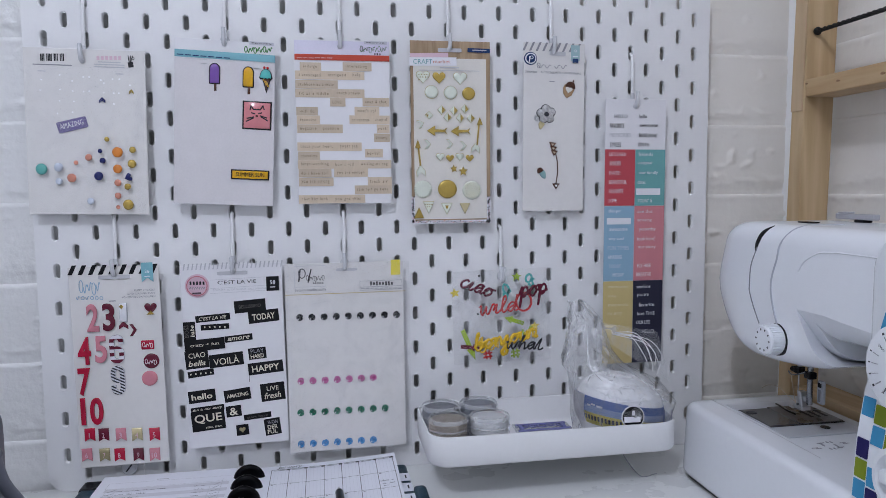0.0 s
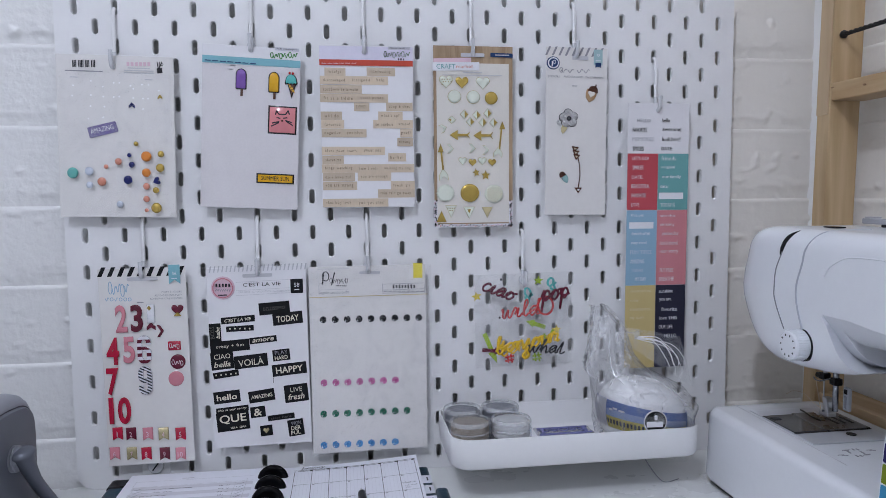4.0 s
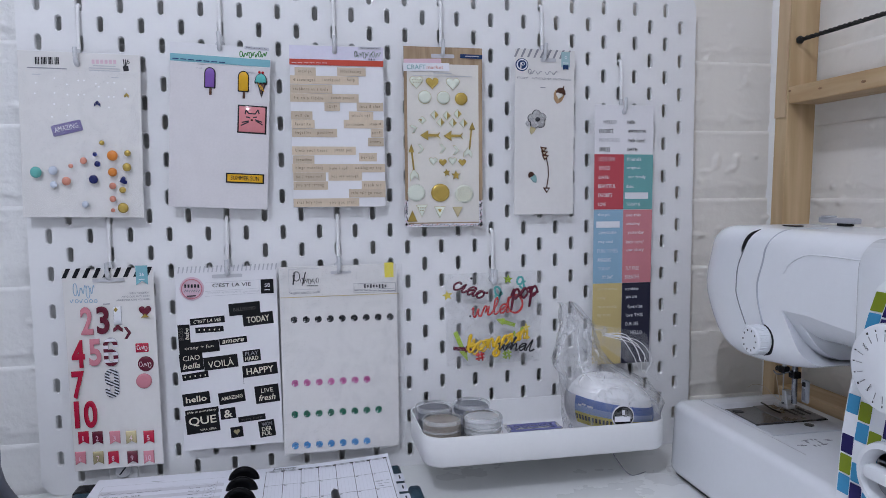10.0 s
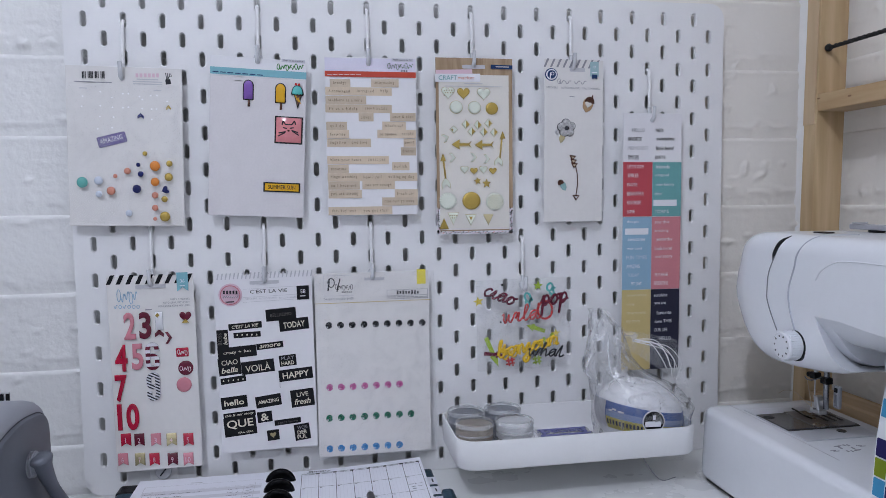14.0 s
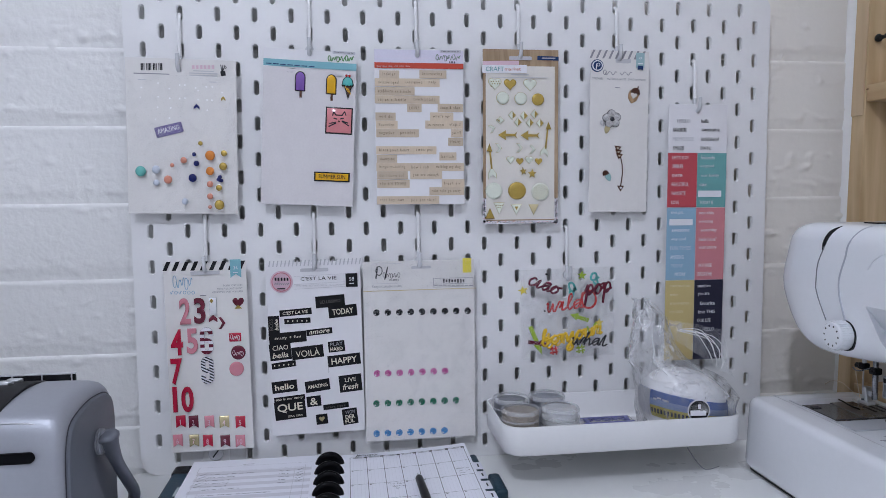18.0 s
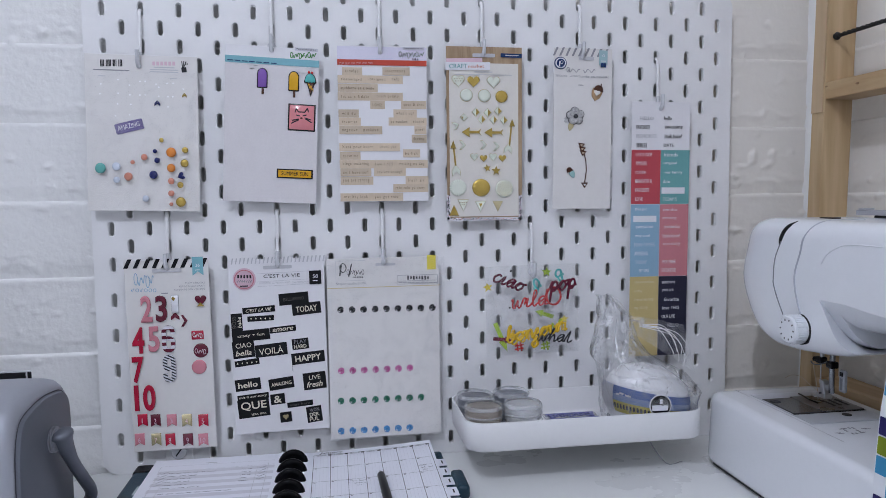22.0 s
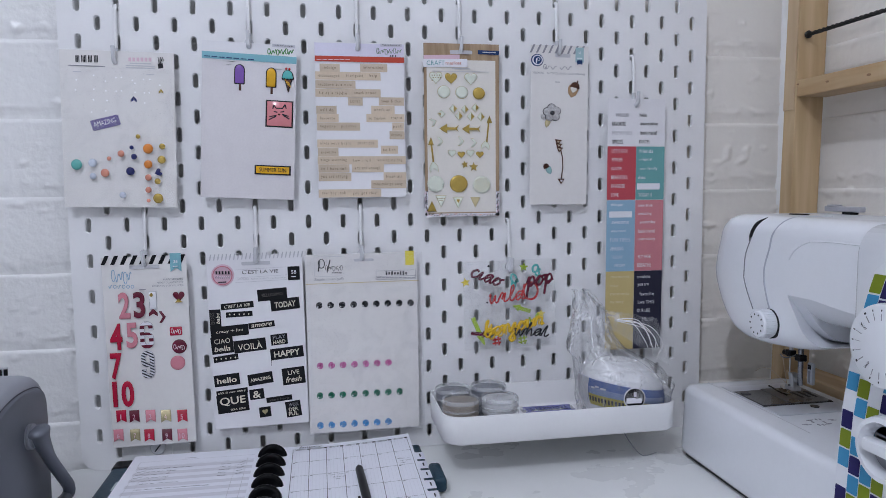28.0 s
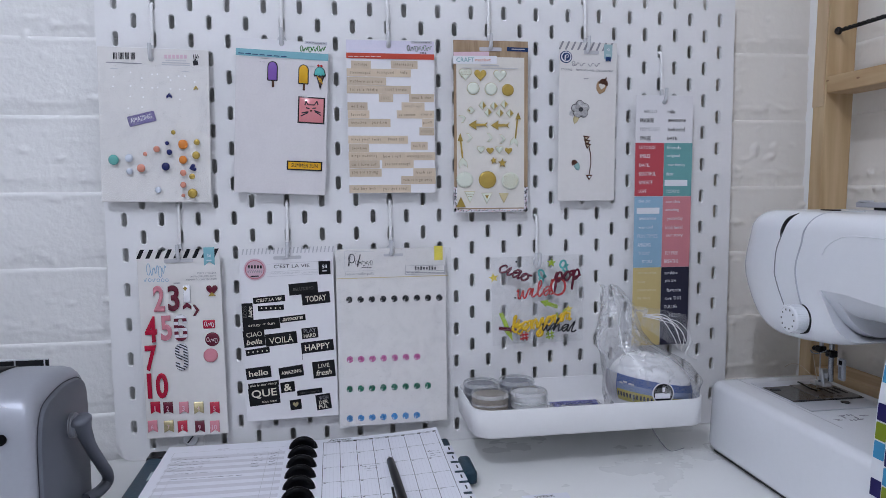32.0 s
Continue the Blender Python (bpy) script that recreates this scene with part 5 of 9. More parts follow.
def sticker_mesh(shape, w, h, colour, finish):
    key = shape, w, h, colour, finish
    if key in _stickers:
        return _stickers[key]
    t = THICK[finish]
    W, H = w / 1000, h / 1000
    if shape in ("ring", "ess"):
        n = 20
        if shape == "ring":
            pts = [(0.42 * W * math.cos(a), 0.42 * H * math.sin(a)) for a in np.linspace(0, 2 * math.pi, n)]
        else:
            pts = [(W * (0.45 - 0.9 * u), H * 0.42 * math.sin(u * 6.3 + 0.5)) for u in np.linspace(0, 1, n)]
        left, right = ribbon(pts, min(0.0011, max(0.0005, 0.17 * min(W, H))) * (1.6 if colour == "green" else 1.0) if finish == "print" else 0.0024)
        bm = bmesh.new()
        vs = [[bm.verts.new((x, y, z)) for y, (x, z) in ((0.0, a), (-t, a), (-t, b), (0.0, b))] for a, b in zip(left, right)]
        for p, q in zip(vs, vs[1:]):
            for i in range(4):
                bm.faces.new((p[i], p[(i + 1) % 4], q[(i + 1) % 4], q[i]))
        bm.faces.new(vs[0])
        bm.faces.new(vs[-1][::-1])
    else:
        pts = [(x * W, z * H) for x, z in outline(shape)]
        if shape in ("dome", "puff", "scallop") and finish != "print":
            rise = 0.0012 if shape != "dome" else min(0.0022, 0.22 * W)
            steps = [(1.0, 0.0), (1.0, -t * 0.7), (0.93, -t - rise * 0.35), (0.75, -t - rise * 0.7), (0.45, -t - rise * 0.93), (0.1, -t - rise)]
            bm = loft([[(x * k, y, z * k) for x, z in pts] for k, y in steps])
        elif shape == "sequin":
            steps = [(1.0, 0.0), (1.0, -t), (0.62, -t - 0.0002), (0.5, -t + 0.0002), (0.25, -t), (0.2, -t + 0.0003), (0.06, -t + 0.0003)]
            bm = loft([[(x * k, y, z * k) for x, z in pts] for k, y in steps])
        else:
            inset = 1.0 if finish in ("print", "wood") else 1 - min(0.25, 0.0013 / max(W, H, 0.002))
            steps = [(1.0, 0.0), (1.0, -t * 0.25), (0.35 + 0.65 * inset, -t * 0.72), (inset, -t)] if inset < 1 else [(1.0, 0.0), (1.0, -t)]
            bm = loft([[(x * k, y, z * k) for x, z in pts] for k, y in steps])
    _stickers[key] = mesh_of(PART_NAMES.get(shape, shape), bm, ink(colour, finish) if (colour, finish) not in _made else _made[colour, finish], 50 if shape in ("dome", "puff", "scallop", "sequin") or finish in ("gloss", "foil") else False)
    return _stickers[key]


def stick(owner, shape, x, z, w, h, colour, finish="print", turn=0.0, layer=0):
    return local(PART_NAMES.get(shape, shape), sticker_mesh(shape, w, h, colour, finish), owner, x / 1000, -0.0003 - STEP * layer, z / 1000, turn)


_letters = {}


def letter(owner, words, x, z, w, h, colour, turn=0.0, layer=0, thick=0.08, finish="print", shear=0.0, bold=0.0, space=1.0):
    """Words fitted to a box of w by h millimetres."""
    key = words, w, h, colour, thick, finish, shear, bold
    if key not in _letters:
        cu = bpy.data.curves.new("lettering", "FONT")
        cu.body, cu.resolution_u, cu.extrude, cu.shear = words, 4 if h > 8 else 2, 0.5, shear
        cu.space_character = space
        if bold or shear:
            cu.offset = bold
        elif thick > 1:
            cu.offset, cu.extrude, cu.bevel_depth, cu.bevel_resolution = -0.012, 0.03, 0.045, 2
        tmp = bpy.data.objects.new("lettering", cu)
        scene.collection.objects.link(tmp)
        me = bpy.data.meshes.new_from_object(tmp.evaluated_get(bpy.context.evaluated_depsgraph_get()))
        bpy.data.objects.remove(tmp)
        co = np.empty(len(me.vertices) * 3)
        me.vertices.foreach_get("co", co)
        co = co.reshape(-1, 3)
        lo, hi = co.min(0), co.max(0)
        out = np.empty_like(co)
        out[:, 0] = (co[:, 0] - (lo[0] + hi[0]) / 2) / (hi[0] - lo[0]) * w / 1000
        out[:, 2] = (co[:, 1] - (lo[1] + hi[1]) / 2) / (hi[1] - lo[1]) * h / 1000
        out[:, 1] = -(co[:, 2] - lo[2]) / (hi[2] - lo[2]) * thick / 1000
        me.vertices.foreach_set("co", out.ravel())
        me.materials.clear()
        me.materials.append(ink(colour, finish))
        me.name = "lettering"
        _letters[key] = me
    return local("lettering", _letters[key], owner, x / 1000, -0.0003 - STEP * layer, z / 1000, turn)


def card(name, cx, cz, w, h, turn, m, label, category):
    """A hanging card: its front is the plane y = 0 of the thing, its middle the origin."""
    root = thing(name, (cx, -0.0133, cz), label, category, "cards on the pegboard", turn=(0, -turn, 0))
    W, H, t = w / 1000, h / 1000, 0.0005
    clear = m is SLEEVE
    local("bag_front" if clear else "backing", mesh_of("backing", boxed(-W / 2, W / 2, 0.0, t if not clear else 0.0002, -H / 2, H / 2, 0.0 if clear else 0.0002, 1), m), root, y=-0.0028 if clear else 0)
    if clear:
        local("bag_back", mesh_of("bag_back", boxed(-W / 2, W / 2, 0.0, 0.0002, -H / 2, H / 2), m), root, y=0.0006)
    return root


# ---- joined handwriting for cut acrylic words ----
STROKES = {}
STROKES["c"] = (0.75, 0.85), (0.45, 1.0), (0.1, 0.55), (0.4, 0.0), (0.95, 0.3)
STROKES["i"] = (0.0, 0.3), (0.3, 1.0), (0.28, 0.15), (0.5, 0.05), (0.8, 0.35)
STROKES["a"] = (0.8, 0.9), (0.4, 1.0), (0.1, 0.5), (0.4, 0.0), (0.75, 0.5), (0.8, 1.0), (0.82, 0.1), (1.1, 0.2)
STROKES["o"] = (0.5, 1.0), (0.1, 0.5), (0.5, 0.0), (0.9, 0.5), (0.5, 1.0), (0.7, 0.85), (1.15, 0.95)
STROKES["w"] = (0.0, 0.8), (0.15, 1.0), (0.2, 0.3), (0.45, 0.0), (0.68, 0.9), (0.72, 0.3), (1.0, 0.0), (1.3, 1.0), (1.55, 0.85)
STROKES["l"] = (0.0, 0.2), (0.4, 1.3), (0.3, 1.8), (0.12, 1.5), (0.15, 0.4), (0.4, 0.0), (0.7, 0.3)
STROKES["d"] = (0.8, 0.8), (0.4, 1.0), (0.1, 0.5), (0.4, 0.0), (0.75, 0.5), (0.85, 1.8), (0.82, 0.2), (1.2, 0.1)
STROKES["p"] = (0.0, 0.4), (0.3, 1.0), (0.22, -1.0), (0.25, 0.5), (0.6, 1.0), (0.9, 0.55), (0.6, 0.05), (0.3, 0.2), (1.1, 0.4)
STROKES["b"] = (0.0, 0.3), (0.4, 1.8), (0.15, 1.6), (0.15, 0.3), (0.5, 0.0), (0.85, 0.5), (0.5, 0.95), (0.3, 0.6), (1.1, 0.8)
STROKES["n"] = (0.0, 0.3), (0.2, 1.0), (0.2, 0.0), (0.25, 0.6), (0.6, 1.0), (0.75, 0.5), (0.8, 0.05), (1.1, 0.3)
STROKES["j"] = (0.0, 0.3), (0.4, 1.0), (0.4, -0.7), (0.1, -1.1), (-0.15, -0.6), (0.7, 0.2)
STROKES["u"] = (0.0, 0.5), (0.15, 1.0), (0.2, 0.2), (0.5, 0.0), (0.8, 0.5), (0.85, 1.0), (0.86, 0.1), (1.15, 0.3)
STROKES["r"] = (0.0, 0.3), (0.25, 1.1), (0.45, 0.9), (0.75, 0.85), (0.7, 0.1), (1.0, 0.2)
STROKES["h"] = (0.0, 0.3), (0.4, 1.8), (0.2, 1.6), (0.2, 0.0), (0.3, 0.6), (0.6, 1.0), (0.75, 0.4), (0.8, 0.0), (1.1, 0.3)
STROKES["t"] = (0.0, 0.3), (0.4, 1.6), (0.35, 0.2), (0.6, 0.0), (0.9, 0.3)


def script_word(owner, word, x, z, w, high, colour, turn, layer=0, thick=1.1):
    """A word cut from acrylic in joined handwriting, w wide and with small letters of the given height in millimetres."""
    keys, at = [], 0.0
    for ch in word:
        keys += [(at + u, v) for u, v in STROKES[ch]]
        at += max(u for u, v in STROKES[ch]) * 0.92
    pts = smooth_path([((u - at / 2) / at * w / 1000, 0.0, (v - 0.5 + 0.12 * (u - at / 2) * 0) * high / 1000) for u, v in keys], 4)
    pts = [Vector((p.x + 0.25 * p.z, -0.0007, p.z)) for p in pts]
    return local("acrylic_word", mesh_of("acrylic_word", tube(pts, thick / 1000, 7), ink(colour, "gloss"), 60), owner, y=-0.0003 - STEP * layer, x=x / 1000, z=z / 1000, turn=turn)


def block_digit(owner, digit, x, z, w, h, stroke, colour, thick, layer=0):
    """A tall round-shouldered 6, or the same turned over as a 9."""
    a, b = (w - stroke) / 2, (h - stroke) / 2
    arc = lambda cx, cz, a0, a1: [(cx + a * math.cos(radians(t)), cz + a * math.sin(radians(t))) for t in np.linspace(a0, a1, 13)]  # noqa: E731
    pts = [(a, b * 0.42), *arc(0, b - a, 0, 180), *arc(0, a - b, 180, 360), *arc(0, -0.30 * b, 0, 118)]
    if digit == "9":
        pts = [(-u, -v) for u, v in pts]
    left, right = ribbon([(u / 1000, v / 1000) for u, v in pts], stroke / 1000)
    t = thick / 1000
    bm = loft([[(p[0], 0.0, p[1]), (p[0], -t, p[1]), (q[0], -t, q[1]), (q[0], 0.0, q[1])] for p, q in zip(left, right)])
    return local("lettering", mesh_of("lettering", bm, ink(colour, "gloss")), owner, x / 1000, -0.0003 - STEP * layer, z / 1000)


def striped(ob, h, colour, pitch, slope):
    """Cuts a flat digit down to bands across it."""
    whole = ob.data
    up = Vector((-math.sin(radians(slope)), 0, math.cos(radians(slope))))
    out = bmesh.new()
    k0 = int(h / pitch / 2) + 2
    for k in range(-k0, k0 + 1):
        bm = bmesh.new()
        bm.from_mesh(whole)
        for side_, off in ((1, 0.5), (-1, 0.0)):
            geom = [*bm.verts, *bm.edges, *bm.faces]
            bmesh.ops.bisect_plane(bm, geom=geom, plane_co=up * (k + off) * pitch / 1000, plane_no=up * side_, clear_outer=True)
        tmp = bpy.data.meshes.new("band")
        bm.to_mesh(tmp)
        bm.free()
        out.from_mesh(tmp)
        bpy.data.meshes.remove(tmp)
    ob.data = mesh_of("stripe", out, ink(colour))
    ob.name = "stripe"
    return ob


# card of round gems
c = card("gem_card", 0.0612, 1.1345, 116, 168, -1.0, PAPER_WARM, "white sticker card half covered with round gem stickers on a hook", "sticker card")
stick(c, "rect", -41.1, 74.2, 1.2, 7.2, "ink", "print")
stick(c, "rect", -39.7, 74.3, 0.8, 7.2, "ink", "print")
stick(c, "rect", -38.3, 74.3, 0.8, 7.2, "ink", "print")
stick(c, "rect", -35.5, 74.4, 0.8, 7.2, "ink", "print")
stick(c, "rect", -34.1, 74.5, 0.8, 7.2, "ink", "print")
stick(c, "rect", -32.7, 74.5, 1.2, 7.2, "ink", "print")
stick(c, "rect", -31.3, 74.6, 0.8, 7.2, "ink", "print")
stick(c, "rect", -28.5, 74.7, 1.2, 7.2, "ink", "print")
stick(c, "rect", -27.1, 74.7, 0.8, 7.2, "ink", "print")
stick(c, "rect", -25.7, 74.8, 0.8, 7.2, "ink", "print")
stick(c, "rect", -22.9, 74.8, 0.8, 7.3, "ink", "print")
stick(c, "rect", -21.4, 74.9, 0.8, 7.3, "ink", "print")
stick(c, "rect", -20.0, 74.9, 1.2, 7.3, "ink", "print")
stick(c, "rect", -30.7, 67.1, 36.7, 1.0, "grey", "print")
stick(c, "rect", -40.8, 60.6, 7.7, 1.0, "pale_grey", "print")
stick(c, "rect", 33.1, 60.1, 7.5, 1.0, "pale_grey", "print")
stick(c, "rect", 12.8, 75.5, 2.7, 4.1, "badge_pink", "print")
stick(c, "rect", 16.9, 75.6, 2.8, 4.1, "badge_pink", "print")
stick(c, "rect", 21.1, 75.8, 2.8, 4.1, "badge_pink", "print")
stick(c, "rect", 25.2, 75.9, 2.8, 4.1, "badge_pink", "print")
stick(c, "rect", 29.3, 76.0, 2.8, 4.1, "badge_pink", "print")
stick(c, "rect", 33.5, 76.2, 2.8, 4.1, "badge_pink", "print")
stick(c, "rect", 23.4, 71.6, 21.7, 1.0, "pale_grey", "print")
stick(c, "rect", 23.3, 69.1, 29.6, 1.0, "pale_grey", "print")
stick(c, "rect", 23.3, 66.7, 29.6, 1.0, "pale_grey", "print")
stick(c, "rect", 44.1, 69.8, 5.2, 5.3, "ink", "print", 8)
stick(c, "rect", 42.2, 75.7, 0.8, 6.9, "ink", "print", 8)
stick(c, "rect", 43.8, 75.7, 0.8, 6.9, "ink", "print", -4)
stick(c, "rect", 45.2, 75.8, 0.8, 6.9, "ink", "print", -20)
stick(c, "ring", 46.6, 76.2, 2.6, 2.7, "ink", "print")
# Flat near-white dots: specular glints on the card, painted in as print.
stick(c, "dome", -24.1, 57.3, 1.7, 1.8, "glint_white", "print")
stick(c, "dome", -1.8, 55.9, 1.8, 1.8, "glint_white", "print")
stick(c, "dome", 3.7, 56.1, 1.8, 1.8, "glint_white", "print")
stick(c, "dome", 26.1, 54.8, 1.8, 1.8, "glint_white", "print")
stick(c, "dome", 32.6, 55.0, 1.8, 1.8, "glint_white", "print")
stick(c, "dome", -41.6, 52.1, 1.7, 1.8, "glint_white", "print")
stick(c, "dome", -12.6, 51.6, 1.8, 1.8, "glint_white", "print")
stick(c, "dome", 14.8, 53.4, 1.8, 1.8, "glint_white", "print")
stick(c, "dome", -24.4, 42.7, 1.7, 1.8, "glint_white", "print")
stick(c, "dome", -12.4, 41.4, 1.8, 1.8, "glint_white", "print")
stick(c, "dome", -2.1, 41.3, 1.8, 1.8, "glint_white", "print")
stick(c, "dome", 3.4, 41.9, 1.8, 1.8, "glint_white", "print")
stick(c, "dome", 17.2, 40.8, 1.8, 1.8, "glint_white", "print")
stick(c, "dome", 26.8, 40.5, 1.8, 1.8, "glint_white", "print")
stick(c, "dome", 31.8, 40.6, 1.8, 1.8, "glint_white", "print")
stick(c, "dome", -25.2, 31.4, 1.7, 1.8, "glint_white", "print")
stick(c, "dome", -11.6, 31.1, 1.8, 1.8, "glint_white", "print")
stick(c, "dome", 42.8, 49.1, 1.8, 1.8, "glint_white", "print")
stick(c, "dome", -13.2, 20.1, 1.8, 1.8, "glint_white", "print")
stick(c, "dome", -42.8, 41.6, 1.7, 1.8, "glint_white", "print")
stick(c, "dome", 17.5, 50.4, 1.8, 1.8, "glint_white", "print")
stick(c, "dome", 26.7, 29.6, 1.8, 1.8, "glint_white", "print")
stick(c, "dome", -27.6, 18.5, 1.7, 1.8, "glint_white", "print")
stick(c, "vee", 15.5, 33.2, 6.3, 6.5, "navy", "gloss")
stick(c, "vee", 43.9, 42.6, 4.8, 5.3, "gold", "foil")
stick(c, "pill", -13.8, 7.4, 29.3, 11.4, "purple", "gloss", 15)
letter(c, "AMAZING", -14.4, 7.8, 23.0, 5.3, "white", 15, 2)
stick(c, "dome", 19.6, -6.9, 4.7, 4.9, "gold", "foil", 0, 7)
stick(c, "dome", 12.7, -18.9, 4.3, 4.5, "navy", "gloss", 0, 7)
stick(c, "dome", 14.9, -28.7, 5.9, 6.2, "navy", "gloss", 0, 7)
stick(c, "dome", 10.7, -44.6, 8.7, 9.0, "navy", "gloss", 0, 7)
stick(c, "dome", 29.5, -19.9, 10.3, 10.7, "orange", "gloss", 0, 7)
stick(c, "dome", 44.2, -17.2, 6.4, 6.6, "gold", "foil", 0, 7)
stick(c, "dome", 43.2, -31.6, 8.4, 8.7, "gold", "foil", 0, 7)
stick(c, "dome", 29.2, -36.9, 8.7, 9.1, "orange", "gloss", 0, 7)
stick(c, "dome", 29.0, -51.2, 6.7, 7.0, "coral", "gloss", 0, 7)
stick(c, "dome", 28.8, -64.6, 6.4, 6.6, "coral", "gloss", 0, 7)
stick(c, "dome", 38.5, -55.2, 6.4, 6.6, "gold", "foil", 0, 7)
stick(c, "dome", 38.6, -73.9, 10.4, 10.8, "gold", "foil", 0, 7)
stick(c, "dome", 28.6, -76.4, 4.0, 4.1, "coral", "gloss", 0, 7)
stick(c, "dome", -43.5, -38.0, 10.8, 11.4, "teal", "gloss", 0, 7)
stick(c, "dome", -27.4, -36.0, 8.5, 9.0, "pale_blue", "gloss", 0, 7)
stick(c, "dome", -27.3, -50.3, 6.6, 6.9, "pale_blue", "gloss", 0, 7)
stick(c, "dome", 1.6, -25.6, 6.7, 7.0, "coral", "gloss", 0, 7)
stick(c, "dome", -10.6, -31.1, 4.3, 4.5, "coral", "gloss", 0, 7)
stick(c, "dome", -15.2, -46.7, 8.6, 9.0, "coral", "gloss", 0, 7)
stick(c, "dome", 2.2, -70.4, 6.7, 7.0, "pale_blue", "gloss", 0, 7)
stick(c, "heart", 38.8, -45.7, 8.4, 7.9, "navy", "gloss", -70, 7)
local("gem_film", mesh_of("gem_film", boxed(-0.056, 0.056, 0.0, 0.0002, -0.082, 0.066), SLEEVE), c, y=-0.0031, label="clear film that carries the gems")
# card of ice stickers
c = card("ice_card", 0.1975, 1.1445, 102, 172, -2.7, PAPER, "white card with ice lolly stickers under a pale teal stripe", "sticker card")
stick(c, "rect", 0, -10.2, 101.6, 151.4, "lolly_card", "print")
stick(c, "rect", 0, 70.2, 101.8, 7.6, "banner_teal", "print", 0, 0.4)
stick(c, "rect", -45.2, 68.7, 6.1, 1.0, "navy_blue", "print", 0, 1)
stick(c, "rect", -37.5, 68.6, 6.1, 1.0, "navy_blue", "print", 0, 1)
stick(c, "rect", -29.8, 68.4, 6.1, 1.0, "navy_blue", "print", 0, 1)
stick(c, "rect", -22.0, 68.3, 6.1, 1.0, "navy_blue", "print", 0, 1)
stick(c, "rect", -14.3, 68.2, 6.1, 1.0, "navy_blue", "print", 0, 1)
stick(c, "rect", -6.5, 68.1, 6.2, 1.0, "navy_blue", "print", 0, 1)
stick(c, "rect", 1.4, 68.0, 6.2, 1.0, "navy_blue", "print", 0, 1)
stick(c, "rect", 36.6, 85.3, 25.1, 3.4, "tag_grey", "print")
letter(c, "Made exclusively for", 36.6, 85.3, 21.4, 2.0, "ink", 0, 1)
stick(c, "ring", 20.7, 78.3, 3.3, 7.0, "green", "print")
stick(c, "ess", 23.9, 77.4, 3.3, 4.7, "green", "print")
stick(c, "ess", 27.0, 78.8, 3.3, 4.7, "green", "print")
stick(c, "ring", 30.2, 77.8, 3.3, 7.0, "green", "print")
stick(c, "ess", 33.3, 79.2, 3.3, 4.7, "green", "print")
stick(c, "ess", 36.5, 78.2, 3.3, 4.7, "green", "print")
stick(c, "ring", 39.7, 79.6, 3.3, 7.0, "green", "print")
stick(c, "ess", 42.9, 78.6, 3.3, 4.7, "green", "print")
stick(c, "ess", 46.0, 80.0, 3.4, 4.7, "green", "print")
stick(c, "rect", 38.0, 73.0, 1.9, 2.3, "ink", "print")
stick(c, "rect", 35.3, 73.1, 1.0, 2.3, "ink", "print")
stick(c, "rect", 40.7, 73.0, 1.5, 2.3, "ink", "print")
stick(c, "rect", -9.9, 37.1, 2.7, 7.5, "brown", "gloss", 0, 1)
stick(c, "lolly", -10.6, 51.2, 11.5, 22.0, "black", "gloss", 0, 1)
stick(c, "lolly", -10.6, 51.2, 9.5, 20.0, "violet", "gloss", 0, 3)
stick(c, "rect", 24.3, 35.5, 2.7, 7.6, "brown", "gloss", 0, 1)
stick(c, "lolly", 23.6, 49.7, 11.7, 22.2, "black", "gloss", 0, 1)
stick(c, "lolly", 23.6, 49.7, 9.6, 20.1, "amber", "gloss", 0, 3)
stick(c, "tri", 42.4, 41.4, 9.7, 16.4, "black", "gloss", 180, 1)
stick(c, "tri", 42.4, 42.2, 6.7, 12.6, "brown", "gloss", 180, 3)
stick(c, "rect", 40.6, 45.1, 0.6, 7.1, "amber", "print", 25, 5)
stick(c, "rect", 42.3, 43.9, 0.6, 7.1, "amber", "print", 25, 5)
stick(c, "rect", 44.0, 42.7, 0.6, 7.2, "amber", "print", 25, 5)
stick(c, "cloud", 41.7, 53.1, 13.8, 12.2, "black", "gloss", 0, 2)
stick(c, "cloud", 41.6, 53.5, 11.7, 10.1, "aqua", "gloss", 0, 4)
stick(c, "dome", 40.0, 60.2, 2.7, 2.7, "scarlet", "gloss", 0, 4)
stick(c, "dome", 43.4, 60.0, 2.7, 2.7, "scarlet", "gloss", 0, 4)
stick(c, "rect", 33.2, 9.9, 30.2, 30.0, "black", "gloss", -0.5)
stick(c, "rect", 33.2, 9.9, 27.2, 27.0, "pink", "gloss", -0.5, 2)
stick(c, "rect", 33.0, 16.0, 7.1, 1.3, "ink", "print", 0, 4)
stick(c, "rect", 29.1, 12.0, 4.2, 1.3, "ink", "print", -12, 4)
stick(c, "rect", 36.4, 12.4, 4.2, 1.3, "ink", "print", 12, 4)
stick(c, "rect", 25.7, 5.0, 9.2, 1.3, "ink", "print", 28, 4)
stick(c, "rect", 26.3, 7.2, 7.9, 1.3, "ink", "print", 14, 4)
stick(c, "rect", 40.8, 6.7, 8.4, 1.3, "ink", "print", -30, 4)
stick(c, "rect", 39.9, 8.7, 7.6, 1.3, "ink", "print", -16, 4)
stick(c, "rect", 26.5, 17.5, 4.8, 1.3, "ink", "print", 77, 4)
stick(c, "rect", 28.3, 17.8, 4.6, 1.3, "ink", "print", -58, 4)
stick(c, "rect", 37.8, 18.1, 5.5, 1.3, "ink", "print", 58, 4)
stick(c, "rect", 39.9, 18.3, 4.8, 1.3, "ink", "print", -72, 4)
stick(c, "dome", 33.0, 9.2, 2.7, 1.9, "brown", "gloss", 0, 4)
stick(c, "rect", 27.0, -53.2, 39.9, 10.6, "black", "gloss", 0, 1)
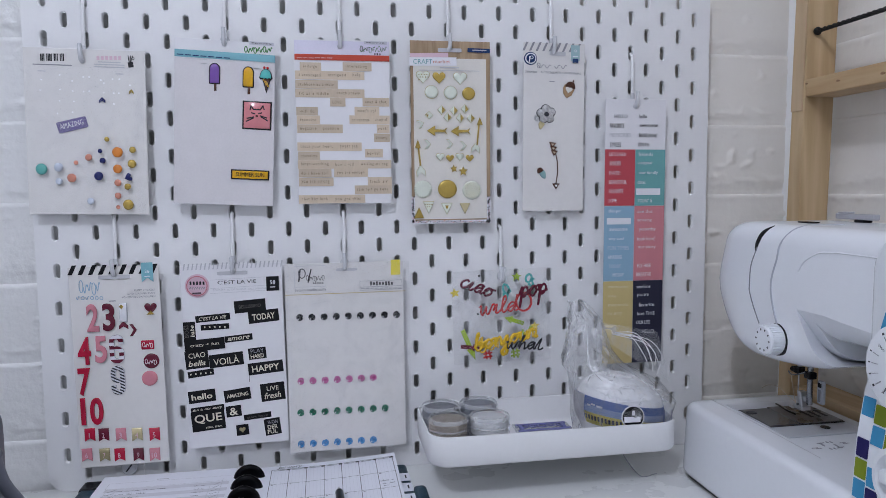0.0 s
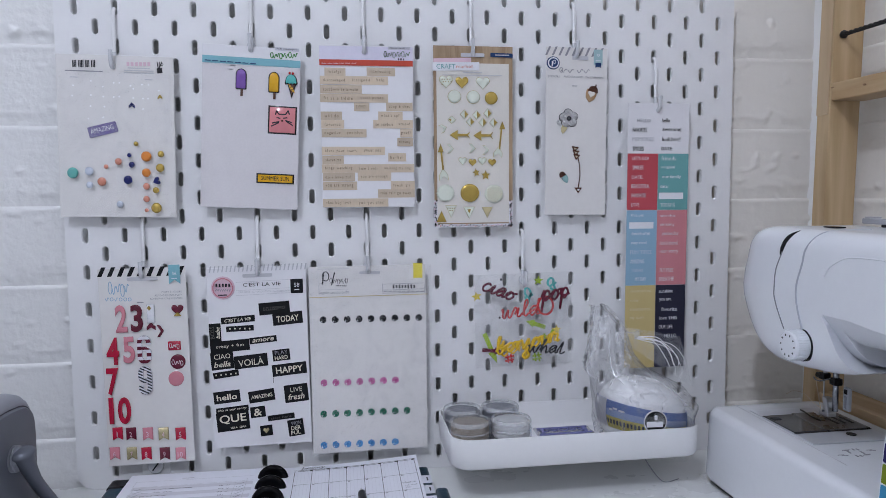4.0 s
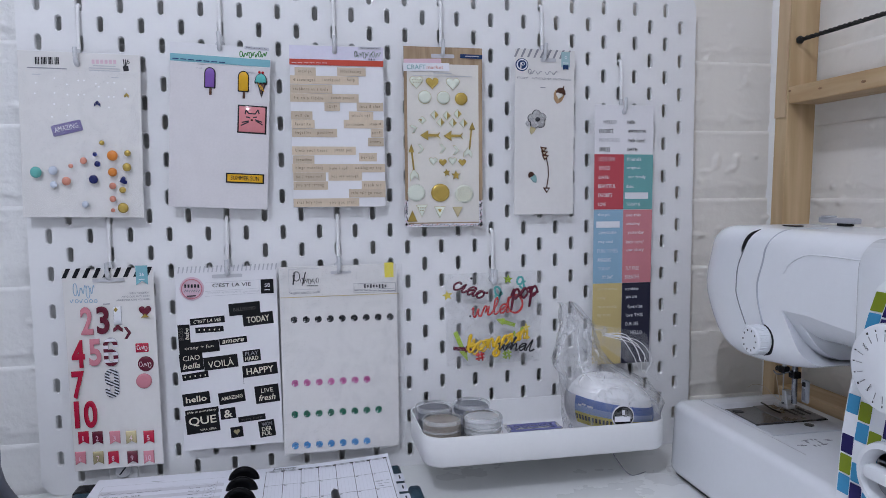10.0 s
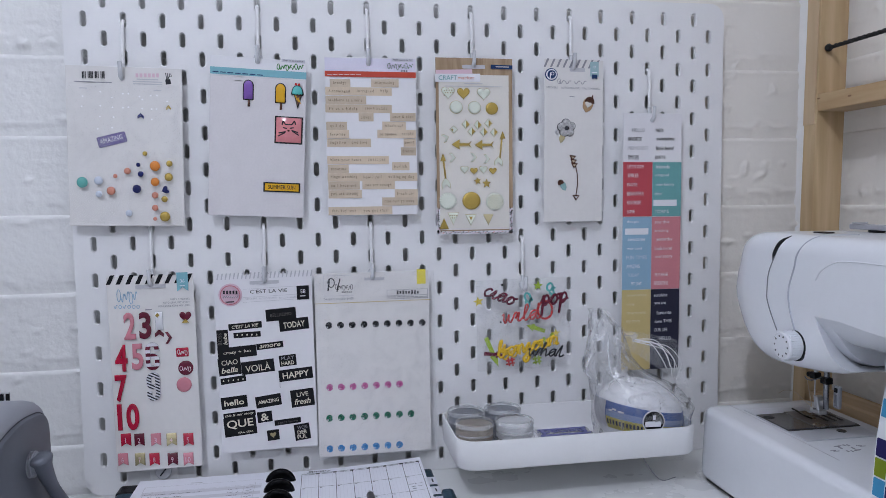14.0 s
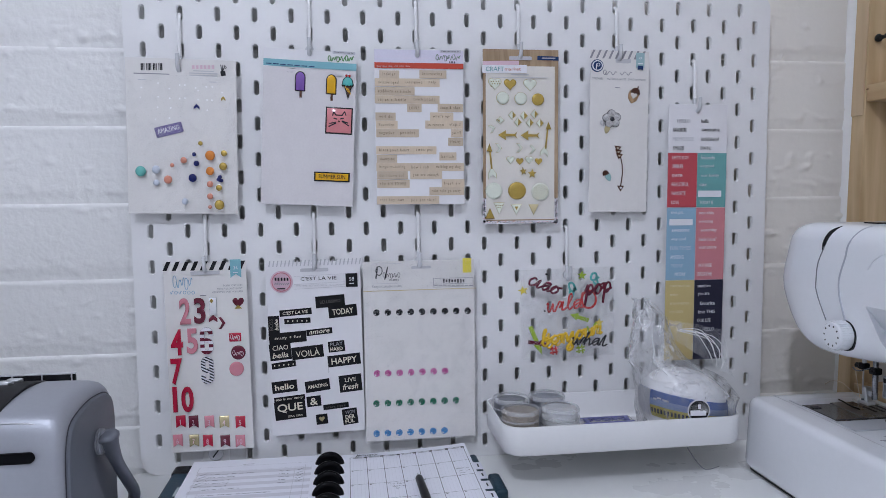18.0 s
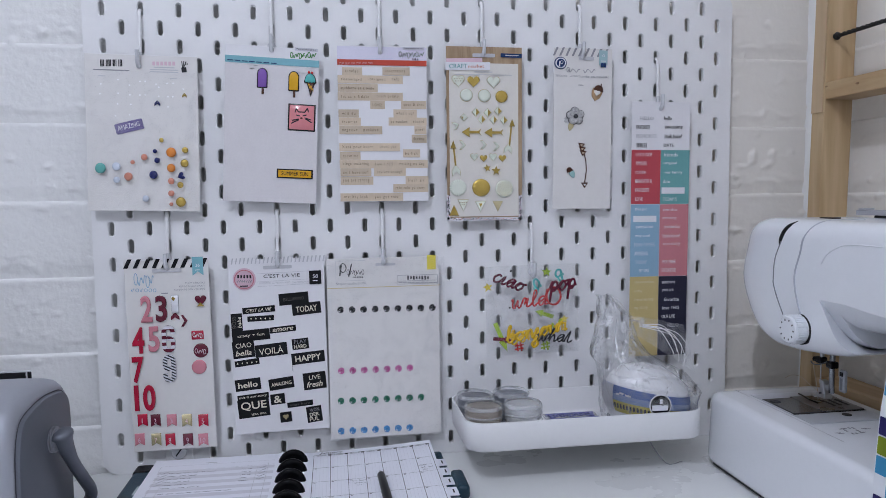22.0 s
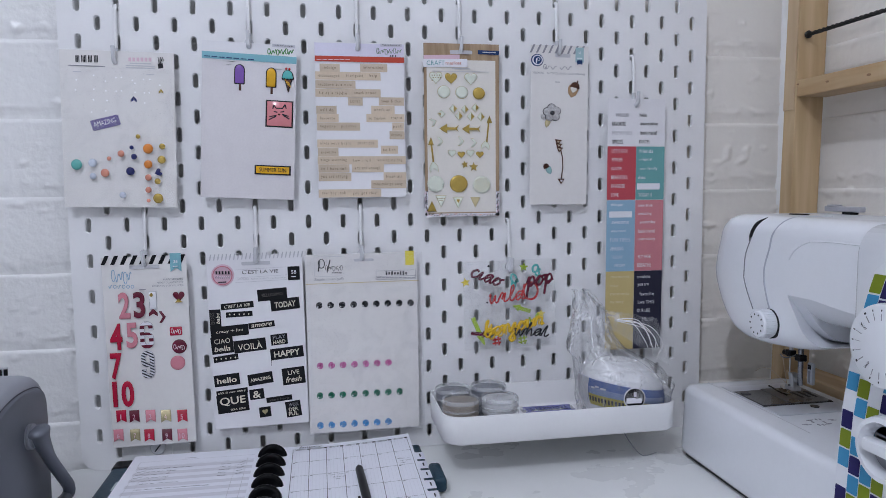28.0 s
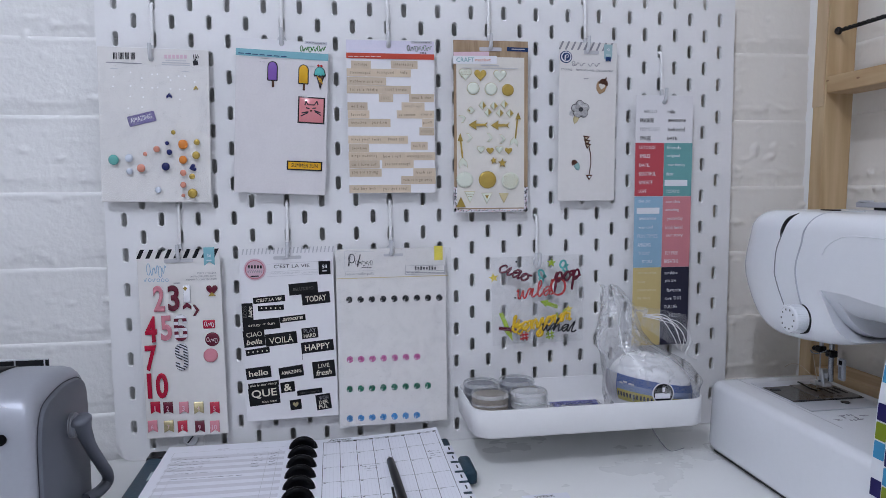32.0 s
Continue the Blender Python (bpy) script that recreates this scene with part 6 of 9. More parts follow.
stick(c, "rect", 27.0, -53.2, 36.9, 7.9, "amber", "gloss", 0, 2)
letter(c, "SUMMER SUN", 27.0, -53.0, 29.4, 4.5, "black", 0, 5)
stick(c, "rect", -19.1, 64.6, 7.0, 0.8, "pale_grey", "print")
stick(c, "rect", -21.7, 60.7, 6.5, 0.8, "grey", "print")
stick(c, "rect", 31.5, 59.2, 7.5, 0.8, "pale_grey", "print")
# card of wood-print word strips
c = card("word_strip_card", 0.3225, 1.146, 101.5, 176, 0, PAPER, "white card of wood-print word strips under a red stripe", "sticker card")
stick(c, "rect", 0, 79.6, 101.4, 14.4, "lilac", "print")
stick(c, "rect", 0, 69.2, 101.4, 6.2, "banner_red", "print", 0, 1)
stick(c, "rect", -45.8, 68.0, 5.1, 0.5, "white", "print", 0, 2)
stick(c, "rect", -39.4, 68.1, 5.1, 0.5, "white", "print", 0, 2)
stick(c, "rect", -33.0, 68.2, 5.1, 0.5, "white", "print", 0, 2)
stick(c, "rect", -26.6, 68.4, 5.1, 0.5, "white", "print", 0, 2)
stick(c, "rect", -20.2, 68.5, 5.1, 0.5, "white", "print", 0, 2)
stick(c, "rect", -13.7, 68.6, 5.2, 0.5, "white", "print", 0, 2)
stick(c, "rect", 35.9, 85.6, 24.5, 3.4, "tag_grey", "print", 0, 1)
letter(c, "Made exclusively for", 35.9, 85.6, 20.6, 2.0, "ink", 0, 2)
stick(c, "ring", 20.6, 79.1, 3.3, 7.2, "green", "print")
stick(c, "ess", 23.8, 78.0, 3.4, 4.8, "green", "print")
stick(c, "ess", 27.0, 79.3, 3.4, 4.8, "green", "print")
stick(c, "ring", 30.2, 78.1, 3.4, 7.2, "green", "print")
stick(c, "ess", 33.4, 79.4, 3.4, 4.8, "green", "print")
stick(c, "ess", 36.6, 78.3, 3.4, 4.8, "green", "print")
stick(c, "ring", 39.8, 79.5, 3.4, 7.2, "green", "print")
stick(c, "ess", 43.0, 78.4, 3.4, 4.8, "green", "print")
stick(c, "ess", 46.3, 79.6, 3.4, 4.8, "green", "print")
stick(c, "rect", 35.1, 73.7, 1.1, 2.1, "ink", "print", 0, 1)
stick(c, "rect", 37.7, 73.7, 1.5, 2.1, "ink", "print", 0, 1)
stick(c, "rect", 40.6, 73.6, 1.1, 2.1, "ink", "print", 0, 1)
stick(c, "rect", -34.2, 59.1, 22.6, 9.0, "tan", "wood")
letter(c, "indulge", -34.6, 59.1, 14.1, 4.0, "umber", 0, 1, space=1.35)
stick(c, "rect", 15.6, 59.9, 31.1, 9.1, "tan", "wood")
letter(c, "interesting", 14.7, 59.9, 22.6, 4.1, "umber", 0, 1, space=1.35)
stick(c, "rect", -13.7, 50.3, 73.8, 9.0, "tan", "wood")
letter(c, "discouraged", -35.4, 50.0, 23.0, 4.0, "umber", 0, 1, space=1.35)
letter(c, "intrigued", -6.3, 50.4, 18.6, 4.0, "umber", 0, 1, space=1.35)
letter(c, "help", 14.8, 50.7, 8.3, 4.1, "umber", 0, 1, space=1.35)
stick(c, "rect", -28.1, 40.6, 45.0, 9.0, "tan", "wood")
letter(c, "stubborn as a mule", -28.7, 40.6, 37.2, 3.2, "umber", 0, 1, space=1.35)
stick(c, "rect", -14.0, 31.2, 73.9, 9.1, "tan", "wood")
letter(c, "fit as a fiddle", -31.3, 31.0, 31.2, 3.2, "umber", 0, 1, space=1.35)
letter(c, "couch potato", 5.4, 31.4, 24.7, 4.1, "umber", 0, 1, space=1.35)
stick(c, "rect", -6.1, 21.8, 16.6, 9.1, "tan", "wood")
letter(c, "LOVE!", -6.5, 21.8, 10.4, 3.2, "umber", 0, 1, space=1.35)
stick(c, "rect", 35.3, 22.2, 29.2, 9.2, "tan", "wood")
letter(c, "soup & chat", 35.2, 22.2, 22.8, 4.1, "umber", 0, 1, space=1.35)
stick(c, "rect", -39.0, 12.0, 22.9, 9.0, "tan", "wood")
letter(c, "will do", -38.8, 12.0, 15.0, 3.2, "umber", 0, 1, space=1.35)
stick(c, "rect", 25.3, 12.4, 26.9, 9.2, "tan", "wood")
letter(c, "what's up?", 25.0, 12.4, 20.1, 4.1, "umber", 0, 1, space=1.35)
stick(c, "rect", -37.8, 2.8, 24.6, 9.1, "tan", "wood")
letter(c, "favorite", -38.1, 2.8, 16.7, 3.2, "umber", 0, 1, space=1.35)
stick(c, "rect", 28.1, 3.2, 43.9, 9.2, "tan", "wood")
letter(c, "so random", 18.3, 3.1, 18.8, 3.2, "umber", 0, 1, space=1.35)
letter(c, "stupid", 40.5, 3.2, 12.3, 4.1, "umber", 0, 1, space=1.35)
stick(c, "rect", -25.6, -6.7, 48.6, 9.1, "tan", "wood")
letter(c, "negative", -38.1, -6.8, 17.1, 4.1, "umber", 0, 1, space=1.35)
letter(c, "positive", -14.2, -6.7, 16.9, 4.1, "umber", 0, 1, space=1.35)
stick(c, "rect", 42.7, -6.5, 13.9, 9.2, "tan", "wood")
letter(c, "perf!", 42.1, -6.5, 10.2, 4.1, "umber", 0, 1, space=1.35)
stick(c, "rect", 41.2, -16.3, 17.4, 9.2, "tan", "wood")
letter(c, "dreamy", 40.7, -16.3, 12.4, 4.1, "umber", 0, 1, space=1.35)
stick(c, "rect", -15.7, -26.0, 69.0, 9.1, "tan", "wood")
letter(c, "bless your heart", -29.6, -26.0, 34.0, 4.1, "umber", 0, 1, space=1.35)
letter(c, "sweet pea", 4.8, -26.0, 18.7, 4.1, "umber", 0, 1, space=1.35)
stick(c, "rect", 32.1, -33.0, 19.8, 9.2, "tan", "wood")
letter(c, "be-lish", 31.7, -33.0, 14.1, 3.3, "umber", 0, 1, space=1.35)
stick(c, "rect", -38.2, -35.7, 23.2, 9.1, "tan", "wood")
letter(c, "showtime", -37.9, -35.7, 16.7, 3.2, "umber", 0, 1, space=1.35)
stick(c, "rect", 0.3, -45.1, 101.3, 9.2, "tan", "wood")
letter(c, "binge watching", -32.1, -44.9, 29.3, 4.1, "umber", 0, 1, space=1.35)
letter(c, "how i roll", -0.2, -45.1, 20.0, 3.2, "umber", 0, 1, space=1.35)
letter(c, "walking my dog", 32.2, -45.2, 29.1, 4.1, "umber", 0, 1, space=1.35)
stick(c, "rect", -32.1, -54.4, 35.1, 9.2, "tan", "wood")
letter(c, "do i have to?", -32.9, -54.4, 28.0, 3.2, "umber", 0, 1, space=1.35)
stick(c, "rect", 6.7, -54.2, 36.9, 9.2, "tan", "wood")
letter(c, "you are enough", 6.2, -54.2, 29.3, 4.1, "umber", 0, 1, space=1.35)
stick(c, "rect", -31.1, -64.1, 37.1, 9.2, "tan", "wood")
letter(c, "you are strong", -32.0, -64.1, 29.8, 4.1, "umber", 0, 1, space=1.35)
stick(c, "rect", 38.0, -63.8, 26.6, 9.3, "tan", "wood")
letter(c, "fresh air", 36.9, -63.8, 19.0, 3.3, "umber", 0, 1, space=1.35)
stick(c, "rect", 30.7, -72.9, 40.9, 9.3, "tan", "wood")
letter(c, "rain rain go away", 29.9, -72.9, 33.6, 4.2, "umber", 0, 1, space=1.35)
stick(c, "rect", -14.3, -82.9, 71.7, 9.2, "tan", "wood")
letter(c, "that boy look", -32.9, -82.7, 27.2, 4.1, "umber", 0, 1, space=1.35)
letter(c, "you got this!", 2.9, -83.1, 28.0, 4.1, "umber", 0, 1, space=1.35)
# kraft card of gilt puffs
c = card("gilt_sticker_card", 0.441, 1.1355, 90, 200.5, 0, KRAFT, "kraft card with gilt and ivory puffy stickers in a clear front", "sticker card")
stick(c, "rect", -0.6, -7.5, 82.2, 177.6, "ivory_card", "print")
stick(c, "rect", -43.8, -85.6, 4.0, 29.6, "white", "print", 0, .5)
stick(c, "rect", 42.8, -86.7, 4.2, 30.1, "white", "print", 0, .5)
stick(c, "rect", -1.0, -99.5, 90.6, 3.6, "white", "print", 0, .5)
stick(c, "rect", 41.7, -71.9, 1.4, 1.3, "black", "print", 0, 1)
stick(c, "rect", -43.3, -79.1, 2.0, 1.3, "black", "print", 37, 1)
stick(c, "rect", 42.4, -88.5, 2.1, 1.3, "badge_pink", "print", 74, 1)
stick(c, "rect", -42.8, -95.5, 1.4, 1.3, "badge_pink", "print", 21, 1)
stick(c, "rect", 43.1, -75.5, 2.1, 1.3, "black", "print", 58, 1)
stick(c, "rect", -44.5, -82.7, 2.0, 1.3, "black", "print", 5, 1)
stick(c, "rect", 43.8, -92.1, 1.4, 1.4, "ink", "print", 42, 1)
stick(c, "rect", -43.9, -99.1, 2.0, 1.3, "ink", "print", 79, 1)
stick(c, "rect", 41.9, -79.1, 2.1, 1.3, "black", "print", 26, 1)
stick(c, "rect", -43.1, -86.2, 1.4, 1.3, "black", "print", 63, 1)
stick(c, "rect", 42.6, -95.7, 2.1, 1.4, "badge_pink", "print", 10, 1)
stick(c, "rect", -44.8, -73.4, 2.0, 1.3, "badge_pink", "print", 47, 1)
stick(c, "rect", 43.3, -82.7, 1.4, 1.3, "black", "print", 84, 1)
stick(c, "rect", -44.3, -89.7, 2.0, 1.3, "black", "print", 31, 1)
stick(c, "rect", 44.0, -99.4, 2.1, 1.4, "ink", "print", 68, 1)
stick(c, "rect", -43.5, -76.9, 1.3, 1.3, "ink", "print", 15, 1)
stick(c, "rect", 42.1, -86.3, 2.1, 1.3, "black", "print", 52, 1)
stick(c, "rect", -43.0, -93.3, 2.0, 1.3, "black", "print", 89, 1)
stick(c, "rect", 42.8, -73.3, 1.4, 1.3, "badge_pink", "print", 36, 1)
stick(c, "rect", -44.7, -80.5, 2.0, 1.3, "badge_pink", "print", 73, 1)
stick(c, "rect", 43.5, -89.9, 2.1, 1.3, "black", "print", 20, 1)
stick(c, "rect", -44.1, -96.8, 1.4, 1.3, "black", "print", 57, 1)
stick(c, "rect", 41.7, -76.8, 2.1, 1.3, "ink", "print", 4, 1)
stick(c, "rect", -43.3, -84.0, 2.0, 1.3, "ink", "print", 41, 1)
stick(c, "rect", 42.4, -93.5, 1.4, 1.4, "black", "print", 78, 1)
stick(c, "rect", -42.6, -71.2, 2.0, 1.3, "black", "print", 25, 1)
stick(c, "rect", 43.1, -80.4, 2.1, 1.3, "badge_pink", "print", 62, 1)
stick(c, "rect", -44.5, -87.5, 1.3, 1.3, "badge_pink", "print", 9, 1)
stick(c, "rect", 43.7, -97.1, 2.1, 1.4, "black", "print", 46, 1)
stick(c, "rect", -43.7, -74.7, 2.0, 1.3, "black", "print", 83, 1)
stick(c, "rect", 41.9, -84.0, 1.4, 1.3, "ink", "print", 30, 1)
stick(c, "rect", -43.2, -91.1, 2.0, 1.3, "ink", "print", 67, 1)
stick(c, "rect", 42.6, -100.7, 2.1, 1.4, "black", "print", 14, 1)
stick(c, "rect", -44.9, -78.2, 1.3, 1.3, "black", "print", 51, 1)
stick(c, "rect", 43.3, -87.6, 2.1, 1.3, "badge_pink", "print", 88, 1)
stick(c, "rect", -44.3, -94.6, 2.0, 1.3, "badge_pink", "print", 35, 1)
stick(c, "rect", 44.0, -74.6, 1.4, 1.3, "black", "print", 72, 1)
stick(c, "rect", -43.5, -81.8, 2.0, 1.3, "black", "print", 19, 1)
stick(c, "rect", 42.1, -91.2, 2.1, 1.3, "ink", "print", 56, 1)
stick(c, "rect", -43.0, -98.2, 1.4, 1.3, "ink", "print", 3, 1)
stick(c, "rect", 42.8, -78.2, 2.1, 1.3, "black", "print", 40, 1)
stick(c, "rect", -44.7, -85.3, 2.0, 1.3, "black", "print", 77, 1)
stick(c, "rect", 43.5, -94.8, 1.4, 1.4, "badge_pink", "print", 24, 1)
stick(c, "rect", -43.9, -72.5, 2.0, 1.3, "badge_pink", "print", 61, 1)
stick(c, "rect", -44.4, -97.9, 2.0, 1.1, "black", "print", 0, 1)
stick(c, "rect", -42.4, -99.1, 1.6, 1.1, "badge_pink", "print", 53, 1)
stick(c, "rect", -40.4, -98.2, 1.6, 1.1, "ink", "print", 16, 1)
stick(c, "rect", -38.4, -99.4, 2.0, 1.1, "coral", "print", 69, 1)
stick(c, "rect", -36.4, -98.5, 1.6, 1.1, "black", "print", 32, 1)
stick(c, "rect", -34.4, -99.7, 1.6, 1.1, "black", "print", 85, 1)
stick(c, "rect", -32.4, -98.8, 2.0, 1.1, "badge_pink", "print", 48, 1)
stick(c, "rect", -30.5, -99.9, 1.6, 1.1, "ink", "print", 11, 1)
stick(c, "rect", -28.5, -99.1, 1.6, 1.1, "coral", "print", 64, 1)
stick(c, "rect", -26.5, -98.2, 2.0, 1.1, "black", "print", 27, 1)
stick(c, "rect", -24.5, -99.4, 1.6, 1.1, "black", "print", 80, 1)
stick(c, "rect", -22.5, -98.5, 1.6, 1.1, "badge_pink", "print", 43, 1)
stick(c, "rect", -20.5, -99.7, 2.0, 1.1, "ink", "print", 6, 1)
stick(c, "rect", -18.5, -98.8, 1.6, 1.1, "coral", "print", 59, 1)
stick(c, "rect", -16.5, -99.9, 1.6, 1.1, "black", "print", 22, 1)
stick(c, "rect", -14.5, -99.1, 2.0, 1.1, "black", "print", 75, 1)
stick(c, "rect", -12.5, -100.2, 1.6, 1.1, "badge_pink", "print", 38, 1)
stick(c, "rect", -10.5, -99.4, 1.6, 1.1, "ink", "print", 1, 1)
stick(c, "rect", -8.5, -98.5, 2.1, 1.1, "coral", "print", 54, 1)
stick(c, "rect", -6.5, -99.7, 1.6, 1.1, "black", "print", 17, 1)
stick(c, "rect", -4.4, -98.8, 1.6, 1.1, "black", "print", 70, 1)
stick(c, "rect", -2.4, -100.0, 2.1, 1.1, "badge_pink", "print", 33, 1)
stick(c, "rect", -0.4, -99.1, 1.6, 1.1, "ink", "print", 86, 1)
stick(c, "rect", 1.6, -100.2, 1.6, 1.1, "coral", "print", 49, 1)
stick(c, "rect", 3.6, -99.4, 2.1, 1.1, "black", "print", 12, 1)
stick(c, "rect", 5.6, -100.5, 1.6, 1.1, "black", "print", 65, 1)
stick(c, "rect", 7.7, -99.7, 1.6, 1.1, "badge_pink", "print", 28, 1)
stick(c, "rect", 9.7, -98.8, 2.1, 1.1, "ink", "print", 81, 1)
stick(c, "rect", 11.7, -100.0, 1.6, 1.1, "coral", "print", 44, 1)
stick(c, "rect", 13.7, -99.1, 1.6, 1.1, "black", "print", 7, 1)
stick(c, "rect", 15.7, -100.2, 2.1, 1.1, "black", "print", 60, 1)
stick(c, "rect", 17.8, -99.4, 1.6, 1.1, "badge_pink", "print", 23, 1)
stick(c, "rect", 19.8, -100.5, 1.6, 1.1, "ink", "print", 76, 1)
stick(c, "rect", 21.8, -99.7, 2.1, 1.1, "coral", "print", 39, 1)
stick(c, "rect", 23.9, -100.8, 1.6, 1.1, "black", "print", 2, 1)
stick(c, "rect", 25.9, -100.0, 1.6, 1.1, "black", "print", 55, 1)
stick(c, "rect", 27.9, -99.1, 2.1, 1.1, "badge_pink", "print", 18, 1)
stick(c, "rect", 30.0, -100.3, 1.6, 1.1, "ink", "print", 71, 1)
stick(c, "rect", 32.0, -99.4, 1.6, 1.1, "coral", "print", 34, 1)
stick(c, "rect", 34.0, -100.5, 2.1, 1.1, "black", "print", 87, 1)
stick(c, "rect", 36.1, -99.7, 1.6, 1.1, "black", "print", 50, 1)
stick(c, "rect", 38.1, -100.8, 1.6, 1.1, "badge_pink", "print", 13, 1)
stick(c, "rect", 40.2, -100.0, 2.1, 1.1, "ink", "print", 66, 1)
stick(c, "rect", 42.2, -101.1, 1.6, 1.1, "coral", "print", 29, 1)
stick(c, "rect", -23.7, 84.4, 42.5, 4.8, "badge_pink", "print", 2, 1)
stick(c, "rect", -19.7, 77.6, 52.9, 9.1, "white", "print", 1, 2)
letter(c, "CRAFT", -31.1, 77.4, 21.4, 5.2, "strip_teal", 1, 3)
letter(c, "market", -9.9, 77.7, 18.9, 3.7, "coral", 1, 3)
stick(c, "rect", 32.1, 90.6, 25.6, 4.6, "navy_blue", "print", -1, 2)
stick(c, "rect", 32.8, 90.7, 16.0, 1.1, "pale_grey", "print", 0, 3)
stick(c, "rect", -1.3, 71.3, 21.4, 1.1, "pale_grey", "print", 0, 2)
stick(c, "rect", -1.3, 68.1, 67.7, 0.7, "pale_grey", "print", 0, 2)
# brass_pale print underlays: a gilt rim on some puffs, painted edge shadow on others.
stick(c, "heart", -31.0, 60.1, 15.9, 14.5, "brass_pale", "print", 0, 1)
stick(c, "heart", -31.0, 60.1, 14.7, 13.4, "ivory", "gloss", 0, 2)
stick(c, "heart", -13.1, 59.4, 14.8, 13.5, "gold", "foil", 0, 2)
stick(c, "heart", 10.6, 59.1, 16.1, 14.6, "brass_pale", "print", 0, 1)
stick(c, "heart", 10.6, 59.1, 15.0, 13.5, "ivory", "gloss", 0, 2)
stick(c, "dome", -35.5, 63.2, 1.3, 1.3, "gold", "foil", 0, 2)
stick(c, "dome", -32.6, 63.3, 1.3, 1.3, "gold", "foil", 0, 2)
stick(c, "dome", -29.7, 63.3, 1.3, 1.3, "gold", "foil", 0, 2)
stick(c, "dome", -26.8, 63.4, 1.3, 1.3, "gold", "foil", 0, 2)
stick(c, "dome", -34.2, 60.4, 1.3, 1.3, "gold", "foil", 0, 2)
stick(c, "dome", -31.3, 60.5, 1.3, 1.3, "gold", "foil", 0, 2)
stick(c, "dome", -28.3, 60.5, 1.3, 1.3, "gold", "foil", 0, 2)
stick(c, "dome", -25.4, 60.6, 1.3, 1.3, "gold", "foil", 0, 2)
stick(c, "dome", -35.5, 57.6, 1.3, 1.3, "gold", "foil", 0, 2)
stick(c, "heart", -13.1, 59.4, 8.5, 7.8, "amber", "gloss", 0, 2)
stick(c, "puff", -21.7, 44.5, 15.5, 15.0, "brass_pale", "print", 0, 1)
stick(c, "puff", -21.7, 44.5, 14.4, 13.9, "ivory", "gloss", 0, 2)
stick(c, "puff", -0.3, 44.1, 15.6, 15.1, "brass_pale", "print", 0, 1)
stick(c, "puff", -0.3, 44.1, 14.5, 14.0, "ivory", "gloss", 0, 2)
stick(c, "puff", 20.1, 43.2, 14.6, 14.0, "gold", "foil", 0, 2)
stick(c, "diamond", -10.6, 25.0, 10.2, 11.2, "brass_pale", "print", 0, 1)
stick(c, "diamond", -10.6, 25.0, 9.0, 10.1, "ivory", "gloss", 0, 2)
stick(c, "half", -8.5, 25.0, 4.3, 9.6, "gold", "foil", 0, 2)
stick(c, "diamond", 3.4, 24.4, 10.2, 11.2, "brass_pale", "print", 0, 1)
stick(c, "diamond", 3.4, 24.4, 9.1, 10.1, "ivory", "gloss", 0, 2)
stick(c, "half", 5.5, 24.4, 4.3, 9.6, "gold", "foil", 0, 2)
stick(c, "diamond", 16.0, 26.3, 10.3, 11.2, "brass_pale", "print", 0, 1)
stick(c, "diamond", 16.0, 26.3, 9.1, 10.1, "ivory", "gloss", 0, 2)
stick(c, "half", 18.0, 26.3, 4.3, 9.6, "gold", "foil", 0, 2)
stick(c, "diamond", -3.9, 16.9, 10.2, 11.2, "brass_pale", "print", 0, 1)
stick(c, "diamond", -3.9, 16.9, 9.1, 10.1, "ivory", "gloss", 0, 2)
stick(c, "half", -1.8, 16.9, 4.3, 9.6, "gold", "foil", 0, 2)
stick(c, "diamond", 10.4, 16.3, 10.2, 11.2, "brass_pale", "print", 0, 1)
stick(c, "diamond", 10.4, 16.3, 9.1, 10.1, "ivory", "gloss", 0, 2)
stick(c, "half", 12.5, 16.3, 4.3, 9.6, "gold", "foil", 0, 2)
stick(c, "diamond", 22.8, 16.0, 10.3, 11.2, "brass_pale", "print", 0, 1)
stick(c, "diamond", 22.8, 16.0, 9.1, 10.1, "ivory", "gloss", 0, 2)
stick(c, "half", 24.8, 16.0, 4.3, 9.6, "gold", "foil", 0, 2)
stick(c, "diamond", -24.8, 19.0, 10.1, 9.4, "brass_pale", "print", 0, 1)
stick(c, "diamond", -24.8, 19.0, 9.0, 8.3, "ivory", "gloss", 0, 2)
stick(c, "half", -26.4, 19.0, 3.1, 5.2, "gold", "foil", 40, 2)
stick(c, "chevron", -26.6, -13.0, 7.9, 10.8, "brass_pale", "print", 0, 1)
stick(c, "chevron", -26.6, -13.0, 6.8, 9.7, "ivory", "gloss", 0, 2)
stick(c, "chevron", -1.7, -12.7, 8.0, 10.8, "brass_pale", "print", 0, 1)
stick(c, "chevron", -1.7, -12.7, 6.8, 9.7, "ivory", "gloss", 0, 2)
stick(c, "chevron", 13.8, -14.5, 8.0, 10.8, "brass_pale", "print", 0, 1)
stick(c, "chevron", 13.8, -14.5, 6.9, 9.7, "ivory", "gloss", 0, 2)
stick(c, "chevron", -34.3, 9.6, 8.3, 9.4, "brass_pale", "print", 20, 1)
stick(c, "chevron", -34.3, 9.6, 7.2, 8.3, "ivory", "gloss", 20, 2)
stick(c, "arrow", -15.9, 2.0, 23.5, 11.4, "gold", "foil", 180, 2)
stick(c, "arrow", 10.8, 1.6, 22.8, 11.5, "gold", "foil", 180, 2)
stick(c, "rect", 30.7, -1.2, 1.8, 26.6, "gold", "foil", -6, 2)
stick(c, "tri", 32.6, 13.1, 6.9, 8.8, "gold", "foil", 0, 4)
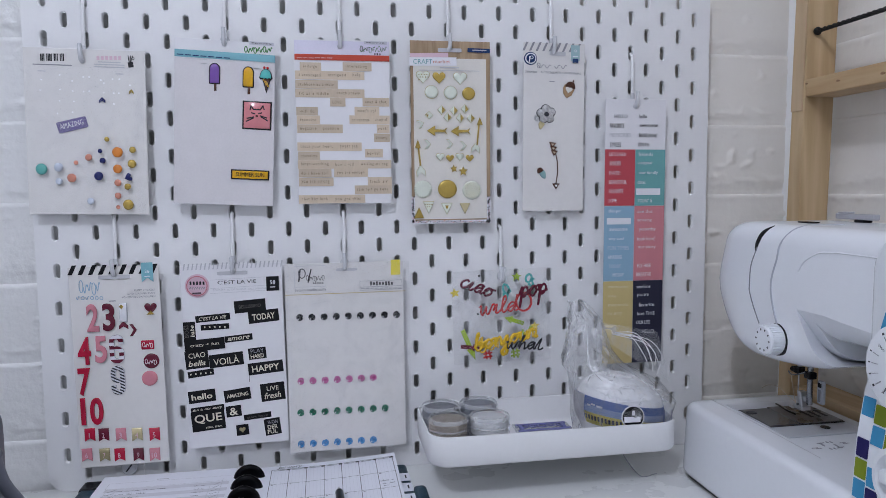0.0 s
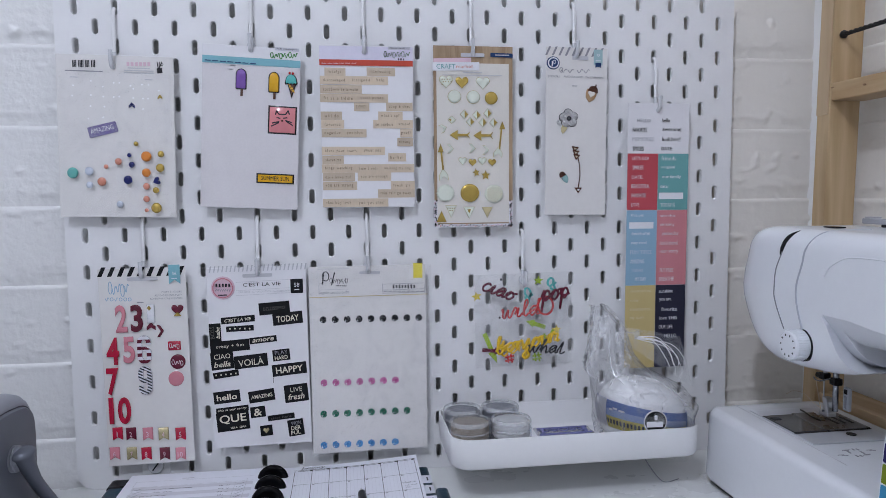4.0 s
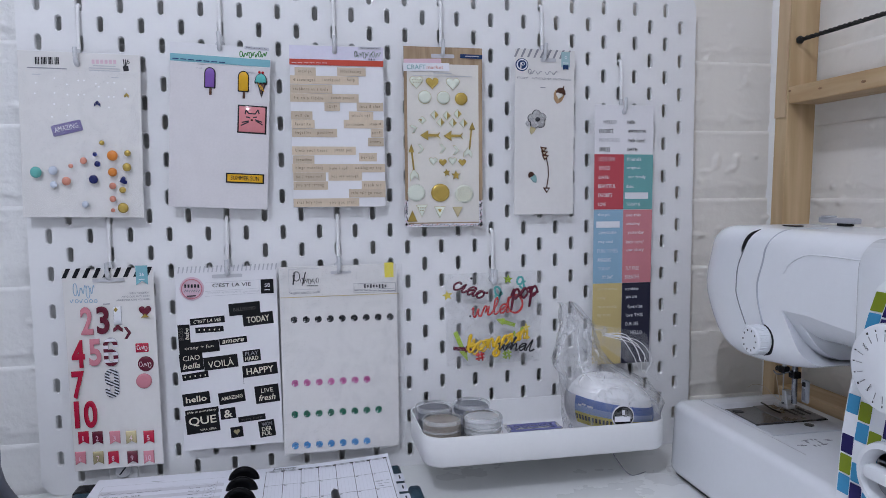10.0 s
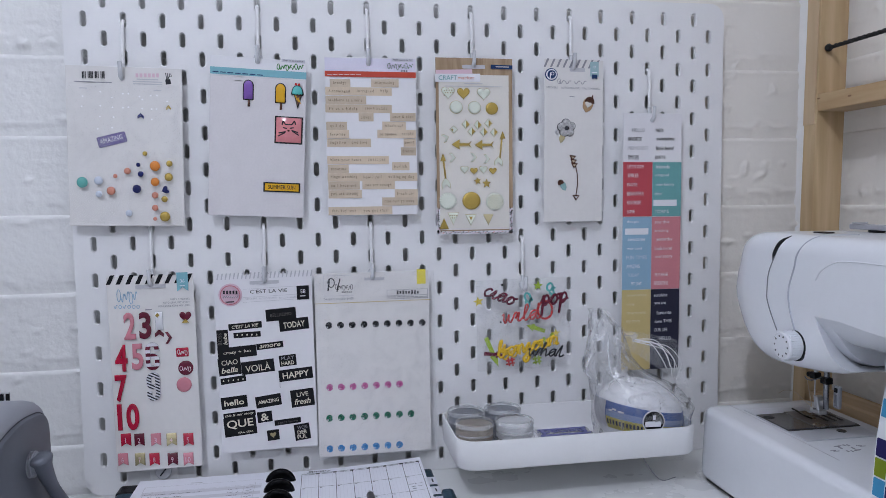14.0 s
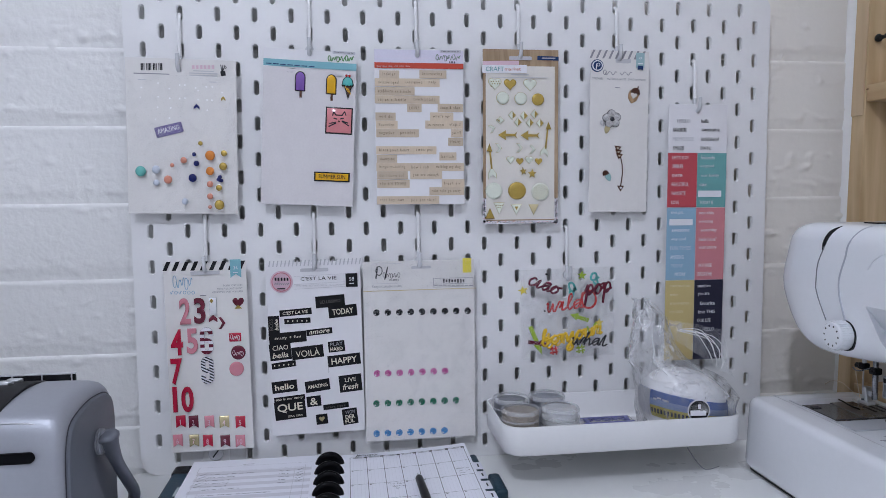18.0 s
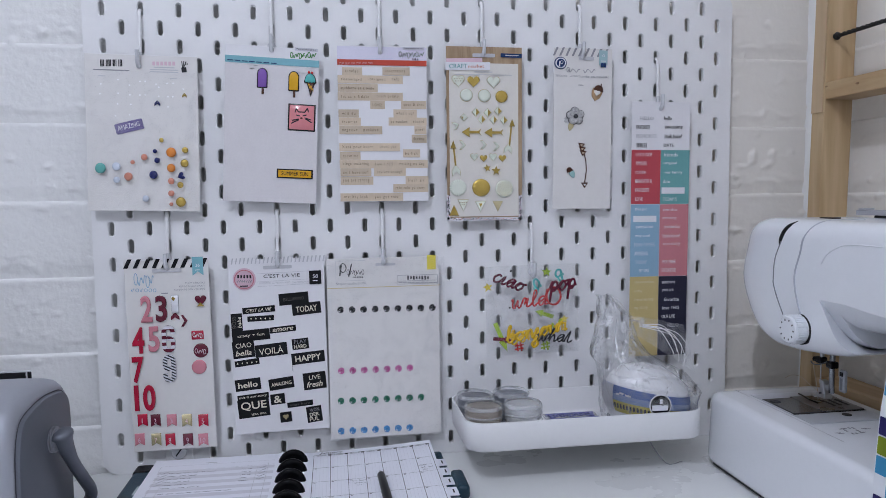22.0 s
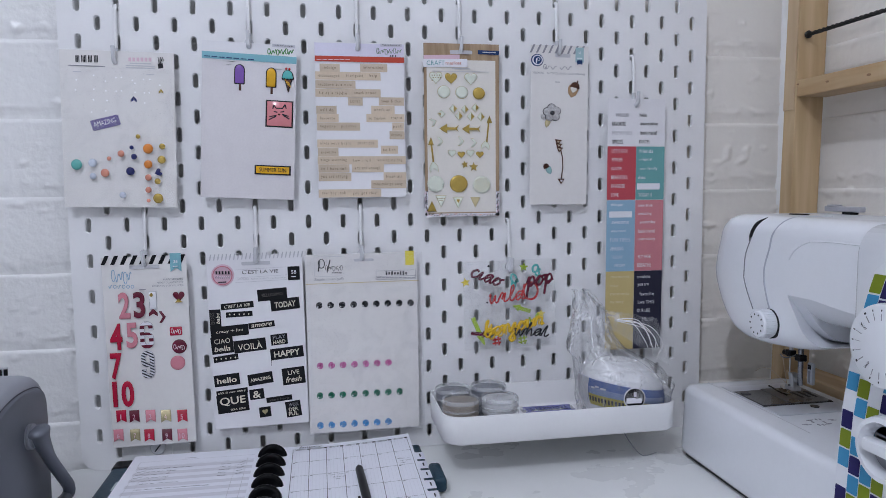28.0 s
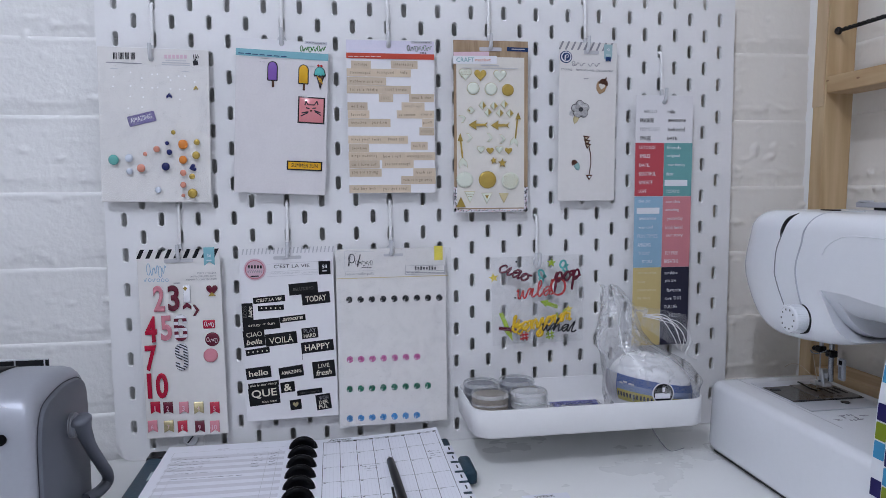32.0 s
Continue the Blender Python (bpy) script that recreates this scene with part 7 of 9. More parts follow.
stick(c, "vee", 28.0, -16.7, 10.3, 12.6, "brass_pale", "print", -6, 1)
stick(c, "vee", 28.0, -16.7, 9.2, 11.5, "ivory", "gloss", -6, 2)
stick(c, "rect", -36.4, -24.4, 2.0, 26.3, "gold", "foil", 6, 2)
stick(c, "tri", -37.8, -12.3, 6.7, 9.6, "gold", "foil", 0, 4)
stick(c, "vee", -34.7, -41.9, 10.6, 14.3, "brass_pale", "print", 6, 1)
stick(c, "vee", -34.7, -41.9, 9.4, 13.2, "ivory", "gloss", 6, 2)
stick(c, "heart", -12.7, -27.3, 10.2, 9.5, "brass_pale", "print", 0, 1)
stick(c, "heart", -12.7, -27.3, 9.1, 8.4, "ivory", "gloss", 0, 2)
stick(c, "heart", -1.6, -28.9, 9.1, 8.4, "gold", "foil", 0, 2)
stick(c, "heart", 9.6, -27.3, 10.3, 9.5, "brass_pale", "print", 0, 1)
stick(c, "heart", 9.6, -27.3, 9.1, 8.4, "ivory", "gloss", 0, 2)
stick(c, "heart", 21.0, -28.9, 9.2, 8.4, "gold", "foil", 0, 2)
stick(c, "star", 2.7, -39.9, 9.1, 10.2, "gold", "foil", 10, 2)
stick(c, "star", 13.4, -42.9, 11.4, 12.0, "gold", "foil", 0, 2)
stick(c, "scallop", -32.6, -62.5, 21.2, 20.3, "ivory", "gloss", 0, 2)
stick(c, "puff", -4.9, -62.7, 21.4, 20.4, "gold", "foil", 0, 2)
stick(c, "puff", 23.0, -64.1, 21.6, 20.5, "ivory", "gloss", 0, 2)
stick(c, "dome", 23.0, -64.1, 1.4, 1.3, "gold", "foil", 0, 4.3)
stick(c, "dome", 21.9, -65.1, 1.4, 1.3, "gold", "foil", 0, 4.3)
stick(c, "dome", 23.2, -62.0, 1.4, 1.3, "gold", "foil", 0, 4.3)
stick(c, "dome", 24.6, -66.2, 1.4, 1.3, "gold", "foil", 0, 4.3)
stick(c, "dome", 20.0, -63.6, 1.4, 1.3, "gold", "foil", 0, 4.3)
stick(c, "dome", 25.9, -62.3, 1.4, 1.3, "gold", "foil", 0, 4.3)
stick(c, "dome", 22.0, -67.6, 1.4, 1.3, "gold", "foil", 0, 4.3)
stick(c, "dome", 21.1, -60.6, 1.4, 1.3, "gold", "foil", 0, 4.3)
stick(c, "dome", 27.1, -65.6, 1.4, 1.3, "gold", "foil", 0, 4.3)
stick(c, "dome", 18.7, -65.8, 1.4, 1.3, "gold", "foil", 0, 4.3)
stick(c, "dome", 25.1, -59.9, 1.4, 1.3, "gold", "foil", 0, 4.3)
stick(c, "dome", 24.5, -68.8, 1.4, 1.3, "gold", "foil", 0, 4.3)
stick(c, "dome", 18.4, -61.5, 1.4, 1.3, "gold", "foil", 0, 4.3)
stick(c, "dome", 28.4, -63.0, 1.4, 1.3, "gold", "foil", 0, 4.3)
stick(c, "dome", 19.7, -68.6, 1.4, 1.3, "gold", "foil", 0, 4.3)
stick(c, "dome", 22.3, -58.4, 1.4, 1.3, "gold", "foil", 0, 4.3)
stick(c, "dome", 27.7, -68.0, 1.4, 1.3, "gold", "foil", 0, 4.3)
stick(c, "dome", 16.7, -64.3, 1.4, 1.3, "gold", "foil", 0, 4.3)
stick(c, "dome", 27.6, -59.7, 1.4, 1.3, "gold", "foil", 0, 4.3)
stick(c, "dome", 22.7, -70.6, 1.4, 1.3, "gold", "foil", 0, 4.3)
stick(c, "dome", 18.6, -59.0, 1.4, 1.3, "gold", "foil", 0, 4.3)
stick(c, "dome", 30.0, -65.1, 1.4, 1.3, "gold", "foil", 0, 4.3)
stick(c, "dome", 17.1, -68.0, 1.4, 1.3, "gold", "foil", 0, 4.3)
stick(c, "dome", 24.6, -57.2, 1.4, 1.3, "gold", "foil", 0, 4.3)
stick(c, "dome", 26.7, -70.5, 1.4, 1.3, "gold", "foil", 0, 4.3)
stick(c, "dome", 15.7, -61.8, 1.4, 1.3, "gold", "foil", 0, 4.3)
stick(c, "dome", 30.1, -61.0, 1.4, 1.3, "gold", "foil", 0, 4.3)
stick(c, "dome", 19.9, -71.2, 1.4, 1.3, "gold", "foil", 0, 4.3)
stick(c, "dome", 20.3, -56.7, 1.4, 1.3, "gold", "foil", 0, 4.3)
stick(c, "dome", 30.3, -67.9, 1.4, 1.3, "gold", "foil", 0, 4.3)
stick(c, "dome", 14.9, -66.1, 1.4, 1.3, "gold", "foil", 0, 4.3)
stick(c, "dome", 27.6, -57.2, 1.4, 1.3, "gold", "foil", 0, 4.3)
stick(c, "dome", 24.4, -72.4, 1.4, 1.3, "gold", "foil", 0, 4.3)
stick(c, "dome", 16.1, -58.8, 1.4, 1.3, "gold", "foil", 0, 4.3)
stick(c, "dome", 31.9, -63.5, 1.4, 1.3, "gold", "foil", 0, 4.3)
stick(c, "dome", 16.8, -70.5, 1.4, 1.3, "gold", "foil", 0, 4.3)
stick(c, "tri", -37.3, -88.7, 11.7, 12.9, "gold", "foil", 0, 2)
stick(c, "tri", -26.4, -83.3, 13.4, 14.4, "brass_pale", "print", 180, 1)
stick(c, "tri", -26.4, -83.3, 12.2, 13.3, "ivory", "gloss", 180, 2)
stick(c, "tri", -5.7, -85.0, 13.5, 13.6, "brass_pale", "print", 180, 1)
stick(c, "tri", -5.7, -85.0, 12.3, 12.5, "ivory", "gloss", 180, 2)
stick(c, "tri", -5.7, -83.4, 5.5, 5.8, "gold", "foil", 180, 2)
stick(c, "tri", 15.1, -85.0, 12.4, 12.5, "brass_pale", "gloss", 180, 2)
stick(c, "dome", -30.2, -79.5, 1.4, 1.3, "gold", "foil", 0, 2)
stick(c, "dome", -27.7, -79.6, 1.4, 1.3, "gold", "foil", 0, 2)
stick(c, "dome", -25.3, -79.6, 1.4, 1.3, "gold", "foil", 0, 2)
stick(c, "dome", -22.8, -79.6, 1.4, 1.3, "gold", "foil", 0, 2)
stick(c, "dome", -27.8, -82.2, 1.4, 1.3, "gold", "foil", 0, 2)
stick(c, "dome", -25.3, -82.3, 1.4, 1.3, "gold", "foil", 0, 2)
stick(c, "slot", -0.8, 90.2, 26.6, 4.3, "pale_grey", "print", 0, 2)
# card of woodland stickers
c = card("woodland_card", 0.5607, 1.1415, 72.5, 190, -0.4, PAPER_WARM, "white card with acorn, flower and arrow stickers", "sticker card")
stick(c, "thin_slant", -34.1, 90.7, 7.0, 9.7, "grey", "print")
stick(c, "thin_slant", -26.4, 90.7, 7.0, 9.7, "grey", "print")
stick(c, "thin_slant", -18.7, 90.6, 7.0, 9.7, "grey", "print")
stick(c, "thin_slant", -11.0, 90.5, 7.0, 9.7, "grey", "print")
stick(c, "thin_slant", -3.2, 90.5, 7.1, 9.7, "grey", "print")
stick(c, "thin_slant", 4.6, 90.4, 7.1, 9.8, "grey", "print")
stick(c, "thin_slant", 12.4, 90.4, 7.1, 9.8, "grey", "print")
stick(c, "thin_slant", 20.2, 90.3, 7.1, 9.8, "grey", "print")
stick(c, "thin_slant", 28.0, 90.2, 7.1, 9.8, "grey", "print")
stick(c, "slot", 3.7, 83.3, 18.9, 4.4, "pale_grey", "print", 0, 1)
stick(c, "rect", 24.8, 84.5, 10.5, 17.4, "strip_teal_pale", "print", 0, 1)
stick(c, "flag", 24.9, 75.6, 6.7, 5.4, "navy_blue", "print", 0, 2)
stick(c, "ring", 25.0, 87.0, 3.1, 2.9, "white", "print", 0, 2)
stick(c, "rect", 24.8, 80.7, 6.2, 0.9, "white", "print", 0, 2)
stick(c, "dome", -28.1, 77.2, 15.4, 14.6, "navy_blue", "print")
stick(c, "puff", -28.1, 77.2, 13.1, 12.4, "white", "print", 0, 2)
stick(c, "puff", -28.1, 77.2, 10.3, 9.7, "navy_blue", "print", 0, 3)
stick(c, "ring", -27.5, 77.9, 4.2, 4.0, "white", "print", 0, 6)
stick(c, "rect", -30.0, 76.0, 1.2, 6.2, "white", "print", 0, 6)
stick(c, "ess", -15.2, 68.9, 7.5, 4.4, "grey", "print")
stick(c, "ess", -7.4, 68.8, 7.5, 4.4, "grey", "print")
stick(c, "ess", 3.6, 68.8, 7.6, 4.4, "grey", "print")
stick(c, "ess", 11.5, 68.8, 7.6, 4.5, "grey", "print")
stick(c, "ring", -18.5, 69.7, 4.2, 6.6, "grey", "print")
letter(c, "STICKERS", -27.1, 62.4, 13.6, 2.2, "grey", -1)
letter(c, "AUTOCOLLANTS", -4.1, 62.2, 23.6, 2.2, "grey", -1)
letter(c, "CALCOMANIAS", 20.8, 61.9, 21.9, 2.2, "grey", -1)
stick(c, "rect", -2.5, 52.0, 6.1, 0.9, "grey", "print")
stick(c, "nut", 16.6, 41.0, 13.8, 14.8, "acorn", "gloss", -14)
stick(c, "heart", 17.2, 42.6, 8.4, 8.0, "ivory_card", "gloss", -14, 2)
stick(c, "cloud", 19.6, 48.2, 12.4, 8.1, "brown", "glitter", -14, 2)
stick(c, "rect", 22.4, 52.3, 1.4, 3.6, "brown", "gloss", -14, 2)
stick(c, "dome", -3.4, 17.7, 10.9, 10.3, "charcoal", "print")
stick(c, "puff", -3.4, 17.7, 9.5, 9.0, "silver_glitter", "glitter", 0, 1)
stick(c, "dome", -9.8, 21.3, 10.9, 10.3, "charcoal", "print")
stick(c, "puff", -9.8, 21.3, 9.4, 8.9, "silver_glitter", "glitter", 0, 1)
stick(c, "dome", -15.4, 16.6, 10.8, 10.3, "charcoal", "print")
stick(c, "puff", -15.4, 16.6, 9.4, 8.9, "silver_glitter", "glitter", 0, 1)
stick(c, "dome", -12.4, 10.1, 10.9, 10.3, "charcoal", "print")
stick(c, "puff", -12.4, 10.1, 9.4, 9.0, "silver_glitter", "glitter", 0, 1)
stick(c, "dome", -5.0, 10.8, 10.9, 10.3, "charcoal", "print")
stick(c, "puff", -5.0, 10.8, 9.5, 9.0, "silver_glitter", "glitter", 0, 1)
stick(c, "puff", -9.2, 15.1, 5.7, 5.4, "charcoal", "gloss", 0, 3)
stick(c, "leaf", -15.0, 3.3, 8.0, 11.6, "brass_pale", "gloss", -12)
stick(c, "leaf", -20.7, 10.2, 6.1, 7.6, "silver_glitter", "glitter", 30)
stick(c, "tri", -1.5, -19.9, 9.0, 6.8, "brown", "gloss", 172, 1)
stick(c, "tri", -1.5, -19.4, 4.3, 2.7, "tan", "gloss", 172, 3)
stick(c, "tri", -0.5, -24.4, 9.0, 6.8, "brown", "gloss", 172, 1)
stick(c, "tri", -0.5, -23.9, 4.3, 2.7, "tan", "gloss", 172, 3)
stick(c, "tri", 0.5, -28.9, 9.0, 6.8, "brown", "gloss", 172, 1)
stick(c, "tri", 0.5, -28.5, 4.3, 2.7, "tan", "gloss", 172, 3)
stick(c, "rect", 2.9, -31.0, 1.0, 14.2, "brown", "gloss", 13)
stick(c, "rect", 4.9, -43.8, 1.0, 12.8, "brown", "gloss", 3)
stick(c, "rect", 4.2, -56.8, 1.0, 14.4, "brown", "gloss", -8.5)
stick(c, "tri", 3.1, -66.9, 9.1, 6.8, "brown", "gloss", 180, 1)
stick(c, "tri", 3.1, -66.5, 4.3, 3.0, "white", "gloss", 180, 3)
stick(c, "nut", -12.0, -53.8, 7.6, 9.9, "aqua_pale", "gloss", 25)
stick(c, "cloud", -16.3, -48.4, 8.0, 6.3, "brown", "glitter", 25, 2)
# long strip of word stickers
c = card("word_sticker_strip", 0.6603, 1.0215, 75.5, 307, -0.3, PAPER, "long strip of word stickers in coloured blocks hung from a hook", "sticker strip")
stick(c, "rect", -18.9, 62.4, 37.6, 65.7, "strip_red", "print")
stick(c, "rect", 18.9, 62.4, 37.6, 65.7, "strip_teal", "print")
stick(c, "rect", -18.9, -15.3, 37.6, 88.7, "strip_blue", "print")
stick(c, "rect", 18.9, -15.3, 37.6, 88.7, "strip_pink", "print")
stick(c, "rect", -18.9, -109.5, 37.6, 99.3, "strip_yellow", "print")
stick(c, "rect", 18.9, -109.5, 37.6, 99.3, "strip_navy", "print")
letter(c, "HELLO", -18.7, 133.5, 16.6, 3.9, "grey", 0, 1)
letter(c, "FAVORITE", -23.4, 122.6, 17.5, 5.0, "ink", 0, 1)
letter(c, "MEMORIES", -19.1, 111.9, 26.4, 4.6, "pale_grey", 0, 1)
letter(c, "SMILES", -25.0, 100.9, 13.7, 5.0, "ink", 0, 1)
letter(c, "LET'S GO!", -22.1, 89.7, 20.5, 4.1, "white", 0, 1)
letter(c, "SMILES", -25.1, 79.1, 13.7, 4.6, "white", 0, 1)
letter(c, "DATE:", -25.4, 67.9, 13.7, 3.7, "white", 0, 1)
letter(c, "BEAUTIFUL", -21.4, 57.3, 22.1, 4.6, "white", 0, 1)
letter(c, "FAVORITE", -23.4, 46.5, 17.6, 4.6, "white", 0, 1)
letter(c, "LOVE", -27.4, 35.7, 9.8, 4.2, "white", 0, 1)
letter(c, "this pic", -24.7, 23.0, 15.7, 4.6, "white", 0, 1)
letter(c, "awesome", -19.7, 1.4, 22.7, 3.2, "white", 0, 1)
letter(c, "way cool", -22.3, -9.5, 19.2, 4.6, "white", 0, 1)
letter(c, "FUN TIMES", -19.4, -20.2, 26.6, 4.7, "pale_blue", 0, 1)
letter(c, "AMAZING", -23.7, -31.1, 17.3, 4.7, "white", 0, 1)
letter(c, "TODAY", -23.5, -41.8, 15.3, 4.2, "pale_blue", 0, 1)
letter(c, "MY DAY", -19.1, -52.2, 13.9, 4.2, "white", 0, 1)
letter(c, "memories", -18.7, -66.3, 24.8, 3.3, "lemon_pale", 0, 1)
letter(c, "today", -26.4, -77.8, 10.4, 4.2, "lemon_pale", 0, 1)
letter(c, "moments", -18.8, -88.3, 24.8, 3.3, "lemon_pale", 0, 1)
letter(c, "my story", -22.6, -99.0, 17.9, 4.7, "lemon_pale", 0, 1)
letter(c, "hello", 8.5, 133.8, 9.9, 4.6, "ink", 0, 1)
letter(c, "awesome", 16.1, 122.9, 23.2, 3.2, "ink", 0, 1)
letter(c, "look here!", 15.6, 112.1, 22.3, 5.1, "ink", 0, 1)
letter(c, "DATE:", 10.4, 101.1, 13.8, 3.9, "ink", 0, 1)
letter(c, "friends", 13.0, 89.8, 18.3, 4.6, "white", 0, 1)
letter(c, "original", 12.3, 79.2, 17.3, 4.2, "white", 0, 1)
letter(c, "our family", 16.9, 67.9, 23.3, 4.6, "white", 0, 1)
letter(c, "date:", 8.2, 57.2, 9.9, 4.2, "white", 0, 1)
letter(c, "TODAY IS", 12.8, 35.4, 17.9, 4.2, "white", 0, 1)
letter(c, "see this", 13.3, 22.7, 18.9, 3.7, "white", 0, 1)
letter(c, "amazing", 12.8, 11.9, 17.9, 4.2, "white", 0, 1)
letter(c, "yesterday", 16.7, 1.2, 21.0, 5.1, "white", 0, 1)
letter(c, "look here!", 15.6, -9.6, 22.5, 4.7, "white", 0, 1)
letter(c, "our story", 16.3, -20.3, 22.5, 4.7, "white", 0, 1)
letter(c, "FLY FREE", 13.3, -41.9, 17.0, 4.2, "white", 0, 1)
letter(c, "BREATHE", 13.2, -52.4, 18.5, 4.7, "white", 0, 1)
letter(c, "sunshine", 13.0, -67.0, 17.5, 4.2, "white", 0, 1)
letter(c, "you are", 12.4, -77.9, 15.0, 4.3, "white", 0, 1)
letter(c, "favorite", 17.6, -88.9, 19.6, 4.7, "white", 0, 1)
letter(c, "love THIS", 16.8, -99.5, 22.1, 4.3, "white", 0, 1)
letter(c, "OUR LIFE", 13.5, -110.3, 17.6, 4.3, "white", 0, 1)
letter(c, "HELLO", 19.8, -121.2, 15.1, 4.8, "pale_grey", 0, 1)
stick(c, "rect", -19.4, 11.4, 30.0, 7.6, "white", "print", 0, 1)
stick(c, "rect", 16.8, 45.9, 30.3, 7.7, "white", "print", 0, 1)
# card of puffy numbers
c = card("number_card", 0.081, 0.8885, 89.5, 215, 0.7, PAPER_WARM, "white card of puffy red and pink number stickers", "sticker card")
stick(c, "slant", -40.6, 104.6, 9.1, 10.0, "black", "print")
stick(c, "slant", -30.8, 104.4, 9.1, 10.0, "black", "print")
stick(c, "slant", -20.8, 104.2, 9.1, 10.1, "black", "print")
stick(c, "slant", -10.9, 104.0, 9.2, 10.1, "black", "print")
stick(c, "slant", -0.9, 103.9, 9.2, 10.1, "black", "print")
stick(c, "slant", 9.1, 103.7, 9.2, 10.1, "black", "print")
stick(c, "slant", 19.2, 103.5, 9.3, 10.1, "black", "print")
stick(c, "slant", 29.3, 103.4, 9.3, 10.2, "black", "print")
stick(c, "slant", 39.5, 103.2, 9.4, 10.2, "black", "print")
stick(c, "flag", 33.4, 99.6, 11.8, 20.8, "banner_teal", "print", 0, 2)
letter(c, "36", 33.5, 100.7, 4.5, 3.4, "white", 0, 4)
stick(c, "rect", 33.3, 95.4, 5.7, 0.8, "white", "print", 0, 4)
stick(c, "slot", 0.4, 96.0, 31.3, 4.0, "pale_grey", "print", 0, 2)
stick(c, "ring", -32.8, 87.3, 4.4, 15.6, "strip_blue", "print")
stick(c, "ess", -28.8, 84.6, 4.4, 10.4, "strip_blue", "print")
stick(c, "ess", -24.5, 87.0, 4.4, 10.4, "strip_blue", "print")
stick(c, "ring", -20.5, 84.2, 4.4, 15.6, "strip_blue", "print")
stick(c, "ess", -16.2, 86.6, 4.4, 10.4, "strip_blue", "print")
stick(c, "ess", -36.5, 75.3, 3.6, 4.2, "strip_blue", "print")
stick(c, "ring", -31.9, 75.1, 3.6, 4.2, "strip_blue", "print")
stick(c, "ess", -27.4, 74.9, 3.6, 4.2, "strip_blue", "print")
stick(c, "ring", -22.8, 74.7, 3.6, 4.2, "strip_blue", "print")
stick(c, "ring", -18.2, 74.5, 3.6, 4.2, "strip_blue", "print")
stick(c, "ring", -13.6, 74.3, 3.6, 4.2, "strip_blue", "print")
letter(c, "PUFFY STICKERS", 29.6, 80.8, 20.6, 1.9, "grey", -0.5, space=1.1)
letter(c, "AUTO-COLLANTS PUFFY", 26.0, 77.3, 28.0, 1.9, "grey", -0.5, space=1.1)
letter(c, "ADHESIVOS CON VOLUMEN", 23.4, 73.8, 33.2, 1.9, "grey", -0.5, space=1.1)
stick(c, "rect", -3.2, 70.6, 6.8, 1.1, "grey", "print")
stick(c, "rect", 7.1, 57.9, 8.1, 20.4, "pale_grey", "gloss")
stick(c, "rect", 7.1, 57.9, 7.3, 19.5, "white", "gloss", 0, 2)
stick(c, "diamond", 5.8, 64.3, 4.4, 5.5, "gold", "foil", 0, 4)
letter(c, "2", -23.2, 53.8, 12.0, 29.6, "rose", 0, 0, 2.2, "gloss")
letter(c, "3", -7.4, 53.7, 12.4, 29.6, "maroon", 0, 0, 2.2, "gloss")
letter(c, "4", -33.6, 19.2, 12.8, 29.7, "red", 0, 0, 2.2, "gloss")
letter(c, "5", -17.1, 19.8, 12.0, 28.9, "rose", 0, 0, 2.2, "gloss")
letter(c, "7", -35.3, -13.9, 12.4, 29.8, "red", 0, 0, 2.2, "gloss")
letter(c, "1", -38.6, -45.7, 4.8, 29.1, "red", 0, 0, 2.2, "gloss")
letter(c, "0", -25.2, -46.2, 13.3, 29.6, "red", 0, 0, 2.2, "gloss")
block_digit(c, "6", -1.5, 19.3, 14.6, 31.0, 5.2, "pale_grey", 0.9)
block_digit(c, "6", -1.5, 19.3, 14.0, 30.4, 4.6, "white", 1.4)
striped(block_digit(c, "6", -1.5, 19.3, 14.0, 30.4, 4.6, "maroon", 0.1, 4), 30, "maroon", 7.4, 0)
block_digit(c, "9", -2.1, -14.2, 14.2, 31.6, 5.2, "pale_grey", 0.9)
block_digit(c, "9", -2.1, -14.2, 13.6, 31.0, 4.6, "white", 1.4)
striped(block_digit(c, "9", -2.1, -14.2, 13.6, 31.0, 4.6, "charcoal", 0.1, 4), 31, "charcoal", 3.0, -28)
stick(c, "vee", 6.5, 44.3, 9.3, 8.9, "maroon", "gloss")
stick(c, "chevron", 16.0, 38.7, 7.3, 13.2, "maroon", "gloss")
stick(c, "heart", 34.6, 60.4, 12.6, 12.4, "maroon", "gloss")
stick(c, "half", 34.5, 56.6, 4.5, 8.5, "gold", "foil", 90, 3)
stick(c, "pill", 29.5, 21.9, 13.1, 9.9, "red", "gloss")
stick(c, "ring", 25.9, 22.6, 2.7, 6.2, "white", "print", 0, 4)
stick(c, "ess", 28.4, 21.5, 2.7, 4.1, "white", "print", 0, 4)
stick(c, "ess", 31.0, 22.4, 2.7, 4.1, "white", "print", 0, 4)
stick(c, "ring", 33.6, 21.2, 2.7, 6.2, "white", "print", 0, 4)
stick(c, "puff", 32.3, 4.2, 16.0, 16.3, "maroon", "gloss")
stick(c, "ring", 27.8, 4.5, 3.1, 6.2, "badge_pink", "print", 0, 6)
stick(c, "ess", 30.8, 3.3, 3.1, 4.1, "badge_pink", "print", 0, 6)
stick(c, "ess", 33.8, 4.2, 3.1, 4.1, "badge_pink", "print", 0, 6)
stick(c, "ring", 36.7, 3.0, 3.1, 6.2, "badge_pink", "print", 0, 6)
stick(c, "puff", 29.6, -14.4, 16.0, 16.4, "rose", "gloss")
stick(c, "flag", -33.8, -71.4, 10.5, 14.2, "red", "gloss", 0, 1)
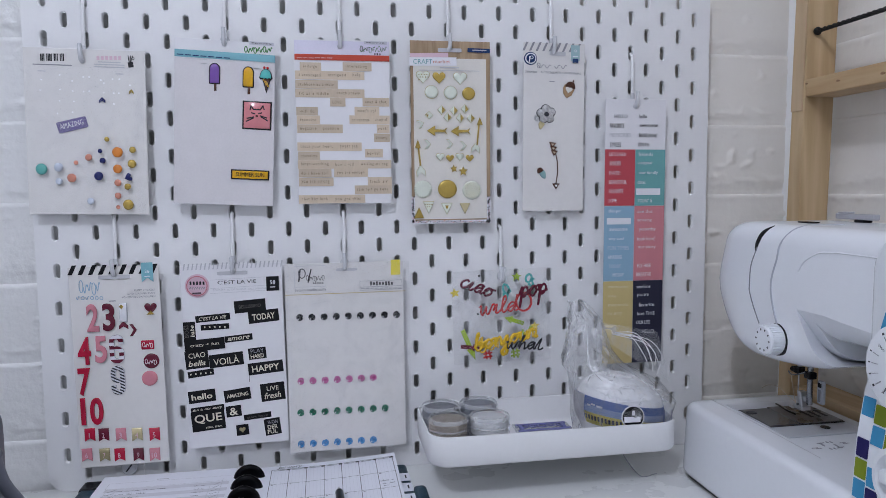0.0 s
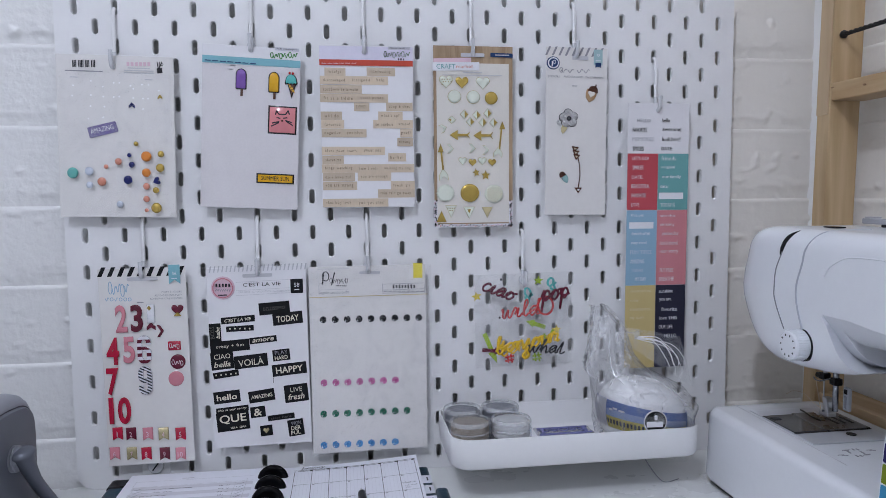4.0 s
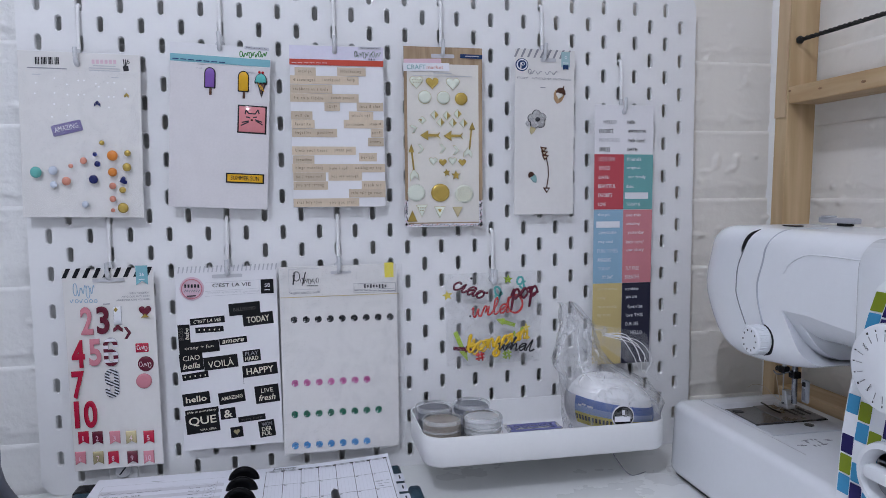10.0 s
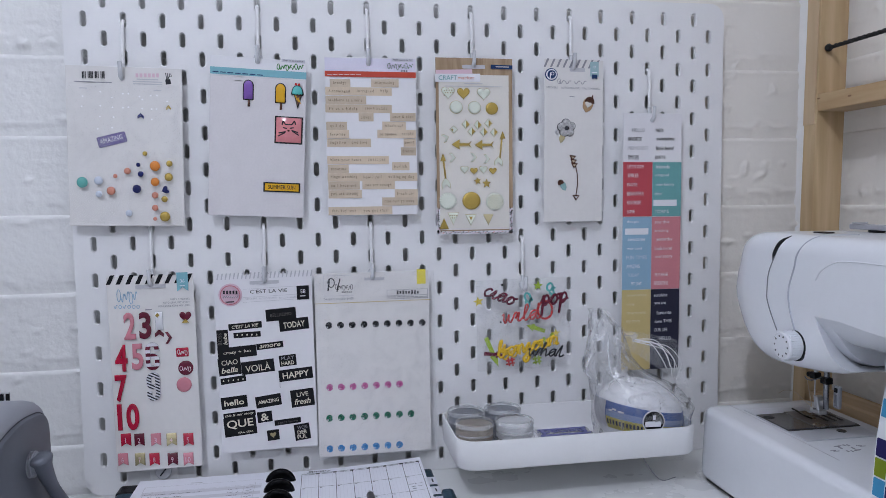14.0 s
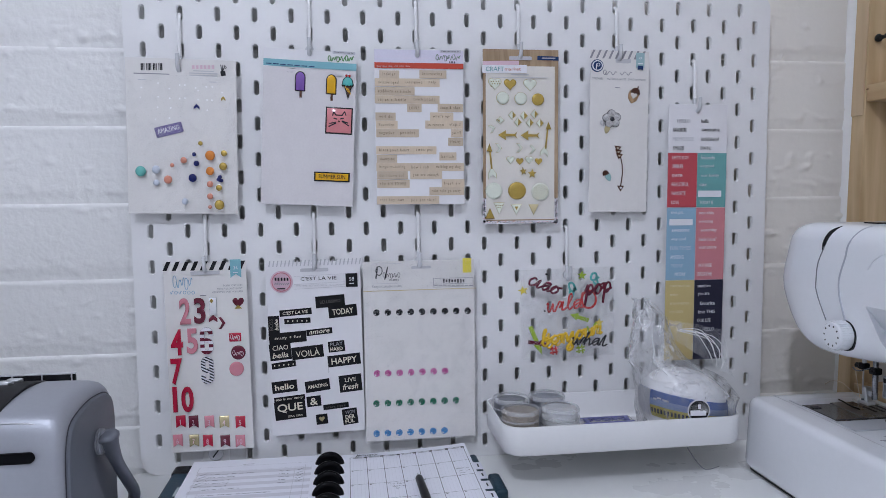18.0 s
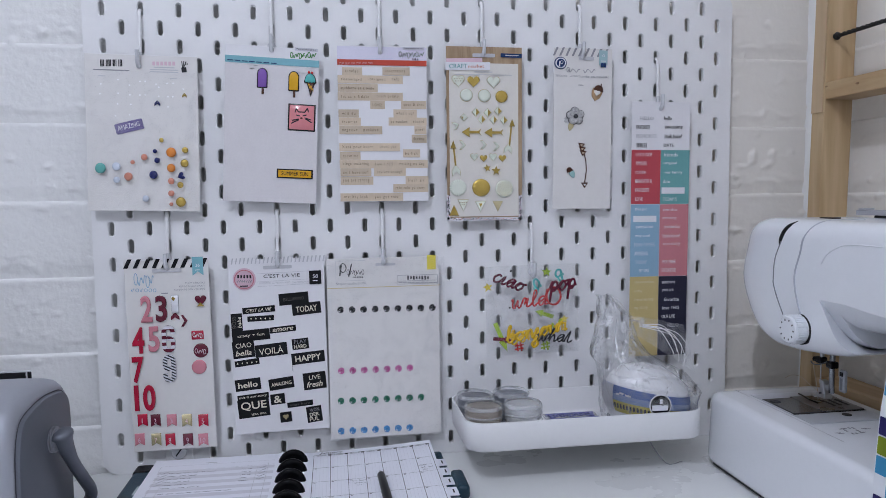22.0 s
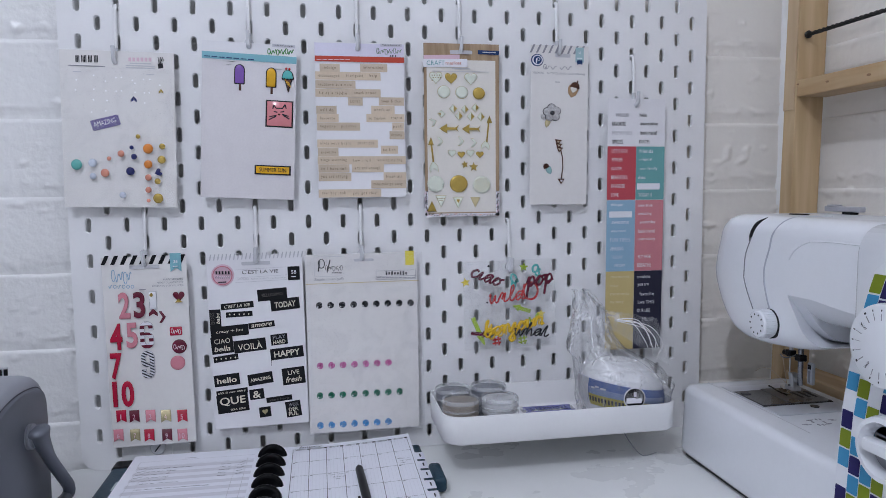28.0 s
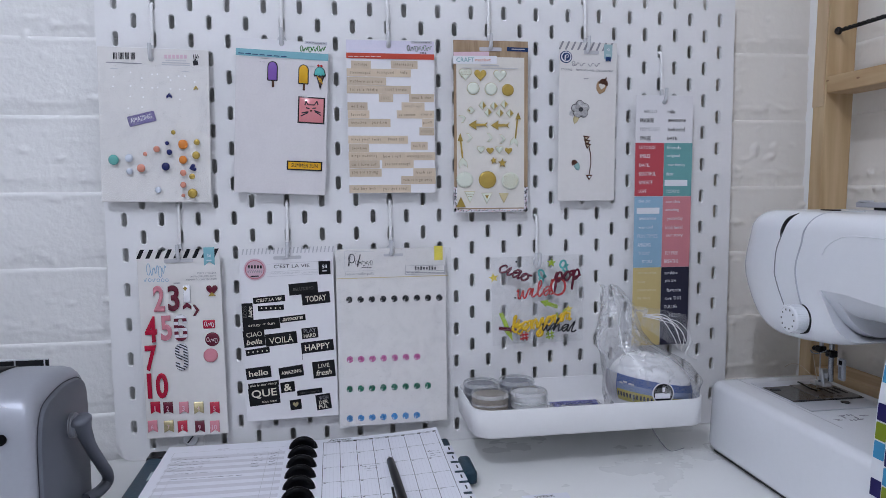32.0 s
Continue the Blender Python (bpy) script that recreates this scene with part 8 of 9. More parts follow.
letter(c, "1", -34.2, -71.8, 1.0, 5.6, "badge_pink", 0, 3)
stick(c, "flag", -20.0, -72.5, 10.5, 14.2, "maroon", "gloss", 0, 1)
letter(c, "2", -20.4, -72.9, 2.6, 5.6, "badge_pink", 0, 3)
stick(c, "flag", -2.8, -73.7, 10.6, 14.3, "rose", "gloss", 0, 1)
letter(c, "3", -3.2, -74.1, 2.6, 5.6, "badge_pink", 0, 3)
stick(c, "flag", 13.5, -74.9, 10.7, 14.3, "brass_pale", "foil", 0, 1)
letter(c, "4", 13.1, -75.3, 2.7, 5.6, "badge_pink", 0, 3)
stick(c, "flag", 31.2, -76.2, 10.7, 14.4, "red", "gloss", 0, 1)
letter(c, "5", 30.7, -76.6, 2.7, 5.7, "badge_pink", 0, 3)
stick(c, "flag", -37.9, -93.1, 10.5, 14.2, "rose", "gloss", 0, 1)
letter(c, "6", -38.3, -93.5, 2.6, 5.6, "badge_pink", 0, 3)
stick(c, "flag", -20.4, -94.5, 10.5, 14.3, "brass_pale", "foil", 0, 1)
letter(c, "7", -20.8, -94.9, 2.6, 5.6, "badge_pink", 0, 3)
stick(c, "flag", -5.4, -95.7, 10.6, 14.3, "red", "gloss", 0, 1)
letter(c, "8", -5.8, -96.1, 2.6, 5.6, "badge_pink", 0, 3)
stick(c, "flag", 13.6, -97.1, 10.7, 14.4, "maroon", "gloss", 0, 1)
letter(c, "9", 13.2, -97.5, 2.7, 5.7, "badge_pink", 0, 3)
stick(c, "flag", 30.2, -98.4, 10.7, 14.4, "rose", "gloss", 0, 1)
letter(c, "10", 29.8, -98.8, 5.4, 5.7, "badge_pink", 0, 3)
# card of black word labels
c = card("word_label_card", 0.200, 0.8945, 106, 200, 0.8, PAPER, "white card of small black word labels on a hook", "sticker card")
stick(c, "slant", -48.5, 98.8, 2.9, 6.8, "pale_grey", "print")
stick(c, "slant", -44.1, 98.8, 2.9, 6.8, "pale_grey", "print")
stick(c, "slant", -39.8, 98.8, 2.9, 6.8, "pale_grey", "print")
stick(c, "slant", -35.5, 98.8, 2.9, 6.8, "pale_grey", "print")
stick(c, "slant", -31.1, 98.8, 2.9, 6.8, "pale_grey", "print")
stick(c, "slant", -26.8, 98.8, 2.9, 6.8, "pale_grey", "print")
stick(c, "slant", -22.4, 98.8, 2.9, 6.9, "pale_grey", "print")
stick(c, "slant", -18.0, 98.8, 2.9, 6.9, "pale_grey", "print")
stick(c, "slant", -13.6, 98.8, 2.9, 6.9, "pale_grey", "print")
stick(c, "slant", -9.2, 98.8, 2.9, 6.9, "pale_grey", "print")
stick(c, "slant", -4.8, 98.8, 2.9, 6.9, "pale_grey", "print")
stick(c, "slant", -0.4, 98.8, 2.9, 6.9, "pale_grey", "print")
stick(c, "slant", 4.0, 98.8, 2.9, 6.9, "pale_grey", "print")
stick(c, "slant", 8.4, 98.8, 2.9, 6.9, "pale_grey", "print")
stick(c, "slant", 12.8, 98.8, 3.0, 6.9, "pale_grey", "print")
stick(c, "slant", 17.2, 98.8, 3.0, 6.9, "pale_grey", "print")
stick(c, "slant", 21.7, 98.8, 3.0, 6.9, "pale_grey", "print")
stick(c, "slant", 26.1, 98.8, 3.0, 6.9, "pale_grey", "print")
stick(c, "slant", 30.6, 98.8, 3.0, 6.9, "pale_grey", "print")
stick(c, "slant", 35.0, 98.8, 3.0, 6.9, "pale_grey", "print")
stick(c, "slant", 39.5, 98.8, 3.0, 6.9, "pale_grey", "print")
stick(c, "slant", 44.0, 98.8, 3.0, 6.9, "pale_grey", "print")
stick(c, "slant", 48.5, 98.8, 3.0, 6.9, "pale_grey", "print")
stick(c, "slant", 53.0, 98.8, 3.0, 7.0, "pale_grey", "print")
stick(c, "slot", 1.1, 90.6, 31.5, 3.9, "pale_grey", "print", 0, 1)
stick(c, "puff", -35.9, 78.2, 25.3, 25.3, "badge_pink", "print")
stick(c, "ring", -35.9, 78.2, 24.9, 24.9, "rose", "print", 0, 4)
stick(c, "rect", -42.2, 81.7, 1.9, 3.6, "ink", "print", 0, 5)
stick(c, "rect", -38.9, 81.5, 1.9, 3.6, "ink", "print", 0, 5)
stick(c, "rect", -35.5, 81.4, 1.9, 3.6, "ink", "print", 0, 5)
stick(c, "rect", -32.2, 81.3, 1.9, 3.6, "ink", "print", 0, 5)
stick(c, "rect", -28.9, 81.1, 1.9, 3.6, "ink", "print", 0, 5)
stick(c, "ess", -42.8, 76.4, 1.9, 2.8, "grey", "print", 0, 5)
stick(c, "ess", -40.4, 76.3, 1.9, 2.8, "grey", "print", 0, 5)
stick(c, "ess", -38.0, 76.1, 1.9, 2.8, "grey", "print", 0, 5)
stick(c, "ess", -35.7, 76.0, 1.9, 2.8, "grey", "print", 0, 5)
stick(c, "ess", -33.3, 75.9, 1.9, 2.8, "grey", "print", 0, 5)
stick(c, "ess", -30.9, 75.8, 1.9, 2.8, "grey", "print", 0, 5)
stick(c, "ess", -28.5, 75.7, 1.9, 2.8, "grey", "print", 0, 5)
stick(c, "rect", -36.4, 70.7, 9.1, 1.3, "ink", "print", 0, 5)
letter(c, "C'EST LA VIE", 5.4, 80.7, 40.4, 4.1, "ink", 0)
stick(c, "rect", 6.8, 84.3, 57.9, 0.3, "pale_grey", "print", 1)
stick(c, "rect", 6.5, 75.1, 58.0, 0.3, "pale_grey", "print", 1)
stick(c, "rect", 6.3, 69.7, 58.0, 0.3, "pale_grey", "print", 1)
letter(c, "STICKERS", -13.6, 72.9, 12.4, 1.9, "pale_grey", 1)
letter(c, "AUTOCOLLANTS", 4.6, 72.7, 20.0, 1.9, "pale_grey", 1)
letter(c, "CALCOMANIAS", 26.0, 72.4, 19.0, 1.9, "pale_grey", 1)
stick(c, "rect", 42.8, 77.2, 13.5, 15.7, "black", "print", 0, 1)
letter(c, "58", 42.9, 78.7, 5.6, 4.4, "white", 0, 3)
stick(c, "rect", 42.7, 73.5, 5.6, 0.9, "white", "print", 0, 3)
stick(c, "rect", 17.7, 53.7, 33.1, 13.5, "black", "print", 3)
letter(c, "BELLISSIMO", 17.7, 53.7, 23.3, 3.7, "dim_ink", 3, 2)
stick(c, "rect", 31.6, 41.7, 32.4, 13.5, "black", "print", 4)
letter(c, "TODAY", 31.6, 41.7, 23.9, 7.0, "cream_ink", 4, 2, bold=0.014)
stick(c, "rect", -21.6, 42.8, 36.0, 7.3, "black", "print", 3)
letter(c, "C'EST LA VIE", -21.6, 42.8, 28.9, 3.7, "cream_ink", 3, 2, shear=0.28, bold=0.012)
stick(c, "rect", -19.9, 32.8, 29.3, 6.1, "black", "print", 1)
stick(c, "dome", -30.4, 33.1, 1.5, 1.9, "cream_ink", "print", 0, 2)
stick(c, "dome", -25.2, 33.0, 1.5, 1.9, "cream_ink", "print", 0, 2)
stick(c, "dome", -19.9, 32.8, 1.5, 1.9, "cream_ink", "print", 0, 2)
stick(c, "dome", -14.7, 32.6, 1.5, 2.0, "cream_ink", "print", 0, 2)
stick(c, "dome", -9.5, 32.4, 1.5, 2.0, "cream_ink", "print", 0, 2)
stick(c, "rect", -46.4, 29.4, 12.4, 20.3, "black", "print", 1)
letter(c, "BOSS", -49.3, 29.6, 13.3, 4.3, "dim_ink", 91, 2)
letter(c, "babe", -43.5, 29.3, 12.9, 4.3, "cream_ink", 91, 2, shear=0.28, bold=0.012)
stick(c, "rect", 4.2, 19.1, 29.2, 7.0, "black", "print", 4)
letter(c, "amore", 4.2, 19.1, 23.3, 3.7, "cream_ink", 4, 2, shear=0.28, bold=0.012)
stick(c, "rect", -31.4, 13.9, 41.8, 12.6, "black", "print", 3)
letter(c, "crazy + fun", -31.4, 13.9, 29.7, 4.3, "cream_ink", 3, 2)
stick(c, "rect", -40.3, -1.9, 24.2, 19.5, "black", "print", 4)
letter(c, "CIAO", -40.1, 2.9, 17.5, 5.6, "cream_ink", 4, 2)
letter(c, "bella", -40.5, -5.8, 17.9, 6.1, "cream_ink", 4, 2, shear=0.28, bold=0.012)
stick(c, "rect", -9.8, -4.1, 35.9, 14.4, "black", "print", 4)
letter(c, "VOILÀ", -9.8, -4.1, 27.0, 9.2, "cream_ink", 4, 2)
stick(c, "rect", 23.1, 1.0, 18.8, 12.7, "black", "print", 4)
letter(c, "PLAY", 23.2, 4.0, 14.1, 4.2, "grey", 4, 2)
letter(c, "HARD", 23.0, -1.7, 14.1, 4.4, "cream_ink", 4, 2, bold=0.014)
stick(c, "rect", -37.0, -17.3, 27.2, 7.0, "black", "print", 6)
stick(c, "dome", -47.4, -17.8, 1.5, 2.0, "cream_ink", "print", 0, 2)
stick(c, "dome", -42.2, -17.6, 1.5, 2.0, "cream_ink", "print", 0, 2)
stick(c, "dome", -37.0, -17.3, 1.5, 2.0, "cream_ink", "print", 0, 2)
stick(c, "dome", -31.7, -17.1, 1.5, 2.0, "cream_ink", "print", 0, 2)
stick(c, "dome", -26.5, -16.8, 1.5, 2.0, "cream_ink", "print", 0, 2)
stick(c, "rect", 31.3, -15.4, 37.5, 13.2, "black", "print", 4)
letter(c, "HAPPY", 31.3, -15.4, 29.2, 7.1, "cream_ink", 4, 2, bold=0.014)
stick(c, "rect", -37.2, -42.7, 28.3, 13.5, "black", "print", 4)
letter(c, "hello", -37.2, -42.7, 21.8, 6.6, "cream_ink", 4, 2, bold=0.02)
stick(c, "rect", -0.0, -43.8, 28.1, 13.2, "black", "print", 6)
letter(c, "AMAZING", -0.0, -43.8, 23.0, 4.2, "cream_ink", 6, 2, bold=0.014)
stick(c, "rect", 37.7, -43.0, 25.9, 19.9, "black", "print", 4)
letter(c, "LIVE", 37.8, -38.6, 12.9, 4.9, "cream_ink", 4, 2)
letter(c, "fresh", 37.5, -46.6, 18.1, 6.7, "cream_ink", 4, 2, shear=0.28, bold=0.012)
stick(c, "rect", -32.1, -57.0, 34.9, 6.1, "black", "print", 4)
letter(c, "this is our story", -32.1, -57.0, 31.1, 3.3, "cream_ink", 4, 2, shear=0.28, bold=0.012)
stick(c, "rect", -31.9, -70.3, 35.0, 21.5, "black", "print", 4)
letter(c, "QUE", -31.8, -67.6, 28.6, 10.5, "cream_ink", 4, 2, bold=0.014)
letter(c, "SERA, SERA", -26.3, -77.3, 16.9, 2.4, "cream_ink", 4, 2)
stick(c, "rect", -4.8, -61.8, 16.2, 12.3, "black", "print", 4)
letter(c, "&", -4.8, -61.8, 8.9, 8.4, "cream_ink", 4, 2, bold=0.014)
stick(c, "rect", 20.2, -69.1, 29.2, 6.2, "black", "print", 4)
letter(c, "start here", 20.2, -69.1, 22.3, 2.7, "dim_ink", 4, 2)
stick(c, "rect", 3.6, -83.5, 13.2, 12.0, "black", "print", 4)
stick(c, "heart", 3.6, -83.5, 6.8, 6.6, "brass_pale", "foil", 4, 2)
stick(c, "rect", 35.9, -82.3, 17.3, 18.7, "black", "print", 6)
letter(c, "WON", 36.1, -76.9, 10.8, 4.2, "grey", 6, 2)
letter(c, "DER", 35.9, -82.3, 10.8, 4.5, "cream_ink", 6, 2, bold=0.014)
letter(c, "FUL", 35.7, -87.6, 10.8, 4.5, "cream_ink", 6, 2, bold=0.014)
stick(c, "rect", 13.4, -26.6, 0.4, 7.0, "ink", "print")
# card of sequin puffs
c = card("sequin_card", 0.320, 0.887, 130, 212, 0.2, PAPER_WARM, "sleeved white card with rows of coloured sequins", "sticker card")
stick(c, "rect", -37.8, 103.3, 33.8, 0.4, "pale_grey", "print")
stick(c, "rect", -38.2, 80.3, 33.8, 0.4, "pale_grey", "print")
stick(c, "rect", -54.6, 92.4, 0.4, 23.1, "pale_grey", "print")
stick(c, "ring", -46.4, 95.2, 8.6, 12.2, "ink", "print")
stick(c, "rect", -49.2, 92.7, 1.7, 13.1, "ink", "print", -8, 1)
stick(c, "ring", -40.7, 90.4, 3.0, 6.8, "ink", "print")
stick(c, "ess", -37.9, 89.2, 3.0, 4.6, "ink", "print")
stick(c, "ess", -35.0, 90.2, 3.0, 4.6, "ink", "print")
stick(c, "ring", -32.2, 89.0, 3.0, 6.8, "ink", "print")
stick(c, "ess", -29.3, 90.0, 3.0, 4.6, "ink", "print")
stick(c, "ess", -26.5, 88.8, 3.0, 4.6, "ink", "print")
stick(c, "ring", -23.6, 89.9, 3.0, 6.9, "ink", "print")
stick(c, "rect", -38.2, 92.4, 1.3, 15.3, "ink", "print", -14, 1)
stick(c, "rect", -34.0, 84.3, 1.3, 1.3, "ink", "print")
stick(c, "rect", -32.1, 84.3, 1.3, 1.3, "ink", "print")
stick(c, "rect", -30.1, 84.2, 1.3, 1.3, "ink", "print")
stick(c, "rect", -28.2, 84.2, 1.3, 1.3, "ink", "print")
stick(c, "rect", -26.2, 84.1, 1.3, 1.3, "ink", "print")
stick(c, "rect", -24.2, 84.0, 1.3, 1.3, "ink", "print")
letter(c, "Sequin studio puffs", -37.7, 76.6, 33.9, 4.0, "grey", 0)
stick(c, "rect", 40.0, 84.6, 47.3, 0.4, "grey", "print")
stick(c, "rect", 39.9, 77.9, 47.4, 0.4, "grey", "print")
stick(c, "rect", 39.8, 74.4, 47.4, 0.4, "grey", "print")
stick(c, "rect", 16.6, 80.3, 0.4, 10.2, "grey", "print")
stick(c, "rect", 63.5, 78.7, 0.5, 10.3, "grey", "print")
stick(c, "rect", 28.8, 81.6, 2.0, 4.4, "ink", "print")
stick(c, "rect", 32.1, 81.5, 2.0, 3.1, "ink", "print")
stick(c, "rect", 35.5, 81.4, 2.0, 4.4, "ink", "print")
stick(c, "rect", 38.8, 81.3, 2.0, 3.1, "ink", "print")
stick(c, "rect", 42.2, 81.2, 2.0, 3.1, "ink", "print")
stick(c, "rect", 45.5, 81.1, 2.0, 4.5, "ink", "print")
stick(c, "rect", 48.9, 81.0, 2.0, 4.5, "ink", "print")
stick(c, "rect", 52.2, 80.9, 2.0, 3.1, "ink", "print")
stick(c, "rect", 19.8, 76.6, 4.0, 0.9, "grey", "print")
stick(c, "rect", 24.9, 76.4, 4.0, 0.9, "grey", "print")
stick(c, "rect", 30.1, 76.3, 4.0, 0.9, "grey", "print")
stick(c, "rect", 35.2, 76.1, 4.0, 0.9, "grey", "print")
stick(c, "rect", 40.3, 75.9, 4.0, 0.9, "grey", "print")
stick(c, "rect", 45.5, 75.8, 4.0, 0.9, "grey", "print")
stick(c, "rect", 50.6, 75.6, 4.0, 0.9, "grey", "print")
stick(c, "rect", 55.8, 75.4, 4.0, 0.9, "grey", "print")
stick(c, "rect", 60.9, 75.2, 4.1, 0.9, "grey", "print")
stick(c, "rect", 56.5, 99.0, 10.3, 16.9, "lemon", "print")
stick(c, "rect", 1.2, 71.9, 132.2, 0.7, "strip_yellow", "print")
stick(c, "slot", 2.5, 98.2, 22.9, 3.1, "pale_grey", "print", 0, 1)
# The small white puff on each sequin is its highlight, painted at lower left.
stick(c, "sequin", -50.2, 46.7, 7.6, 7.7, "black", "print")
stick(c, "dome", -49.8, 47.1, 2.6, 2.6, "black", "print", 0, 2)
stick(c, "puff", -52.0, 45.0, 1.5, 1.5, "white", "gloss", 0, 2)
stick(c, "sequin", -37.0, 46.5, 7.6, 7.7, "black", "print", 50)
stick(c, "dome", -36.6, 46.9, 2.6, 2.6, "black", "print", 0, 2)
stick(c, "puff", -38.8, 44.8, 1.5, 1.5, "white", "gloss", 0, 2)
stick(c, "sequin", -23.8, 46.3, 7.7, 7.7, "black", "print", 100)
stick(c, "dome", -23.4, 46.8, 2.6, 2.7, "black", "print", 0, 2)
stick(c, "puff", -25.6, 44.6, 1.5, 1.5, "white", "gloss", 0, 2)
stick(c, "sequin", -10.5, 46.2, 7.7, 7.8, "black", "print", 150)
stick(c, "dome", -10.1, 46.6, 2.6, 2.7, "black", "print", 0, 2)
stick(c, "puff", -12.3, 44.5, 1.5, 1.6, "white", "gloss", 0, 2)
stick(c, "sequin", 2.8, 46.0, 7.7, 7.8, "black", "print", 200)
stick(c, "dome", 3.3, 46.4, 2.7, 2.7, "black", "print", 0, 2)
stick(c, "puff", 1.0, 44.3, 1.5, 1.6, "white", "gloss", 0, 2)
stick(c, "sequin", 16.2, 45.8, 7.8, 7.8, "black", "print", 250)
stick(c, "dome", 16.7, 46.3, 2.7, 2.7, "black", "print", 0, 2)
stick(c, "puff", 14.4, 44.1, 1.6, 1.6, "white", "gloss", 0, 2)
stick(c, "sequin", 29.7, 45.7, 7.8, 7.8, "black", "print", 300)
stick(c, "dome", 30.2, 46.1, 2.7, 2.7, "black", "print", 0, 2)
stick(c, "puff", 27.9, 43.9, 1.6, 1.6, "white", "gloss", 0, 2)
stick(c, "sequin", 43.3, 45.5, 7.9, 7.8, "black", "print", 350)
stick(c, "dome", 43.7, 45.9, 2.7, 2.7, "black", "print", 0, 2)
stick(c, "puff", 41.5, 43.8, 1.6, 1.6, "white", "gloss", 0, 2)
stick(c, "sequin", 56.9, 45.3, 7.9, 7.9, "black", "print", 40)
stick(c, "dome", 57.4, 45.7, 2.7, 2.7, "black", "print", 0, 2)
stick(c, "puff", 55.1, 43.6, 1.6, 1.6, "white", "gloss", 0, 2)
stick(c, "sequin", -51.1, -24.8, 7.6, 7.8, "magenta", "gloss")
stick(c, "dome", -50.6, -24.4, 2.6, 2.7, "deep_pink", "print", 0, 2)
stick(c, "puff", -52.9, -26.5, 1.5, 1.6, "white", "gloss", 0, 2)
stick(c, "sequin", -37.9, -24.9, 7.7, 7.8, "magenta", "gloss", 50)
stick(c, "dome", -37.4, -24.5, 2.6, 2.7, "deep_pink", "print", 0, 2)
stick(c, "puff", -39.7, -26.6, 1.5, 1.6, "white", "gloss", 0, 2)
stick(c, "sequin", -24.6, -25.1, 7.7, 7.8, "magenta", "gloss", 100)
stick(c, "dome", -24.2, -24.6, 2.6, 2.7, "deep_pink", "print", 0, 2)
stick(c, "puff", -26.4, -26.7, 1.5, 1.6, "white", "gloss", 0, 2)
stick(c, "sequin", -11.3, -25.2, 7.7, 7.8, "magenta", "gloss", 150)
stick(c, "dome", -10.9, -24.7, 2.7, 2.7, "deep_pink", "print", 0, 2)
stick(c, "puff", -13.1, -26.9, 1.5, 1.6, "white", "gloss", 0, 2)
stick(c, "sequin", 2.1, -25.3, 7.8, 7.9, "magenta", "gloss", 200)
stick(c, "dome", 2.5, -24.9, 2.7, 2.7, "deep_pink", "print", 0, 2)
stick(c, "puff", 0.3, -27.0, 1.6, 1.6, "white", "gloss", 0, 2)
stick(c, "sequin", 15.5, -25.4, 7.8, 7.9, "magenta", "gloss", 250)
stick(c, "dome", 16.0, -25.0, 2.7, 2.7, "deep_pink", "print", 0, 2)
stick(c, "puff", 13.7, -27.1, 1.6, 1.6, "white", "gloss", 0, 2)
stick(c, "sequin", 29.0, -25.5, 7.9, 7.9, "magenta", "gloss", 300)
stick(c, "dome", 29.5, -25.1, 2.7, 2.7, "deep_pink", "print", 0, 2)
stick(c, "puff", 27.2, -27.3, 1.6, 1.6, "white", "gloss", 0, 2)
stick(c, "sequin", -52.3, -60.5, 7.6, 7.8, "emerald", "gloss")
stick(c, "dome", -51.8, -60.0, 2.6, 2.7, "deep_green", "print", 0, 2)
stick(c, "puff", -54.1, -62.2, 1.5, 1.6, "white", "gloss", 0, 2)
stick(c, "sequin", -39.0, -60.6, 7.7, 7.8, "emerald", "gloss", 50)
stick(c, "dome", -38.6, -60.2, 2.6, 2.7, "deep_green", "print", 0, 2)
stick(c, "puff", -40.8, -62.3, 1.5, 1.6, "white", "gloss", 0, 2)
stick(c, "sequin", -25.8, -60.8, 7.7, 7.9, "emerald", "gloss", 100)
stick(c, "dome", -25.3, -60.3, 2.6, 2.7, "deep_green", "print", 0, 2)
stick(c, "puff", -27.6, -62.4, 1.5, 1.6, "white", "gloss", 0, 2)
stick(c, "sequin", -12.4, -60.9, 7.8, 7.9, "emerald", "gloss", 150)
stick(c, "dome", -12.0, -60.5, 2.7, 2.7, "deep_green", "print", 0, 2)
stick(c, "puff", -14.2, -62.6, 1.6, 1.6, "white", "gloss", 0, 2)
stick(c, "sequin", 1.0, -61.0, 7.8, 7.9, "emerald", "gloss", 200)
stick(c, "dome", 1.5, -60.6, 2.7, 2.7, "deep_green", "print", 0, 2)
stick(c, "puff", -0.8, -62.7, 1.6, 1.6, "white", "gloss", 0, 2)
stick(c, "sequin", 14.5, -61.2, 7.8, 7.9, "emerald", "gloss", 250)
stick(c, "dome", 15.0, -60.8, 2.7, 2.7, "deep_green", "print", 0, 2)
stick(c, "puff", 12.7, -62.9, 1.6, 1.6, "white", "gloss", 0, 2)
stick(c, "sequin", 28.1, -61.3, 7.9, 7.9, "emerald", "gloss", 300)
stick(c, "dome", 28.5, -60.9, 2.7, 2.7, "deep_green", "print", 0, 2)
stick(c, "puff", 26.2, -63.0, 1.6, 1.6, "white", "gloss", 0, 2)
stick(c, "sequin", 41.7, -61.5, 7.9, 8.0, "emerald", "gloss", 350)
stick(c, "dome", 42.1, -61.1, 2.7, 2.7, "deep_green", "print", 0, 2)
stick(c, "puff", 39.8, -63.2, 1.6, 1.6, "white", "gloss", 0, 2)
